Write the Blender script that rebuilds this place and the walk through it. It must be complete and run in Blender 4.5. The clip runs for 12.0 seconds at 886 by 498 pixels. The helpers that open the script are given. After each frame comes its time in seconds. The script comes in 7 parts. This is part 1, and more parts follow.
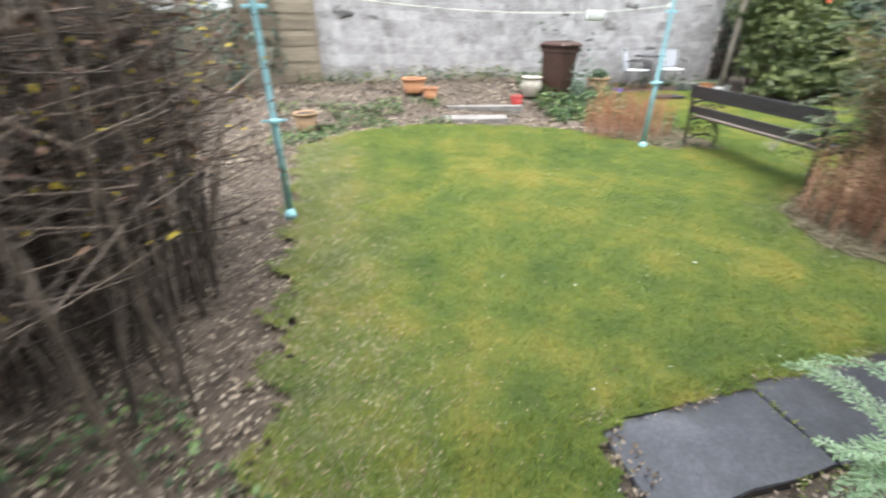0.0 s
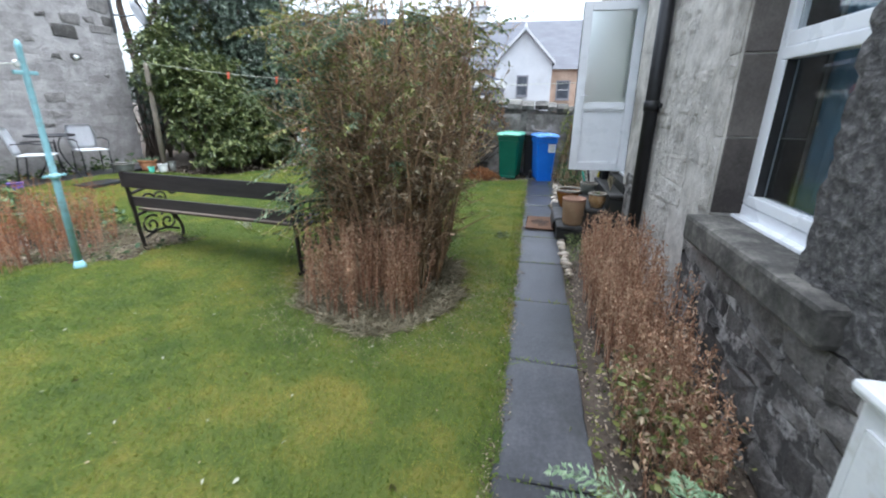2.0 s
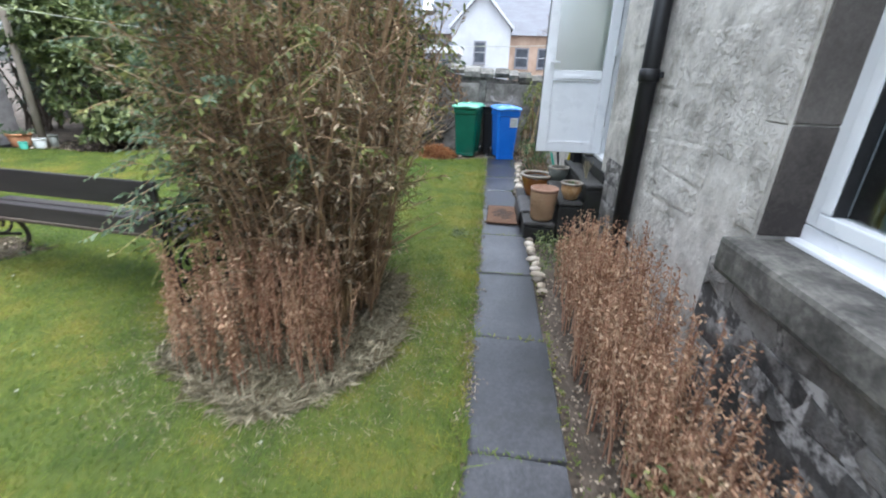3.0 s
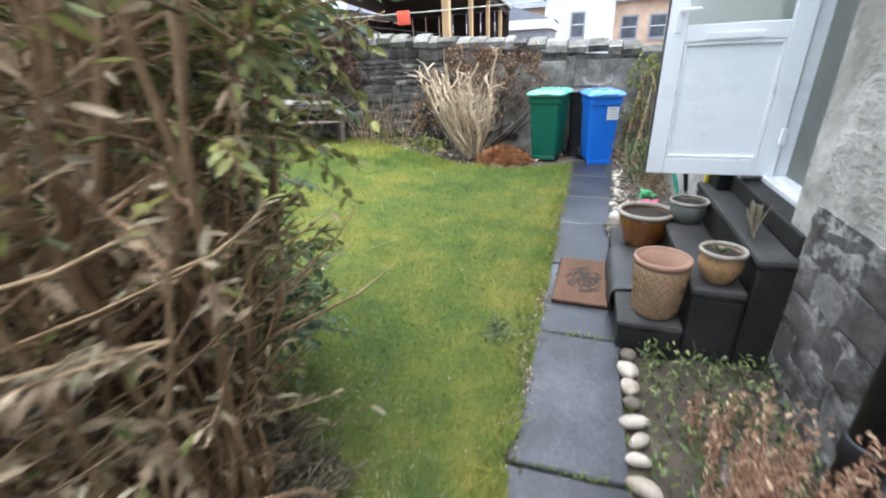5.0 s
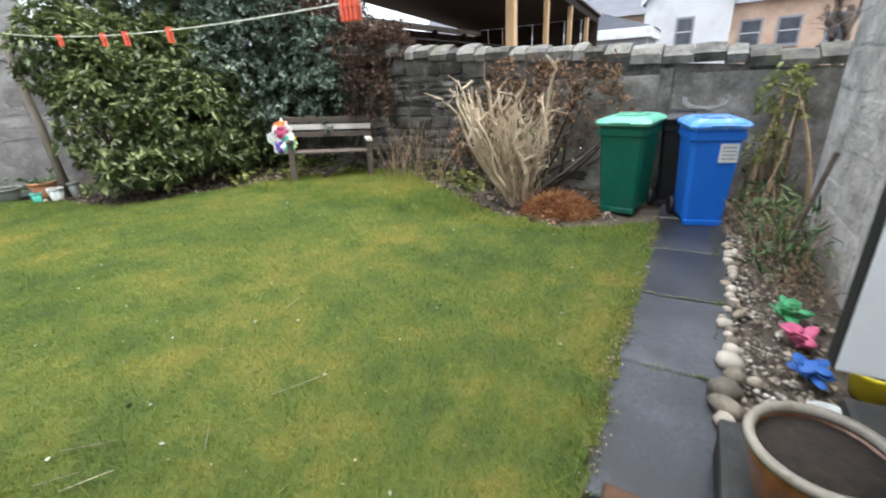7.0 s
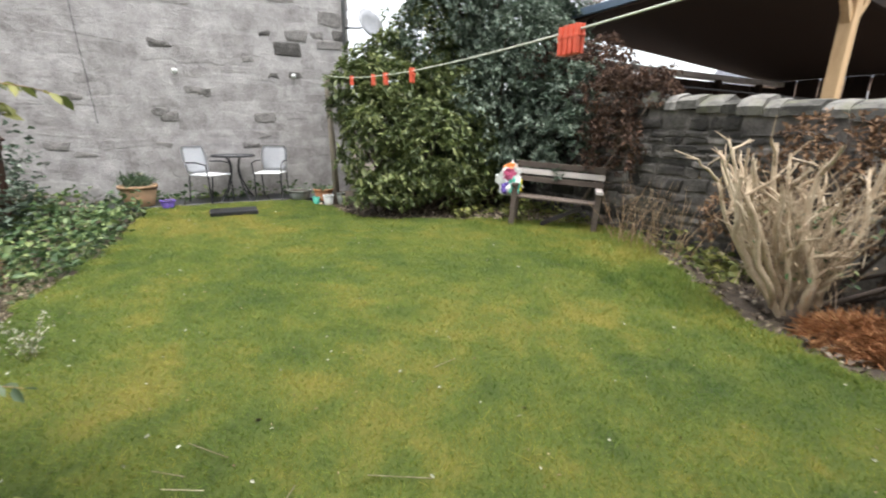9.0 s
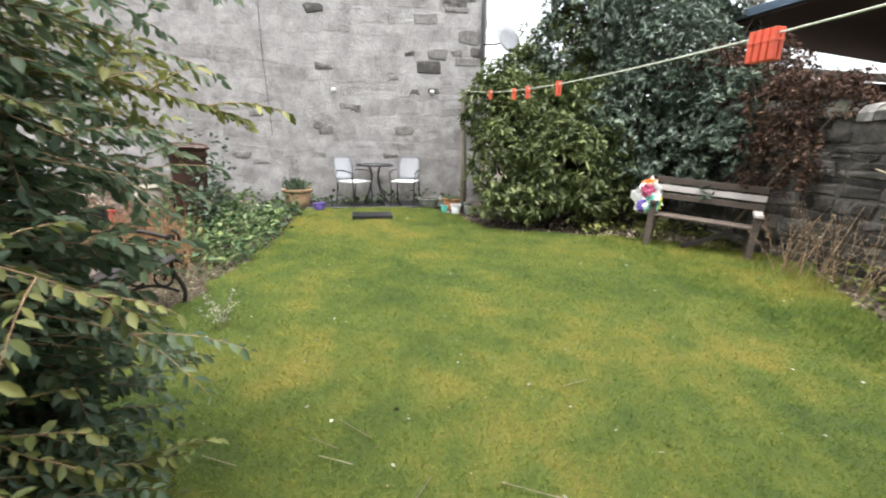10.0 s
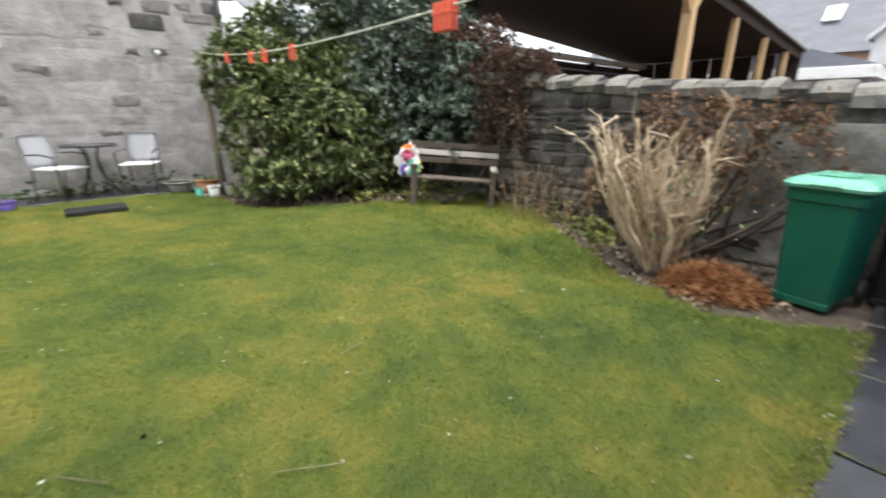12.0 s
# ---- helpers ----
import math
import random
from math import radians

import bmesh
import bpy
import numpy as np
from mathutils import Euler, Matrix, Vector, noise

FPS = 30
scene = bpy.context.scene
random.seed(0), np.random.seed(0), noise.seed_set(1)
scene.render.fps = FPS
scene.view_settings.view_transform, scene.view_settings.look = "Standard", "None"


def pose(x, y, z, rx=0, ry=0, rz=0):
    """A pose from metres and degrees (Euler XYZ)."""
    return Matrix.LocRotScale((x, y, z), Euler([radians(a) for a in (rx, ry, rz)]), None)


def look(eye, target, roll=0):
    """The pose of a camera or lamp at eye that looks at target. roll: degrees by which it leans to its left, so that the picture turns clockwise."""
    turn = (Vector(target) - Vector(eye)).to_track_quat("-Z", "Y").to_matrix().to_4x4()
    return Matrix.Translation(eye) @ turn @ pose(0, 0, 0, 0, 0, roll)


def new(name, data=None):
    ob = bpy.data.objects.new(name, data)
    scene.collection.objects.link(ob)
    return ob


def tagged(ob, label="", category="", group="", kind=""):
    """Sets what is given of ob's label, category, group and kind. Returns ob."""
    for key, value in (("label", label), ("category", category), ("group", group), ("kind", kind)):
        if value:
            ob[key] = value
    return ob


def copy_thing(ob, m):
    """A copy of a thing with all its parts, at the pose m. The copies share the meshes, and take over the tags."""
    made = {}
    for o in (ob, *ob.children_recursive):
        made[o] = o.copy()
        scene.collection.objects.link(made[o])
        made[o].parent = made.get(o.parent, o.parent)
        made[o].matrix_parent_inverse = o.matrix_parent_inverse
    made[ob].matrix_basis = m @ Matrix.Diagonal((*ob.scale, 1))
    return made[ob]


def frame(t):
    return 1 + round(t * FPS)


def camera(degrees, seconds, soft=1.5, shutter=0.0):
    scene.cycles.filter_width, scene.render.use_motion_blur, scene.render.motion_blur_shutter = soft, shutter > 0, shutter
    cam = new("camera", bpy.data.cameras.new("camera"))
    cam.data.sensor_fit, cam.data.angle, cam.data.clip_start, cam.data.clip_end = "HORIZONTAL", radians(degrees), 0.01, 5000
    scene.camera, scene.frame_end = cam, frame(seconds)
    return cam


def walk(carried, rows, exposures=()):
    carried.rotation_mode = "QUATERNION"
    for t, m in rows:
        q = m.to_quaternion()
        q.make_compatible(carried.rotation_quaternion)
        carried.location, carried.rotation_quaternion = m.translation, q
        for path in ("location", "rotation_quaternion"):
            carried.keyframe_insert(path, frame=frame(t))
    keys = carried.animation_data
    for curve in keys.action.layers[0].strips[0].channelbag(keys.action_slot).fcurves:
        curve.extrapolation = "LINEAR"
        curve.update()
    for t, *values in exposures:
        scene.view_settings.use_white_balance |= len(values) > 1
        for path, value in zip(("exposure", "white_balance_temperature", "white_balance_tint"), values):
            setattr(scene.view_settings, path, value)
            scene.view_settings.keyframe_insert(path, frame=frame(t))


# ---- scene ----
cam = camera(92.3, 12.0, soft=2.0, shutter=0.35)
PATH = [
    (0, (-0.046, -0.259, 1.64), (0.411, 1.452, 0.712), 0.0),
    (0.5, (0.239, 0.169, 1.6), (1.288, 1.654, 0.767), 0.0),
    (1, (0.571, 0.449, 1.621), (2.04, 1.606, 0.912), 2.7),
    (1.5, (0.942, 0.707, 1.597), (2.72, 1.35, 0.945), 0.7),
    (2, (1.318, 0.828, 1.584), (3.176, 1.2, 0.944), 0.6),
    (2.5, (1.81, 0.855, 1.569), (3.648, 1.145, 0.837), 0.2),
    (3, (2.365, 0.877, 1.566), (4.206, 1.05, 0.804), 1.8),
    (3.2, (2.55, 0.86, 1.563), (4.392, 1.011, 0.799), 0.7),
    (4.8, (4.192, 0.757, 1.521), (5.971, 1.268, 0.762), -2.0),
    (5, (4.435, 0.7, 1.524), (6.16, 1.296, 0.705), -2.6),
    (5.5, (4.994, 0.719, 1.461), (6.742, 1.299, 0.682), -0.2),
    (6, (5.474, 0.718, 1.487), (7.239, 1.235, 0.701), -1.6),
    (6.5, (5.95, 0.705, 1.483), (7.615, 1.457, 0.668), -1.6),
    (6.7, (6.124, 0.699, 1.496), (7.766, 1.53, 0.712), -2.6),
    (8.3, (6.915, 0.854, 1.517), (8.173, 2.277, 0.89), 0.7),
    (8.4, (6.947, 0.885, 1.516), (8.182, 2.34, 0.916), 1.0),
    (8.5, (6.974, 0.89, 1.505), (8.139, 2.405, 0.917), 0.5),
    (9, (6.936, 0.909, 1.507), (7.856, 2.599, 0.964), 0.9),
    (9.5, (6.87, 0.923, 1.504), (7.545, 2.734, 0.99), 1.3),
    (10, (6.775, 0.93, 1.505), (7.21, 2.817, 1.006), 1.2),
    (10.5, (6.747, 0.908, 1.496), (7.133, 2.806, 0.995), 0.8),
    (11, (6.811, 0.94, 1.504), (7.318, 2.804, 0.988), 0.8),
    (11.5, (6.879, 0.916, 1.483), (7.742, 2.638, 0.946), 0.7),
    (12, (6.985, 0.865, 1.487), (8.242, 2.296, 0.875), 0.1),
]
walk(cam, [(t, look(eye, target, roll)) for t, eye, target, roll in PATH], exposures=[(0.0, 2.52, 6200, 8), (0.5, 2.22, 5930, 7), (1.0, 1.85, 5820, 7), (2.0, 1.93, 5740, 7), (3.0, 2.25, 5790, 7), (4.8, 2.52, 5850, 7), (5.5, 2.62, 5870, 7), (6.5, 2.27, 6000, 7), (8.5, 1.92, 6550, 9), (10.5, 2.15, 6530, 9), (12.0, 1.9, 6580, 8)])

# ---- sky, sun ----
SUN_EL, SUN_AZ = radians(80), radians(205)
world = bpy.data.worlds.new("sky")
scene.world = world
world.use_nodes = True
wn, wl = world.node_tree.nodes, world.node_tree.links
sky = wn.new("ShaderNodeTexSky")
sky.sky_type, sky.sun_disc, sky.sun_elevation, sky.sun_rotation = "NISHITA", False, SUN_EL, SUN_AZ
sky.dust_density, sky.air_density = 4.0, 1.0
pale = wn.new("ShaderNodeHueSaturation")
pale.inputs["Saturation"].default_value = 0.28
wl.new(sky.outputs["Color"], pale.inputs["Color"])
wl.new(pale.outputs["Color"], wn["Background"].inputs["Color"])
wn["Background"].inputs["Strength"].default_value = 0.15
sun_data = bpy.data.lights.new("sun", "SUN")
sun_data.energy, sun_data.angle, sun_data.color = 0.5, radians(60), (1.0, 0.98, 0.95)
sun = new("sun", sun_data)
sun.matrix_world = look((8 * math.sin(SUN_AZ), 8 * math.cos(SUN_AZ), 8 * math.tan(SUN_EL)), (0, 0, 0))

# ---- materials ----
def ramp(nodes, stops):
    r = nodes.new("ShaderNodeValToRGB")
    while len(r.color_ramp.elements) < len(stops):
        r.color_ramp.elements.new(0.5)
    for e, (p, c) in zip(r.color_ramp.elements, stops):
        e.position, e.color = p, (*c, 1)
    return r


def material(name, stops, scale=8.0, fine=60.0, rough=0.8, bump=0.3, metal=0.0, rnd="", spread=0.35, spec=0.4, grime=None, grime_scale=1.5,
             stretch=(1, 1, 1), thin=0.0, depth=0.01, coat=0.0, big=0.0, sway=0.9):
    """Noise-mottled surface: a colour ramp over coarse noise, finer grain on top, brightness varied per piece, dirt patches, relief."""
    m = bpy.data.materials.new(name)
    m.use_nodes = True
    n, l = m.node_tree.nodes, m.node_tree.links
    b = n["Principled BSDF"]
    b.inputs["Metallic"].default_value = metal
    b.inputs["Specular IOR Level"].default_value = spec
    b.inputs["Coat Weight"].default_value = coat
    tc, mp = n.new("ShaderNodeTexCoord"), n.new("ShaderNodeMapping")
    mp.inputs["Scale"].default_value = stretch
    l.new(tc.outputs["Object"], mp.inputs["Vector"])
    vec = mp.outputs["Vector"]

    def noise_tex(s, detail, rough_=0.6):
        t = n.new("ShaderNodeTexNoise")
        t.inputs["Scale"].default_value, t.inputs["Detail"].default_value, t.inputs["Roughness"].default_value = s, detail, rough_
        l.new(vec, t.inputs["Vector"])
        return t

    def math_node(op, a, c):
        t = n.new("ShaderNodeMath")
        t.operation = op
        for i, v in enumerate((a, c)):
            if isinstance(v, (int, float)):
                t.inputs[i].default_value = v
            else:
                l.new(v, t.inputs[i])
        return t.outputs[0]

    coarse, grain = noise_tex(scale, 4), noise_tex(fine, 5, 0.7)
    fac = math_node("ADD", math_node("MULTIPLY", coarse.outputs["Fac"], 0.65), math_node("MULTIPLY", grain.outputs["Fac"], 0.35))
    if rnd:
        if rnd == "object":
            src = n.new("ShaderNodeObjectInfo").outputs["Random"]
        else:
            src = n.new("ShaderNodeNewGeometry").outputs["Random Per Island"]
        fac = math_node("ADD", fac, math_node("MULTIPLY", math_node("SUBTRACT", src, 0.5), spread))
    if big:
        wide = noise_tex(big, 3)
        fac = math_node("ADD", fac, math_node("MULTIPLY", math_node("SUBTRACT", wide.outputs["Fac"], 0.5), sway))
    r = ramp(n, stops)
    l.new(fac, r.inputs["Fac"])
    colour = r.outputs["Color"]
    if grime:
        g = noise_tex(grime_scale, 6, 0.65)
        gr = ramp(n, [(0.52, (0, 0, 0)), (0.68, (1, 1, 1))])
        l.new(g.outputs["Fac"], gr.inputs["Fac"])
        mix = n.new("ShaderNodeMix")
        mix.data_type = "RGBA"
        mix.inputs["B"].default_value = (*grime, 1)
        l.new(gr.outputs["Color"], mix.inputs["Factor"])
        l.new(colour, mix.inputs["A"])
        colour = mix.outputs["Result"]
    l.new(colour, b.inputs["Base Color"])
    rr = n.new("ShaderNodeMapRange")
    rr.inputs["To Min"].default_value, rr.inputs["To Max"].default_value = max(0.05, rough - 0.15), min(1, rough + 0.15)
    l.new(coarse.outputs["Fac"], rr.inputs["Value"])
    l.new(rr.outputs["Result"], b.inputs["Roughness"])
    if bump:
        bp = n.new("ShaderNodeBump")
        bp.inputs["Strength"].default_value, bp.inputs["Distance"].default_value = bump, depth
        l.new(fac if not rnd else math_node("ADD", coarse.outputs["Fac"], grain.outputs["Fac"]), bp.inputs["Height"])
        l.new(bp.outputs["Normal"], b.inputs["Normal"])
    if thin:
        tr, ms = n.new("ShaderNodeBsdfTranslucent"), n.new("ShaderNodeMixShader")
        l.new(colour, tr.inputs["Color"])
        ms.inputs["Fac"].default_value = thin
        l.new(b.outputs[0], ms.inputs[1])
        l.new(tr.outputs[0], ms.inputs[2])
        l.new(ms.outputs[0], n["Material Output"].inputs["Surface"])
    return m


def glass_material(name, tint=(0.9, 0.95, 0.95), rough=0.02):
    m = bpy.data.materials.new(name)
    m.use_nodes = True
    b = m.node_tree.nodes["Principled BSDF"]
    b.inputs["Base Color"].default_value = (*tint, 1)
    b.inputs["Transmission Weight"].default_value, b.inputs["Roughness"].default_value, b.inputs["IOR"].default_value = 1.0, rough, 1.45
    return m


M = {}
M["soil"] = material("soil", [(0.3, (0.035, 0.026, 0.02)), (0.5, (0.085, 0.066, 0.05)), (0.7, (0.16, 0.13, 0.10))], 6, 45, 0.95, 0.9, depth=0.03)
# mossy turf, darkened to paint in the shade between the blades
M["moss_turf_shade"] = material("moss_turf_shade", [(0.26, (0.028, 0.048, 0.011)), (0.5, (0.068, 0.089, 0.016)), (0.74, (0.158, 0.134, 0.029))], 3.2, 30, 0.9, 0.9, depth=0.02, big=0.75, sway=0.62, spec=0.25)
M["grass"] = material("grass", [(0.26, (0.072, 0.133, 0.025)), (0.5, (0.160, 0.212, 0.037)), (0.74, (0.305, 0.264, 0.058))], 3.2, 22, 0.7, 0, rnd="island", spread=0.26, thin=0.35, big=0.75, sway=0.62, spec=0.3)
M["dry_grass"] = material("dry_grass", [(0.2, (0.17, 0.145, 0.09)), (0.8, (0.46, 0.41, 0.30))], 4, 30, 0.9, 0, rnd="island", spread=0.6, thin=0.2)
M["slab"] = material("slab", [(0.36, (0.014, 0.0145, 0.017)), (0.5, (0.034, 0.035, 0.041)), (0.66, (0.080, 0.081, 0.091))], 1.7, 45, 0.36, 0.18, rnd="object", spread=0.12, spec=0.5, grime=(0.020, 0.021, 0.020), grime_scale=1.6)
M["flag"] = material("flag", [(0.3, (0.13, 0.12, 0.11)), (0.7, (0.33, 0.31, 0.29))], 4, 50, 0.85, 0.4, rnd="object")
# riser stone near black: the shade on the steps is put into its colour
M["step_shade"] = material("step_shade", [(0.36, (0.010, 0.0098, 0.009)), (0.5, (0.020, 0.019, 0.018)), (0.68, (0.05, 0.048, 0.044))], 6, 60, 0.6, 0.6, grime=(0.014, 0.017, 0.010), grime_scale=3)
M["step_stone"] = material("step_stone", [(0.36, (0.014, 0.0135, 0.013)), (0.5, (0.033, 0.0315, 0.030)), (0.68, (0.08, 0.076, 0.072))], 5, 70, 0.7, 0.5, grime=(0.03, 0.03, 0.022))
gable_stops = [(0.32, (0.20, 0.188, 0.182)), (0.43, (0.30, 0.284, 0.278)), (0.53, (0.37, 0.353, 0.347)), (0.68, (0.47, 0.452, 0.445))]
M["gable_stone"] = material("gable_stone", gable_stops, 4, 26, 0.92, 0.9, rnd="object", spread=0.16, grime=(0.27, 0.256, 0.25), grime_scale=3.0, depth=0.02)
M["gable_stone_far"] = material("gable_stone_far", gable_stops, 4, 26, 0.92, 0.9, rnd="island", spread=0.16, grime=(0.27, 0.256, 0.25), grime_scale=3.0, depth=0.02)
M["mortar"] = material("mortar", [(0.32, (0.22, 0.208, 0.202)), (0.43, (0.32, 0.304, 0.298)), (0.53, (0.385, 0.368, 0.362)), (0.68, (0.47, 0.452, 0.445))], 4, 26, 0.95, 0.9, grime=(0.27, 0.256, 0.25), grime_scale=3.0, depth=0.02)
M["gable_dark"] = material("gable_dark", [(0.36, (0.08, 0.075, 0.07)), (0.64, (0.26, 0.245, 0.235))], 9, 40, 0.92, 0.9, rnd="object", spread=0.3, depth=0.02)
house_stops = [(0.33, (0.28, 0.263, 0.236)), (0.43, (0.42, 0.396, 0.358)), (0.53, (0.52, 0.492, 0.448)), (0.66, (0.62, 0.59, 0.545))]
M["house_stone"] = material("house_stone", house_stops, 6, 15, 0.92, 1.0, rnd="object", spread=0.10, grime=(0.27, 0.252, 0.222), grime_scale=2.0, depth=0.03, big=1.3, sway=0.28)
M["house_mortar"] = material("house_mortar", [(0.33, (0.30, 0.282, 0.254)), (0.43, (0.43, 0.406, 0.368)), (0.53, (0.52, 0.492, 0.448)), (0.66, (0.62, 0.59, 0.545))], 6, 15, 0.95, 1.0, grime=(0.27, 0.252, 0.222), grime_scale=2.0, depth=0.03, big=1.3, sway=0.28)
M["rubble"] = material("rubble", [(0.25, (0.045, 0.042, 0.04)), (0.5, (0.14, 0.13, 0.12)), (0.72, (0.32, 0.30, 0.28))], 6, 50, 0.9, 0.9, rnd="object", spread=0.3, grime=(0.36, 0.34, 0.32), grime_scale=4.5, depth=0.03)
M["rock"] = material("rock", [(0.36, (0.04, 0.038, 0.038)), (0.5, (0.10, 0.095, 0.093)), (0.66, (0.24, 0.23, 0.222))], 26, 70, 0.92, 1.0, depth=0.03)
M["rubble_mortar"] = material("rubble_mortar", [(0.47, (0.07, 0.066, 0.062)), (0.58, (0.42, 0.40, 0.38))], 7, 30, 0.95, 1.0, depth=0.02)
M["dressed"] = material("dressed", [(0.3, (0.045, 0.038, 0.035)), (0.55, (0.12, 0.105, 0.095)), (0.75, (0.2, 0.18, 0.16))], 3, 60, 0.85, 0.4, rnd="object", spread=0.2)
M["sill_stone"] = material("sill_stone", [(0.36, (0.032, 0.031, 0.028)), (0.5, (0.085, 0.08, 0.072)), (0.66, (0.20, 0.187, 0.168))], 7, 35, 0.85, 0.5, grime=(0.04, 0.045, 0.03))
yard_stops = [(0.32, (0.018, 0.017, 0.015)), (0.45, (0.046, 0.042, 0.038)), (0.58, (0.10, 0.092, 0.083)), (0.72, (0.21, 0.195, 0.178))]
M["yard_stone"] = material("yard_stone", yard_stops, 5, 45, 0.92, 0.8, rnd="object", spread=0.3, grime=(0.05, 0.05, 0.035), grime_scale=1.4, depth=0.02)
M["cope_stone"] = material("cope_stone", [(0.36, (0.045, 0.043, 0.038)), (0.52, (0.12, 0.115, 0.105)), (0.68, (0.24, 0.23, 0.213))], 6, 30, 0.92, 0.7, rnd="object", spread=0.25, grime=(0.12, 0.12, 0.08), grime_scale=3)
M["yard_mortar"] = material("yard_mortar", [(0.4, (0.04, 0.036, 0.033)), (0.62, (0.17, 0.155, 0.14))], 5, 45, 0.95, 0.8)
M["render_patch"] = material("render_patch", [(0.34, (0.10, 0.094, 0.086)), (0.5, (0.22, 0.207, 0.19)), (0.68, (0.40, 0.38, 0.355))], 4.5, 32, 0.95, 0.8, grime=(0.10, 0.092, 0.08), grime_scale=1.7, depth=0.02)
M["upvc"] = material("upvc", [(0.3, (0.80, 0.82, 0.85)), (0.7, (0.86, 0.87, 0.89))], 3, 40, 0.3, 0.03, spec=0.5, grime=(0.77, 0.78, 0.80), grime_scale=2)
M["black_seal"] = material("black_seal", [(0.3, (0.012, 0.012, 0.013)), (0.7, (0.03, 0.03, 0.032))], 20, 80, 0.6, 0.1)
M["pipe_black"] = material("pipe_black", [(0.3, (0.008, 0.008, 0.009)), (0.7, (0.022, 0.022, 0.024))], 10, 60, 0.42, 0.15)
M["white_paint"] = material("white_paint", [(0.3, (0.66, 0.67, 0.68)), (0.7, (0.80, 0.80, 0.79))], 3, 35, 0.45, 0.08, grime=(0.50, 0.49, 0.42), grime_scale=4)
M["frosted"] = glass_material("frosted", (0.82, 0.88, 0.86), 0.35)
M["glass"] = glass_material("glass")
M["green_bin"] = material("green_bin", [(0.3, (0.003, 0.085, 0.052)), (0.7, (0.006, 0.125, 0.078))], 4, 120, 0.42, 0.06, grime=(0.02, 0.09, 0.06), grime_scale=3)
# lid colour is lightened to hold the sky's reflection
M["green_lid_sheen"] = material("green_lid_sheen", [(0.3, (0.10, 0.36, 0.25)), (0.7, (0.20, 0.48, 0.36))], 4, 100, 0.22, 0.05)
M["blue_bin"] = material("blue_bin", [(0.3, (0.012, 0.12, 0.55)), (0.7, (0.022, 0.18, 0.70))], 4, 120, 0.38, 0.06)
# pale patches here are sky reflections painted on the lid
M["blue_lid_sheen"] = material("blue_lid_sheen", [(0.3, (0.05, 0.20, 0.60)), (0.7, (0.14, 0.34, 0.74))], 4, 100, 0.2, 0.05, grime=(0.40, 0.50, 0.66), grime_scale=5)
M["brown_bin"] = material("brown_bin", [(0.3, (0.035, 0.017, 0.013)), (0.7, (0.075, 0.038, 0.028))], 4, 100, 0.5, 0.06)
M["black_plastic"] = material("black_plastic", [(0.3, (0.006, 0.006, 0.008)), (0.7, (0.02, 0.02, 0.024))], 8, 90, 0.5, 0.08)
M["pole_blue"] = material("pole_blue", [(0.3, (0.22, 0.46, 0.52)), (0.7, (0.36, 0.62, 0.68))], 9, 70, 0.5, 0.15, grime=(0.20, 0.25, 0.25), grime_scale=6)
M["cast_iron"] = material("cast_iron", [(0.3, (0.01, 0.009, 0.008)), (0.7, (0.045, 0.036, 0.03))], 14, 90, 0.55, 0.3, metal=0.3)
M["dark_wood"] = material("dark_wood", [(0.3, (0.013, 0.011, 0.012)), (0.7, (0.05, 0.042, 0.042))], 3, 40, 0.5, 0.3, stretch=(10, 1, 10), rnd="object", spread=0.2)
M["grey_wood"] = material("grey_wood", [(0.3, (0.055, 0.042, 0.034)), (0.7, (0.14, 0.11, 0.09))], 3, 40, 0.8, 0.4, stretch=(1, 8, 8), rnd="object", spread=0.3)
M["pale_wood"] = material("pale_wood", [(0.3, (0.42, 0.38, 0.36)), (0.7, (0.62, 0.58, 0.55))], 3, 40, 0.7, 0.3, stretch=(1, 8, 8))
M["post_wood"] = material("post_wood", [(0.3, (0.17, 0.14, 0.11)), (0.7, (0.34, 0.30, 0.25))], 3, 40, 0.85, 0.4, stretch=(8, 8, 1))
M["new_timber"] = material("new_timber", [(0.3, (0.42, 0.27, 0.13)), (0.7, (0.66, 0.46, 0.26))], 2, 30, 0.7, 0.2, stretch=(6, 6, 1))
M["fence_wood"] = material("fence_wood", [(0.3, (0.15, 0.12, 0.085)), (0.7, (0.31, 0.26, 0.19))], 3, 40, 0.85, 0.4, stretch=(1, 8, 8), rnd="object", spread=0.3)
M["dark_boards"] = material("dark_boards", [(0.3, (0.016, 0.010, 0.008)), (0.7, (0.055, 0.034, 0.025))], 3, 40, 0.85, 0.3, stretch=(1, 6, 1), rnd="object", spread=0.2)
M["roof_edge"] = material("roof_edge", [(0.3, (0.07, 0.10, 0.14)), (0.7, (0.14, 0.19, 0.25))], 3, 40, 0.5, 0.1)
M["grey_metal"] = material("grey_metal", [(0.3, (0.20, 0.21, 0.23)), (0.7, (0.36, 0.37, 0.39))], 4, 60, 0.5, 0.1)
M["terracotta"] = material("terracotta", [(0.3, (0.36, 0.155, 0.075)), (0.7, (0.52, 0.26, 0.13))], 6, 60, 0.85, 0.3, grime=(0.45, 0.27, 0.16), grime_scale=5)
M["basket_clay"] = material("basket_clay", [(0.3, (0.225, 0.14, 0.078)), (0.7, (0.36, 0.245, 0.147))], 6, 60, 0.85, 0.3, grime=(0.30, 0.17, 0.10), grime_scale=6)
M["pink_clay"] = material("pink_clay", [(0.3, (0.235, 0.135, 0.092)), (0.7, (0.34, 0.21, 0.148))], 6, 60, 0.85, 0.2)
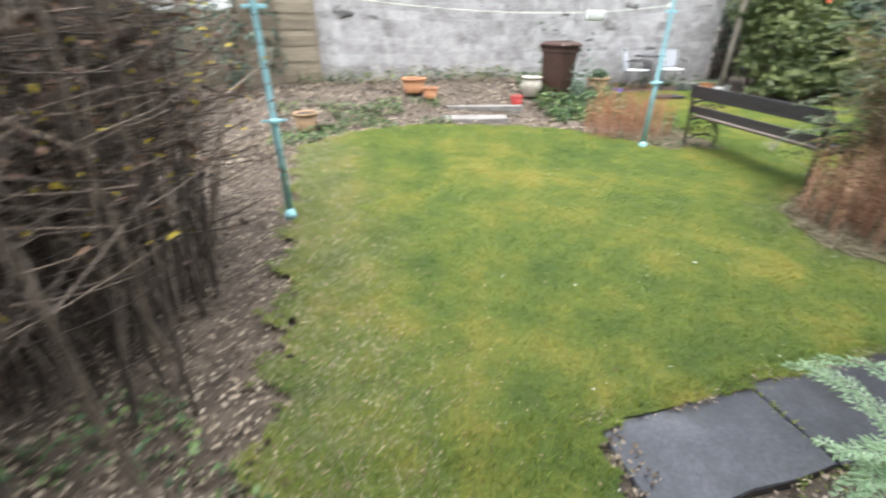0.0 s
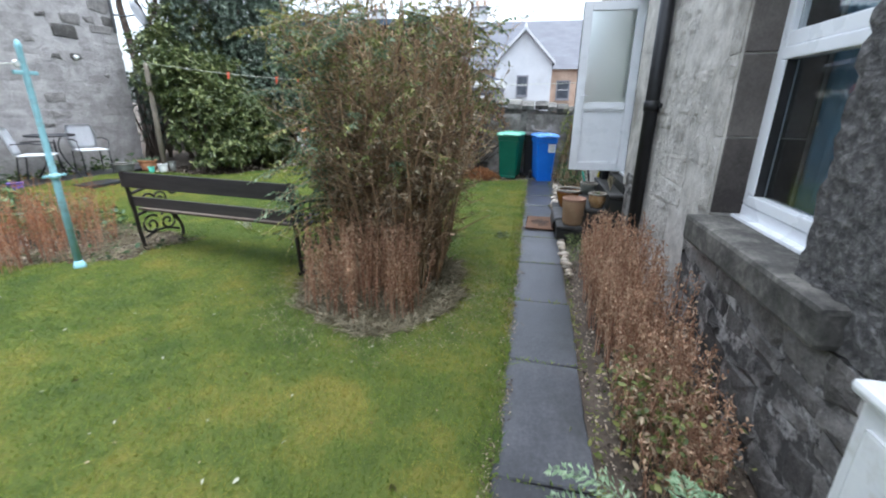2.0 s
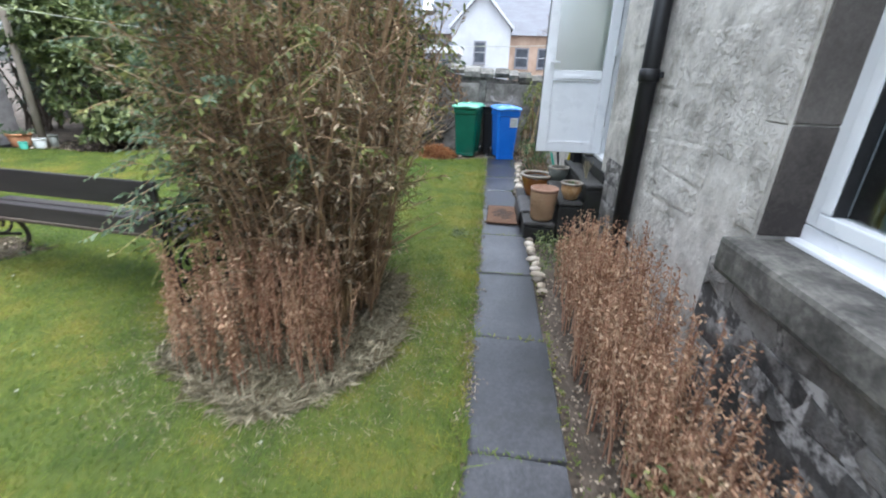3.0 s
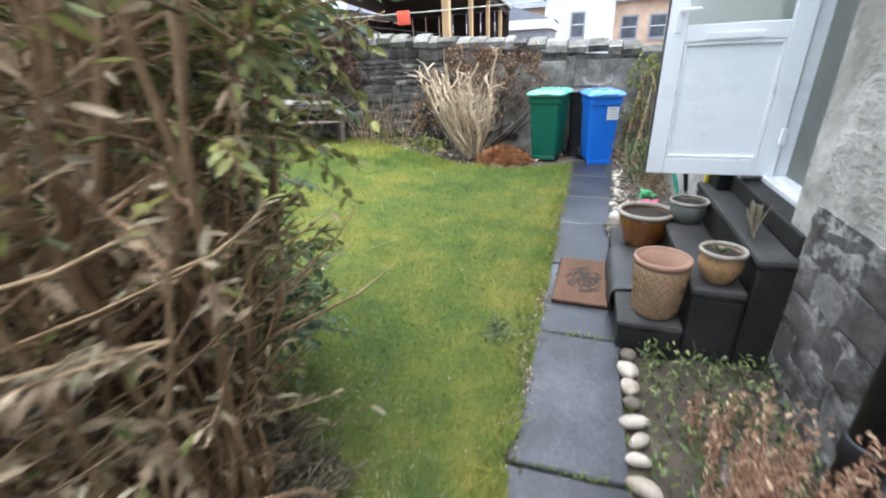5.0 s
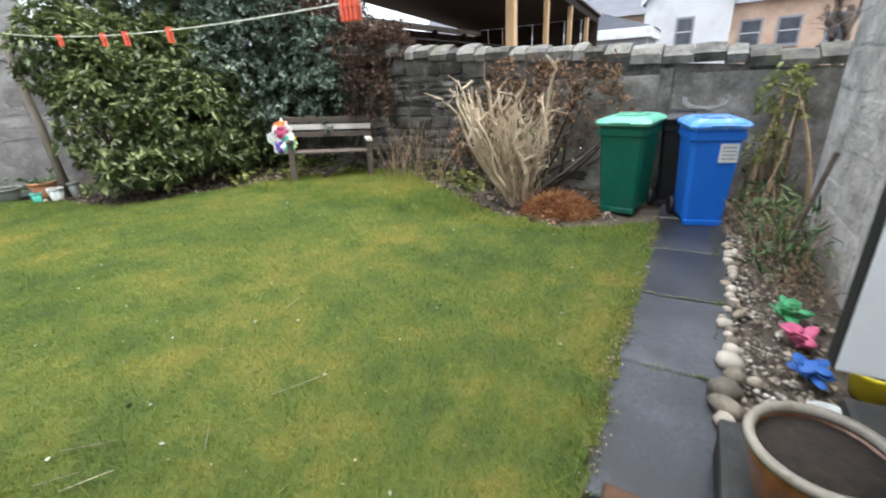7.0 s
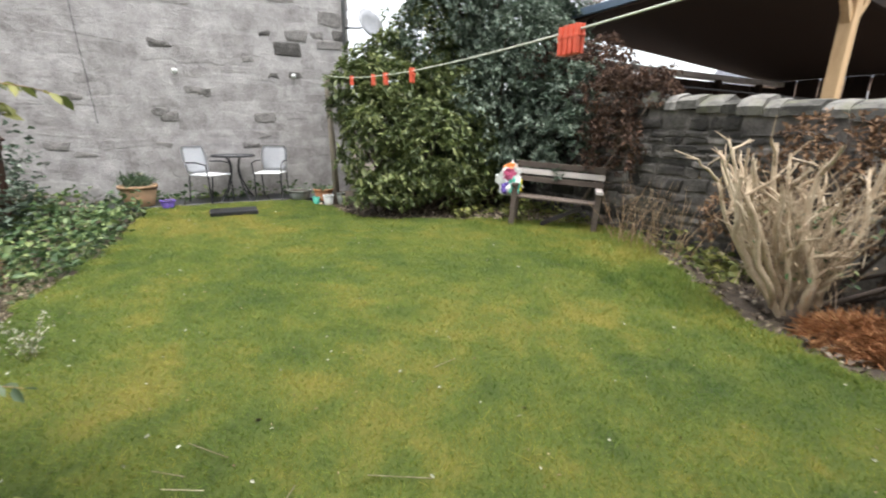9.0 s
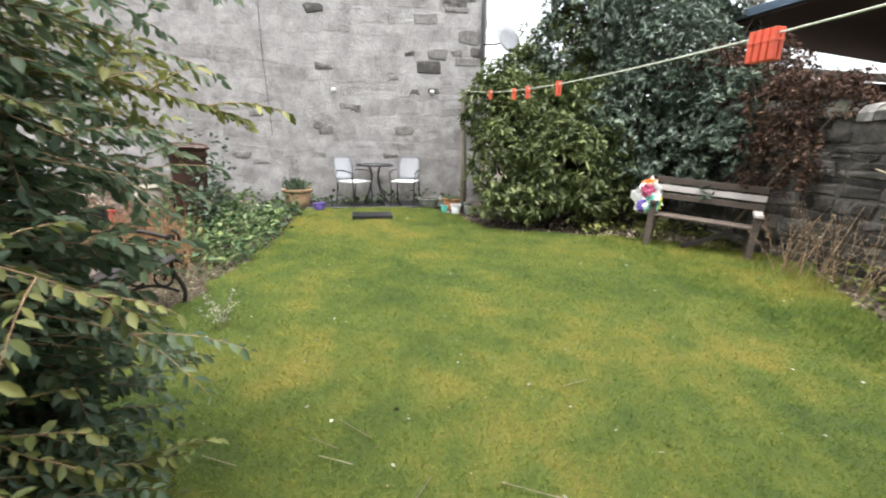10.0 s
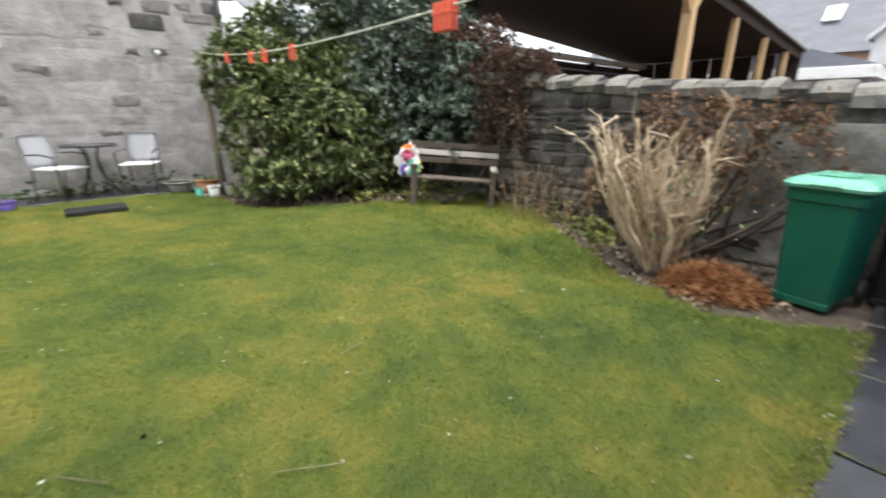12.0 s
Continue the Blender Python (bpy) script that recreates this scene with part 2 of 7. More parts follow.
M["amber_glaze"] = material("amber_glaze", [(0.3, (0.10, 0.032, 0.008)), (0.6, (0.26, 0.10, 0.022)), (0.75, (0.5, 0.30, 0.12))], 7, 25, 0.22, 0.15, spec=0.6, coat=0.5, stretch=(1, 1, 0.4))
M["tan_glaze"] = material("tan_glaze", [(0.3, (0.30, 0.17, 0.075)), (0.7, (0.50, 0.32, 0.16))], 5, 30, 0.3, 0.1, spec=0.6, coat=0.4)
M["grey_glaze"] = material("grey_glaze", [(0.3, (0.11, 0.12, 0.105)), (0.7, (0.22, 0.23, 0.205))], 6, 40, 0.35, 0.1, spec=0.5)
M["rim_glaze"] = material("rim_glaze", [(0.3, (0.19, 0.165, 0.13)), (0.7, (0.36, 0.325, 0.27))], 9, 40, 0.4, 0.2, grime=(0.16, 0.12, 0.08), grime_scale=12)
M["cream_stone"] = material("cream_stone", [(0.3, (0.30, 0.27, 0.22)), (0.7, (0.48, 0.44, 0.37))], 7, 50, 0.85, 0.3)
M["compost"] = material("compost", [(0.3, (0.010, 0.008, 0.006)), (0.7, (0.05, 0.036, 0.026))], 25, 90, 0.95, 1.0, depth=0.02)
M["coir"] = material("coir", [(0.3, (0.062, 0.031, 0.018)), (0.7, (0.145, 0.078, 0.044))], 20, 160, 0.95, 1.0)
M["coir_dark"] = material("coir_dark", [(0.3, (0.02, 0.014, 0.012)), (0.7, (0.06, 0.04, 0.03))], 20, 160, 0.95, 0.8)
M["rubber"] = material("rubber", [(0.3, (0.034, 0.032, 0.033)), (0.7, (0.075, 0.072, 0.072))], 8, 120, 0.6, 0.4)
M["pebble"] = material("pebble", [(0.25, (0.12, 0.10, 0.08)), (0.5, (0.27, 0.225, 0.17)), (0.75, (0.44, 0.39, 0.33))], 12, 60, 0.75, 0.3, rnd="object", spread=0.6)
M["pebble_small"] = material("pebble_small", [(0.25, (0.16, 0.14, 0.12)), (0.5, (0.36, 0.32, 0.27)), (0.75, (0.60, 0.56, 0.50))], 12, 60, 0.8, 0.2, rnd="island", spread=0.6)
M["rope"] = material("rope", [(0.3, (0.50, 0.52, 0.44)), (0.7, (0.68, 0.70, 0.60))], 40, 90, 0.8, 0.3)
M["peg_red"] = material("peg_red", [(0.3, (0.75, 0.10, 0.055)), (0.7, (0.88, 0.17, 0.09))], 10, 60, 0.4, 0.05)
M["bag_white"] = material("bag_white", [(0.3, (0.70, 0.72, 0.70)), (0.7, (0.84, 0.85, 0.83))], 12, 60, 0.6, 0.3, thin=0.2)
M["chair_weave"] = material("chair_weave", [(0.3, (0.66, 0.68, 0.72)), (0.7, (0.82, 0.83, 0.86))], 40, 160, 0.55, 0.5)
M["dark_metal"] = material("dark_metal", [(0.3, (0.022, 0.022, 0.025)), (0.7, (0.07, 0.07, 0.075))], 10, 60, 0.45, 0.1, metal=0.5)
M["white_render"] = material("white_render", [(0.3, (0.52, 0.53, 0.55)), (0.7, (0.66, 0.66, 0.67))], 0.8, 8, 0.9, 0.2, grime=(0.47, 0.47, 0.47), grime_scale=0.5)
M["tan_stone"] = material("tan_stone", [(0.3, (0.36, 0.24, 0.17)), (0.7, (0.58, 0.43, 0.33))], 1.5, 9, 0.9, 0.3)
M["slate"] = material("slate", [(0.3, (0.065, 0.07, 0.088)), (0.7, (0.145, 0.15, 0.175))], 0.9, 6, 0.6, 0.3, stretch=(1, 1, 4))
M["far_window"] = material("far_window", [(0.3, (0.03, 0.035, 0.045)), (0.7, (0.10, 0.11, 0.13))], 2, 10, 0.15, 0)
M["grey_trim"] = material("grey_trim", [(0.3, (0.18, 0.18, 0.20)), (0.7, (0.30, 0.30, 0.32))], 2, 10, 0.8, 0.1)
M["bark"] = material("bark", [(0.3, (0.05, 0.038, 0.03)), (0.7, (0.17, 0.135, 0.105))], 9, 60, 0.95, 0.7, stretch=(1, 1, 0.3))
M["twig"] = material("twig", [(0.25, (0.115, 0.074, 0.045)), (0.5, (0.295, 0.190, 0.112)), (0.75, (0.52, 0.385, 0.240))], 5, 40, 0.9, 0.4, rnd="island", spread=0.5)
M["dark_twig"] = material("dark_twig", [(0.25, (0.020, 0.015, 0.012)), (0.5, (0.078, 0.059, 0.048)), (0.75, (0.235, 0.188, 0.152))], 5, 40, 0.9, 0.4, rnd="island", spread=0.5)
M["pale_stem"] = material("pale_stem", [(0.25, (0.23, 0.165, 0.105)), (0.5, (0.43, 0.335, 0.23)), (0.75, (0.62, 0.52, 0.39))], 9, 50, 0.85, 0.5, rnd="island", spread=0.35)
M["privet"] = material("privet", [(0.15, (0.062, 0.088, 0.024)), (0.5, (0.170, 0.195, 0.056)), (0.85, (0.36, 0.35, 0.115))], 1.4, 20, 0.5, 0, rnd="island", spread=0.55, thin=0.3)
M["privet_cool"] = material("privet_cool", [(0.15, (0.045, 0.080, 0.044)), (0.5, (0.125, 0.185, 0.108)), (0.85, (0.29, 0.36, 0.225))], 1.4, 20, 0.48, 0, rnd="island", spread=0.5, thin=0.42)
M["rhodo"] = material("rhodo", [(0.15, (0.026, 0.044, 0.016)), (0.5, (0.095, 0.128, 0.043)), (0.85, (0.28, 0.31, 0.125))], 1.8, 20, 0.38, 0, rnd="island", spread=0.5, thin=0.2)
M["holly"] = material("holly", [(0.15, (0.030, 0.052, 0.038)), (0.5, (0.098, 0.138, 0.098)), (0.85, (0.25, 0.30, 0.235))], 1.2, 20, 0.5, 0, rnd="island", spread=0.55, thin=0.15)
M["russet_stem"] = material("russet_stem", [(0.15, (0.20, 0.09, 0.055)), (0.5, (0.38, 0.20, 0.13)), (0.85, (0.56, 0.37, 0.25))], 3, 30, 0.85, 0, rnd="island", spread=0.6)
M["russet"] = material("russet", [(0.15, (0.20, 0.105, 0.066)), (0.5, (0.44, 0.27, 0.17)), (0.85, (0.66, 0.50, 0.34))], 2, 20, 0.85, 0, rnd="island", spread=0.6, thin=0.3)
M["orange_dead"] = material("orange_dead", [(0.15, (0.18, 0.06, 0.028)), (0.5, (0.40, 0.16, 0.075)), (0.85, (0.58, 0.33, 0.17))], 2, 20, 0.85, 0, rnd="island", spread=0.6, thin=0.3)
M["dead_leaf"] = material("dead_leaf", [(0.15, (0.10, 0.068, 0.042)), (0.5, (0.27, 0.198, 0.125)), (0.85, (0.48, 0.39, 0.27))], 2, 20, 0.85, 0, rnd="island", spread=0.8, thin=0.2)
M["leaf_litter"] = material("leaf_litter", [(0.15, (0.05, 0.037, 0.028)), (0.5, (0.17, 0.13, 0.096)), (0.85, (0.44, 0.37, 0.285))], 2, 20, 0.85, 0, rnd="island", spread=0.8, thin=0.15)
M["needle_heap"] = material("needle_heap", [(0.15, (0.14, 0.055, 0.024)), (0.5, (0.42, 0.195, 0.085)), (0.85, (0.64, 0.40, 0.21))], 4, 30, 0.9, 0, rnd="island", spread=0.6)
M["brown_hedge"] = material("brown_hedge", [(0.15, (0.022, 0.013, 0.010)), (0.5, (0.072, 0.042, 0.030)), (0.85, (0.19, 0.115, 0.075))], 2, 20, 0.9, 0, rnd="island", spread=0.6, thin=0.15)
M["withered"] = material("withered", [(0.15, (0.05, 0.030, 0.019)), (0.5, (0.165, 0.098, 0.056)), (0.85, (0.34, 0.215, 0.125))], 2, 20, 0.9, 0, rnd="island", spread=0.6, thin=0.2)
M["fern"] = material("fern", [(0.15, (0.14, 0.23, 0.12)), (0.5, (0.30, 0.42, 0.25)), (0.85, (0.50, 0.60, 0.42))], 2, 20, 0.7, 0, rnd="island", spread=0.5, thin=0.3)
M["ivy"] = material("ivy", [(0.15, (0.025, 0.055, 0.022)), (0.5, (0.075, 0.135, 0.05)), (0.85, (0.23, 0.28, 0.10))], 2, 20, 0.45, 0, rnd="island", spread=0.6, thin=0.2)
M["yellow_leaf"] = material("yellow_leaf", [(0.15, (0.30, 0.24, 0.03)), (0.85, (0.62, 0.48, 0.06))], 2, 20, 0.7, 0, rnd="island", spread=0.6, thin=0.35)
M["daisy"] = material("daisy", [(0.15, (0.18, 0.19, 0.12)), (0.85, (0.50, 0.50, 0.42))], 2, 20, 0.8, 0, rnd="island", spread=0.6)
# curtain blue is raised to carry the reflection in the window glass
for key, c in (("toy_green", (0.06, 0.30, 0.12)), ("toy_pink", (0.50, 0.09, 0.19)), ("toy_blue", (0.03, 0.12, 0.42)), ("toy_yellow", (0.80, 0.66, 0.03)),
               ("toy_teal", (0.12, 0.55, 0.42)), ("purple_pot", (0.16, 0.10, 0.42)), ("red_pot", (0.50, 0.06, 0.05)), ("orange_print", (0.85, 0.28, 0.08)),
               ("curtain", (0.13, 0.22, 0.30)), ("print_grey", (0.42, 0.43, 0.44)), ("plaster", (0.35, 0.33, 0.30))):
    M[key] = material(key, [(0.3, tuple(v * 0.75 for v in c)), (0.7, tuple(min(1, v * 1.15) for v in c))], 9, 60, 0.5, 0.1)


# ---- builders ----
def finish(name, bm, mat, parent=None, label="", smooth=False):
    me = bpy.data.meshes.new(name)
    bm.normal_update()
    bm.to_mesh(me)
    bm.free()
    if smooth:
        me.shade_smooth()
    me.materials.append(M[mat])
    ob = new(name, me)
    if parent is not None:
        ob.parent = parent
    if label:
        ob["label"] = label
    return ob


def part(name, bm, mat, parent, label="", smooth=False):
    return finish(name, bm, mat, parent, label, smooth)


def thing(name, at, label, category, turn=0.0, group=""):
    ob = new(name)
    ob.empty_display_size = 0.1
    ob.matrix_world = pose(*at, 0, 0, turn)
    return tagged(ob, label, category, group)


def box(bm, lo, hi, bevel=0.0, m=None):
    r = bmesh.ops.create_cube(bm, size=1.0)
    c = [(a + b) / 2 for a, b in zip(lo, hi)]
    s = [max(1e-4, b - a) for a, b in zip(lo, hi)]
    mat = Matrix.Translation(c) @ Matrix.Diagonal((*s, 1))
    bmesh.ops.transform(bm, matrix=(m @ mat) if m is not None else mat, verts=r["verts"])
    if bevel:
        es = {e for v in r["verts"] for e in v.link_edges}
        bmesh.ops.bevel(bm, geom=list(es), offset=bevel, segments=2, affect="EDGES", profile=0.6)
    return bm


def one_box(lo, hi, bevel=0.0, m=None):
    return box(bmesh.new(), lo, hi, bevel, m)


def lathe(profile, seg=32, bm=None, m=None, loop=False):
    """Surface of revolution round z from (radius, height) pairs; loop closes the profile into a ring."""
    profile = list(profile) + ([profile[0]] if loop else [])
    bm = bm or bmesh.new()
    rings = []
    for r, z in profile:
        ring = []
        for i in range(seg):
            a = 2 * math.pi * i / seg
            v = Vector((r * math.cos(a), r * math.sin(a), z))
            ring.append(bm.verts.new(m @ v if m is not None else v))
        rings.append(ring)
    for a, b in zip(rings, rings[1:]):
        for i in range(seg):
            bm.faces.new((a[i], a[(i + 1) % seg], b[(i + 1) % seg], b[i]))
    if loop:
        bmesh.ops.remove_doubles(bm, verts=rings[0] + rings[-1], dist=1e-6)
    else:
        bm.faces.new(rings[0][::-1])
        bm.faces.new(rings[-1])
    return bm


def raw_mesh(name, verts, faces, mat, parent=None, smooth=False):
    """A mesh straight from arrays; faces all have the same number of corners."""
    verts, faces = np.asarray(verts, np.float32), np.asarray(faces, np.int32)
    me = bpy.data.meshes.new(name)
    k = faces.shape[1]
    me.vertices.add(len(verts))
    me.vertices.foreach_set("co", verts.ravel())
    me.loops.add(faces.size)
    me.loops.foreach_set("vertex_index", faces.ravel())
    me.polygons.add(len(faces))
    me.polygons.foreach_set("loop_start", np.arange(0, faces.size, k, dtype=np.int32))
    me.polygons.foreach_set("loop_total", np.full(len(faces), k, np.int32))
    me.update(calc_edges=True)
    me.validate()
    if smooth:
        me.shade_smooth()
    me.materials.append(M[mat])
    ob = new(name, me)
    if parent is not None:
        ob.parent = parent
    return ob


def tube_arrays(paths, sides=4):
    """paths: list of (points Nx3, radii N). Returns verts, quads of tapered tubes."""
    V, F, base = [], [], 0
    ang = np.arange(sides) * 2 * np.pi / sides
    for P, R in paths:
        P = np.asarray(P, float)
        R = np.broadcast_to(np.asarray(R, float), (len(P),))
        T = np.gradient(P, axis=0)
        T /= np.linalg.norm(T, axis=1, keepdims=True) + 1e-9
        ref = np.where(np.abs(T[:, 2:3]) < 0.9, np.array([[0, 0, 1.0]]), np.array([[1.0, 0, 0]]))
        A = np.cross(T, ref)
        A /= np.linalg.norm(A, axis=1, keepdims=True) + 1e-9
        B = np.cross(T, A)
        ring = P[:, None] + R[:, None, None] * (A[:, None] * np.cos(ang)[None, :, None] + B[:, None] * np.sin(ang)[None, :, None])
        V.append(ring.reshape(-1, 3))
        n = len(P)
        i, j = np.meshgrid(np.arange(n - 1), np.arange(sides), indexing="ij")
        a = base + i * sides + j
        b = base + i * sides + (j + 1) % sides
        F.append(np.stack([a, b, b + sides, a + sides], -1).reshape(-1, 4))
        base += n * sides
    return np.concatenate(V), np.concatenate(F)


def tubes(name, paths, mat, parent=None, sides=4, smooth=True):
    v, f = tube_arrays(paths, sides)
    ob = raw_mesh(name, v, f, mat, parent, smooth)
    if name in ("branchwork", "stemwork", "twigwork", "fringe", "bristle"):
        ob["kind"] = "stuff"
    return ob


def leaf_arrays(P, D, L, W, rng, curl=0.2):
    """Folded leaf blades at P along unit directions D, of length L and width W."""
    P, D = np.asarray(P, float), np.asarray(D, float)
    n = len(P)
    L = np.broadcast_to(np.asarray(L, float), (n,))[:, None]
    W = np.broadcast_to(np.asarray(W, float), (n,))[:, None]
    S = np.cross(D, rng.normal(size=(n, 3)) * 0.5 + np.array([0, 0, 1.0]))
    S /= np.linalg.norm(S, axis=1, keepdims=True) + 1e-9
    N = np.cross(S, D)
    a = P
    b = P + D * L * 0.28 + S * W * 0.42 + N * W * curl
    c = P + D * L * 0.66 + S * W * 0.44 + N * W * curl * 0.8 - N * L * 0.04
    d = P + D * L - N * L * 0.13
    e = P + D * L * 0.66 - S * W * 0.44 + N * W * curl * 0.8 - N * L * 0.04
    f = P + D * L * 0.28 - S * W * 0.42 + N * W * curl
    V = np.stack([a, b, c, d, e, f], 1).reshape(-1, 3)
    k = 6 * np.arange(n)[:, None]
    F = np.stack([k + np.array([[0, 1, 2, 3]]), k + np.array([[0, 3, 4, 5]])], 1).reshape(-1, 4)
    return V, F


def unit(v):
    return v / (np.linalg.norm(v, axis=-1, keepdims=True) + 1e-9)


def leaves(name, P, D, L, W, mat, rng, parent=None, curl=0.2):
    v, f = leaf_arrays(P, D, L, W, rng, curl)
    ob = raw_mesh(name, v, f, mat, parent)
    ob["kind"] = "stuff"
    return ob


def ground_z(x, y):
    """Height of the garden: nearly flat along the path, rising gently away from the house and in a bank by the gable."""
    def ss(a, b, v):
        u = np.clip((v - a) / (b - a), 0, 1)
        return u * u * (3 - 2 * u)
    x, y = np.asarray(x, float), np.asarray(y, float)
    z = 0.024 * np.clip(y - 0.9, 0, 8.4) + 0.12 * ss(6.5, 8.8, y)
    return z + 0.33 * ss(6.9, 9.1, y) * (1 - ss(4.0, 5.4, x))


def gz(x, y):
    return float(ground_z(x, y))


# ---- ground, lawn, path ----
def grid_sheet(name, xs, ys, zf, mat):
    X, Y = np.meshgrid(xs, ys, indexing="ij")
    V = np.stack([X, Y, zf(X, Y)], -1).reshape(-1, 3)
    nx, ny = len(xs), len(ys)
    i, j = np.meshgrid(np.arange(nx - 1), np.arange(ny - 1), indexing="ij")
    a = i * ny + j
    F = np.stack([a, a + ny, a + ny + 1, a + 1], -1).reshape(-1, 4)
    return raw_mesh(name, V, F, mat, smooth=True)


def ripple(x, y, f, seed=0.0):
    return np.sin(x * f + seed) * np.cos(y * f * 1.13 + 1.7 * seed) + 0.5 * np.sin(x * f * 2.3 + y * f * 1.9 + seed)


far = [-600, -200, -60, -25]
xs = np.array(far + list(np.linspace(-9, 16, 168)) + [25, 60, 200, 600])
ys = np.array(far + list(np.linspace(-6, 14, 134)) + [25, 60, 200, 600])
ground = grid_sheet("ground", xs, ys, lambda x, y: ground_z(x, y) - 0.035 + 0.012 * ripple(x, y, 5.1), "soil")
tagged(ground, "dark damp garden soil strewn with dead leaves", "ground", kind="structure")

LAWN = [(-0.72, 0.22), (0.30, 0.12), (0.90, 0.22), (0.985, 0.86), (2.0, 0.885), (11.0, 0.875), (10.75, 1.2), (10.42, 1.75), (10.6, 2.4), (11.1, 3.25), (11.6, 3.95), (12.3, 5.1), (11.9, 5.6), (10.75, 6.4), (9.6, 6.85), (8.9, 7.1),
        (8.6, 7.9), (8.3, 8.45), (7.5, 8.5), (6.1, 8.5), (5.95, 7.7), (5.8, 6.5), (5.5, 5.3), (5.36, 4.45), (5.1, 4.62), (4.6, 4.7), (4.3, 5.2), (3.8, 6.05), (2.95, 6.55), (1.6, 6.95),
        (0.3, 6.75), (-0.5, 6.0), (-0.68, 4.8), (-0.72, 3.3), (-0.75, 1.9)]


def inside(px, py, poly):
    hit = np.zeros(px.shape, bool)
    for (x0, y0), (x1, y1) in zip(poly, poly[1:] + poly[:1]):
        cross = ((y0 > py) != (y1 > py)) & (px < (x1 - x0) * (py - y0) / (y1 - y0 + 1e-12) + x0)
        hit ^= cross
    return hit


def on_lawn(x, y):
    wx = x + 0.05 * ripple(x, y, 9.0) + 0.02 * ripple(x, y, 31.0, 1.0)
    wy = y + 0.035 * ripple(y, x, 8.0, 2.0) * np.clip((y - 0.9) * 3 + 0.6, 0.45, 1)
    ring = ((x - 4.75) / 0.92) ** 2 + ((y - 2.05) / 0.72) ** 2 + 0.12 * ripple(x, y, 6.0) < 1
    # the turf thins out into the litter at the south-western corner
    thin = np.maximum(np.clip((-0.22 - x) / 0.5, 0, 1), np.clip((0.72 - y) / 0.62, 0, 1) * (x < 1.0))
    patchy = 0.5 + 0.22 * ripple(x, y, 10.0, 0.4) + 0.16 * ripple(y, x, 41.0, 1.3)
    return inside(wx, wy, LAWN) & ~ring & (patchy > thin)


def lawn_z(x, y):
    return ground_z(x, y) + 0.012 + 0.006 * ripple(x, y, 3.1) + 0.004 * ripple(x, y, 13.0, 0.6)


cell = 0.03
gx, gy = np.meshgrid(np.arange(-0.9, 12.6, cell), np.arange(0.06, 8.7, cell), indexing="ij")
keep = on_lawn(gx + cell / 2, gy + cell / 2)
kx, ky = gx[keep], gy[keep]
corner = np.stack([np.stack([kx + dx * cell, ky + dy * cell], -1) for dx, dy in ((0, 0), (1, 0), (1, 1), (0, 1))], 1).reshape(-1, 2)
key = np.round(corner / cell).astype(np.int64)
uniq, inv = np.unique(key, axis=0, return_inverse=True)
ux, uy = uniq[:, 0] * cell, uniq[:, 1] * cell
jit = np.random.default_rng(3)
ux, uy = ux + jit.uniform(-0.009, 0.009, len(ux)), uy + jit.uniform(-0.009, 0.009, len(uy))
lawn = raw_mesh("lawn", np.stack([ux, uy, lawn_z(ux, uy)], -1), inv.reshape(-1, 4), "moss_turf_shade", smooth=True)
tagged(lawn, "short mossy lawn, green with yellow patches", "lawn", kind="structure")


def scatter_on_lawn(n, rng, cond=None):
    out = np.zeros((0, 2))
    while len(out) < n:
        p = np.stack([rng.uniform(-0.9, 12.4, n * 2), rng.uniform(0.1, 8.6, n * 2)], -1)
        ok = on_lawn(p[:, 0], p[:, 1])
        if cond is not None:
            ok &= cond(p[:, 0], p[:, 1], rng)
        out = np.concatenate([out, p[ok]])
    return out[:n]


def blades(name, n, seed, height, mat, width=0.004, cond=None, lean=0.6):
    rng = np.random.default_rng(seed)
    p = scatter_on_lawn(n, rng, cond)
    base = np.stack([p[:, 0], p[:, 1], lawn_z(p[:, 0], p[:, 1]) - 0.004], -1)
    az = rng.uniform(0, 2 * np.pi, n)
    side = np.stack([np.cos(az), np.sin(az), np.zeros(n)], -1) * width
    h = rng.uniform(*height, n)
    tilt = rng.normal(0, lean, (n, 2)) * h[:, None]
    tip = base + np.stack([tilt[:, 0], tilt[:, 1], h], -1)
    V = np.stack([base - side, base + side, tip], 1).reshape(-1, 3)
    return raw_mesh(name, V, np.arange(3 * n).reshape(-1, 3), mat)


grass = blades("grass", 545000, 11, (0.010, 0.034), "grass", 0.0026, None, 0.75)
tagged(grass, "short green and yellowish grass blades of the lawn", "grass", kind="stuff")
edge_grass = blades("edge_grass", 15000, 12, (0.03, 0.075), "grass", 0.004, lambda x, y, r: (y < 1.0) | (x > 10.2) | (r.uniform(size=x.shape) < 0.03), 0.8)
tagged(edge_grass, "longer ragged grass along the lawn edges", "grass", kind="stuff")
drg = blades("dry_grass", 26000, 13, (0.008, 0.028), "dry_grass", 0.003, lambda x, y, r: (x < 0.40 + 0.30 * ripple(x, y, 4.0)) & (r.uniform(size=x.shape) < np.clip(1.0 - (x + 0.1) / 0.8, 0.1, 1)) | (((x - 4.75) / 1.35) ** 2 + ((y - 2.0) / 1.15) ** 2 < r.uniform(0.2, 1.05, x.shape)), 1.2)
tagged(drg, "straw-coloured dry grass at the lawn margins", "grass", kind="stuff")

rng = np.random.default_rng(21)
p = scatter_on_lawn(300, rng)
P = np.stack([p[:, 0], p[:, 1], lawn_z(p[:, 0], p[:, 1]) + 0.012], -1)
D = unit(np.stack([rng.normal(size=300), rng.normal(size=300), rng.uniform(-0.1, 0.3, 300)], -1))
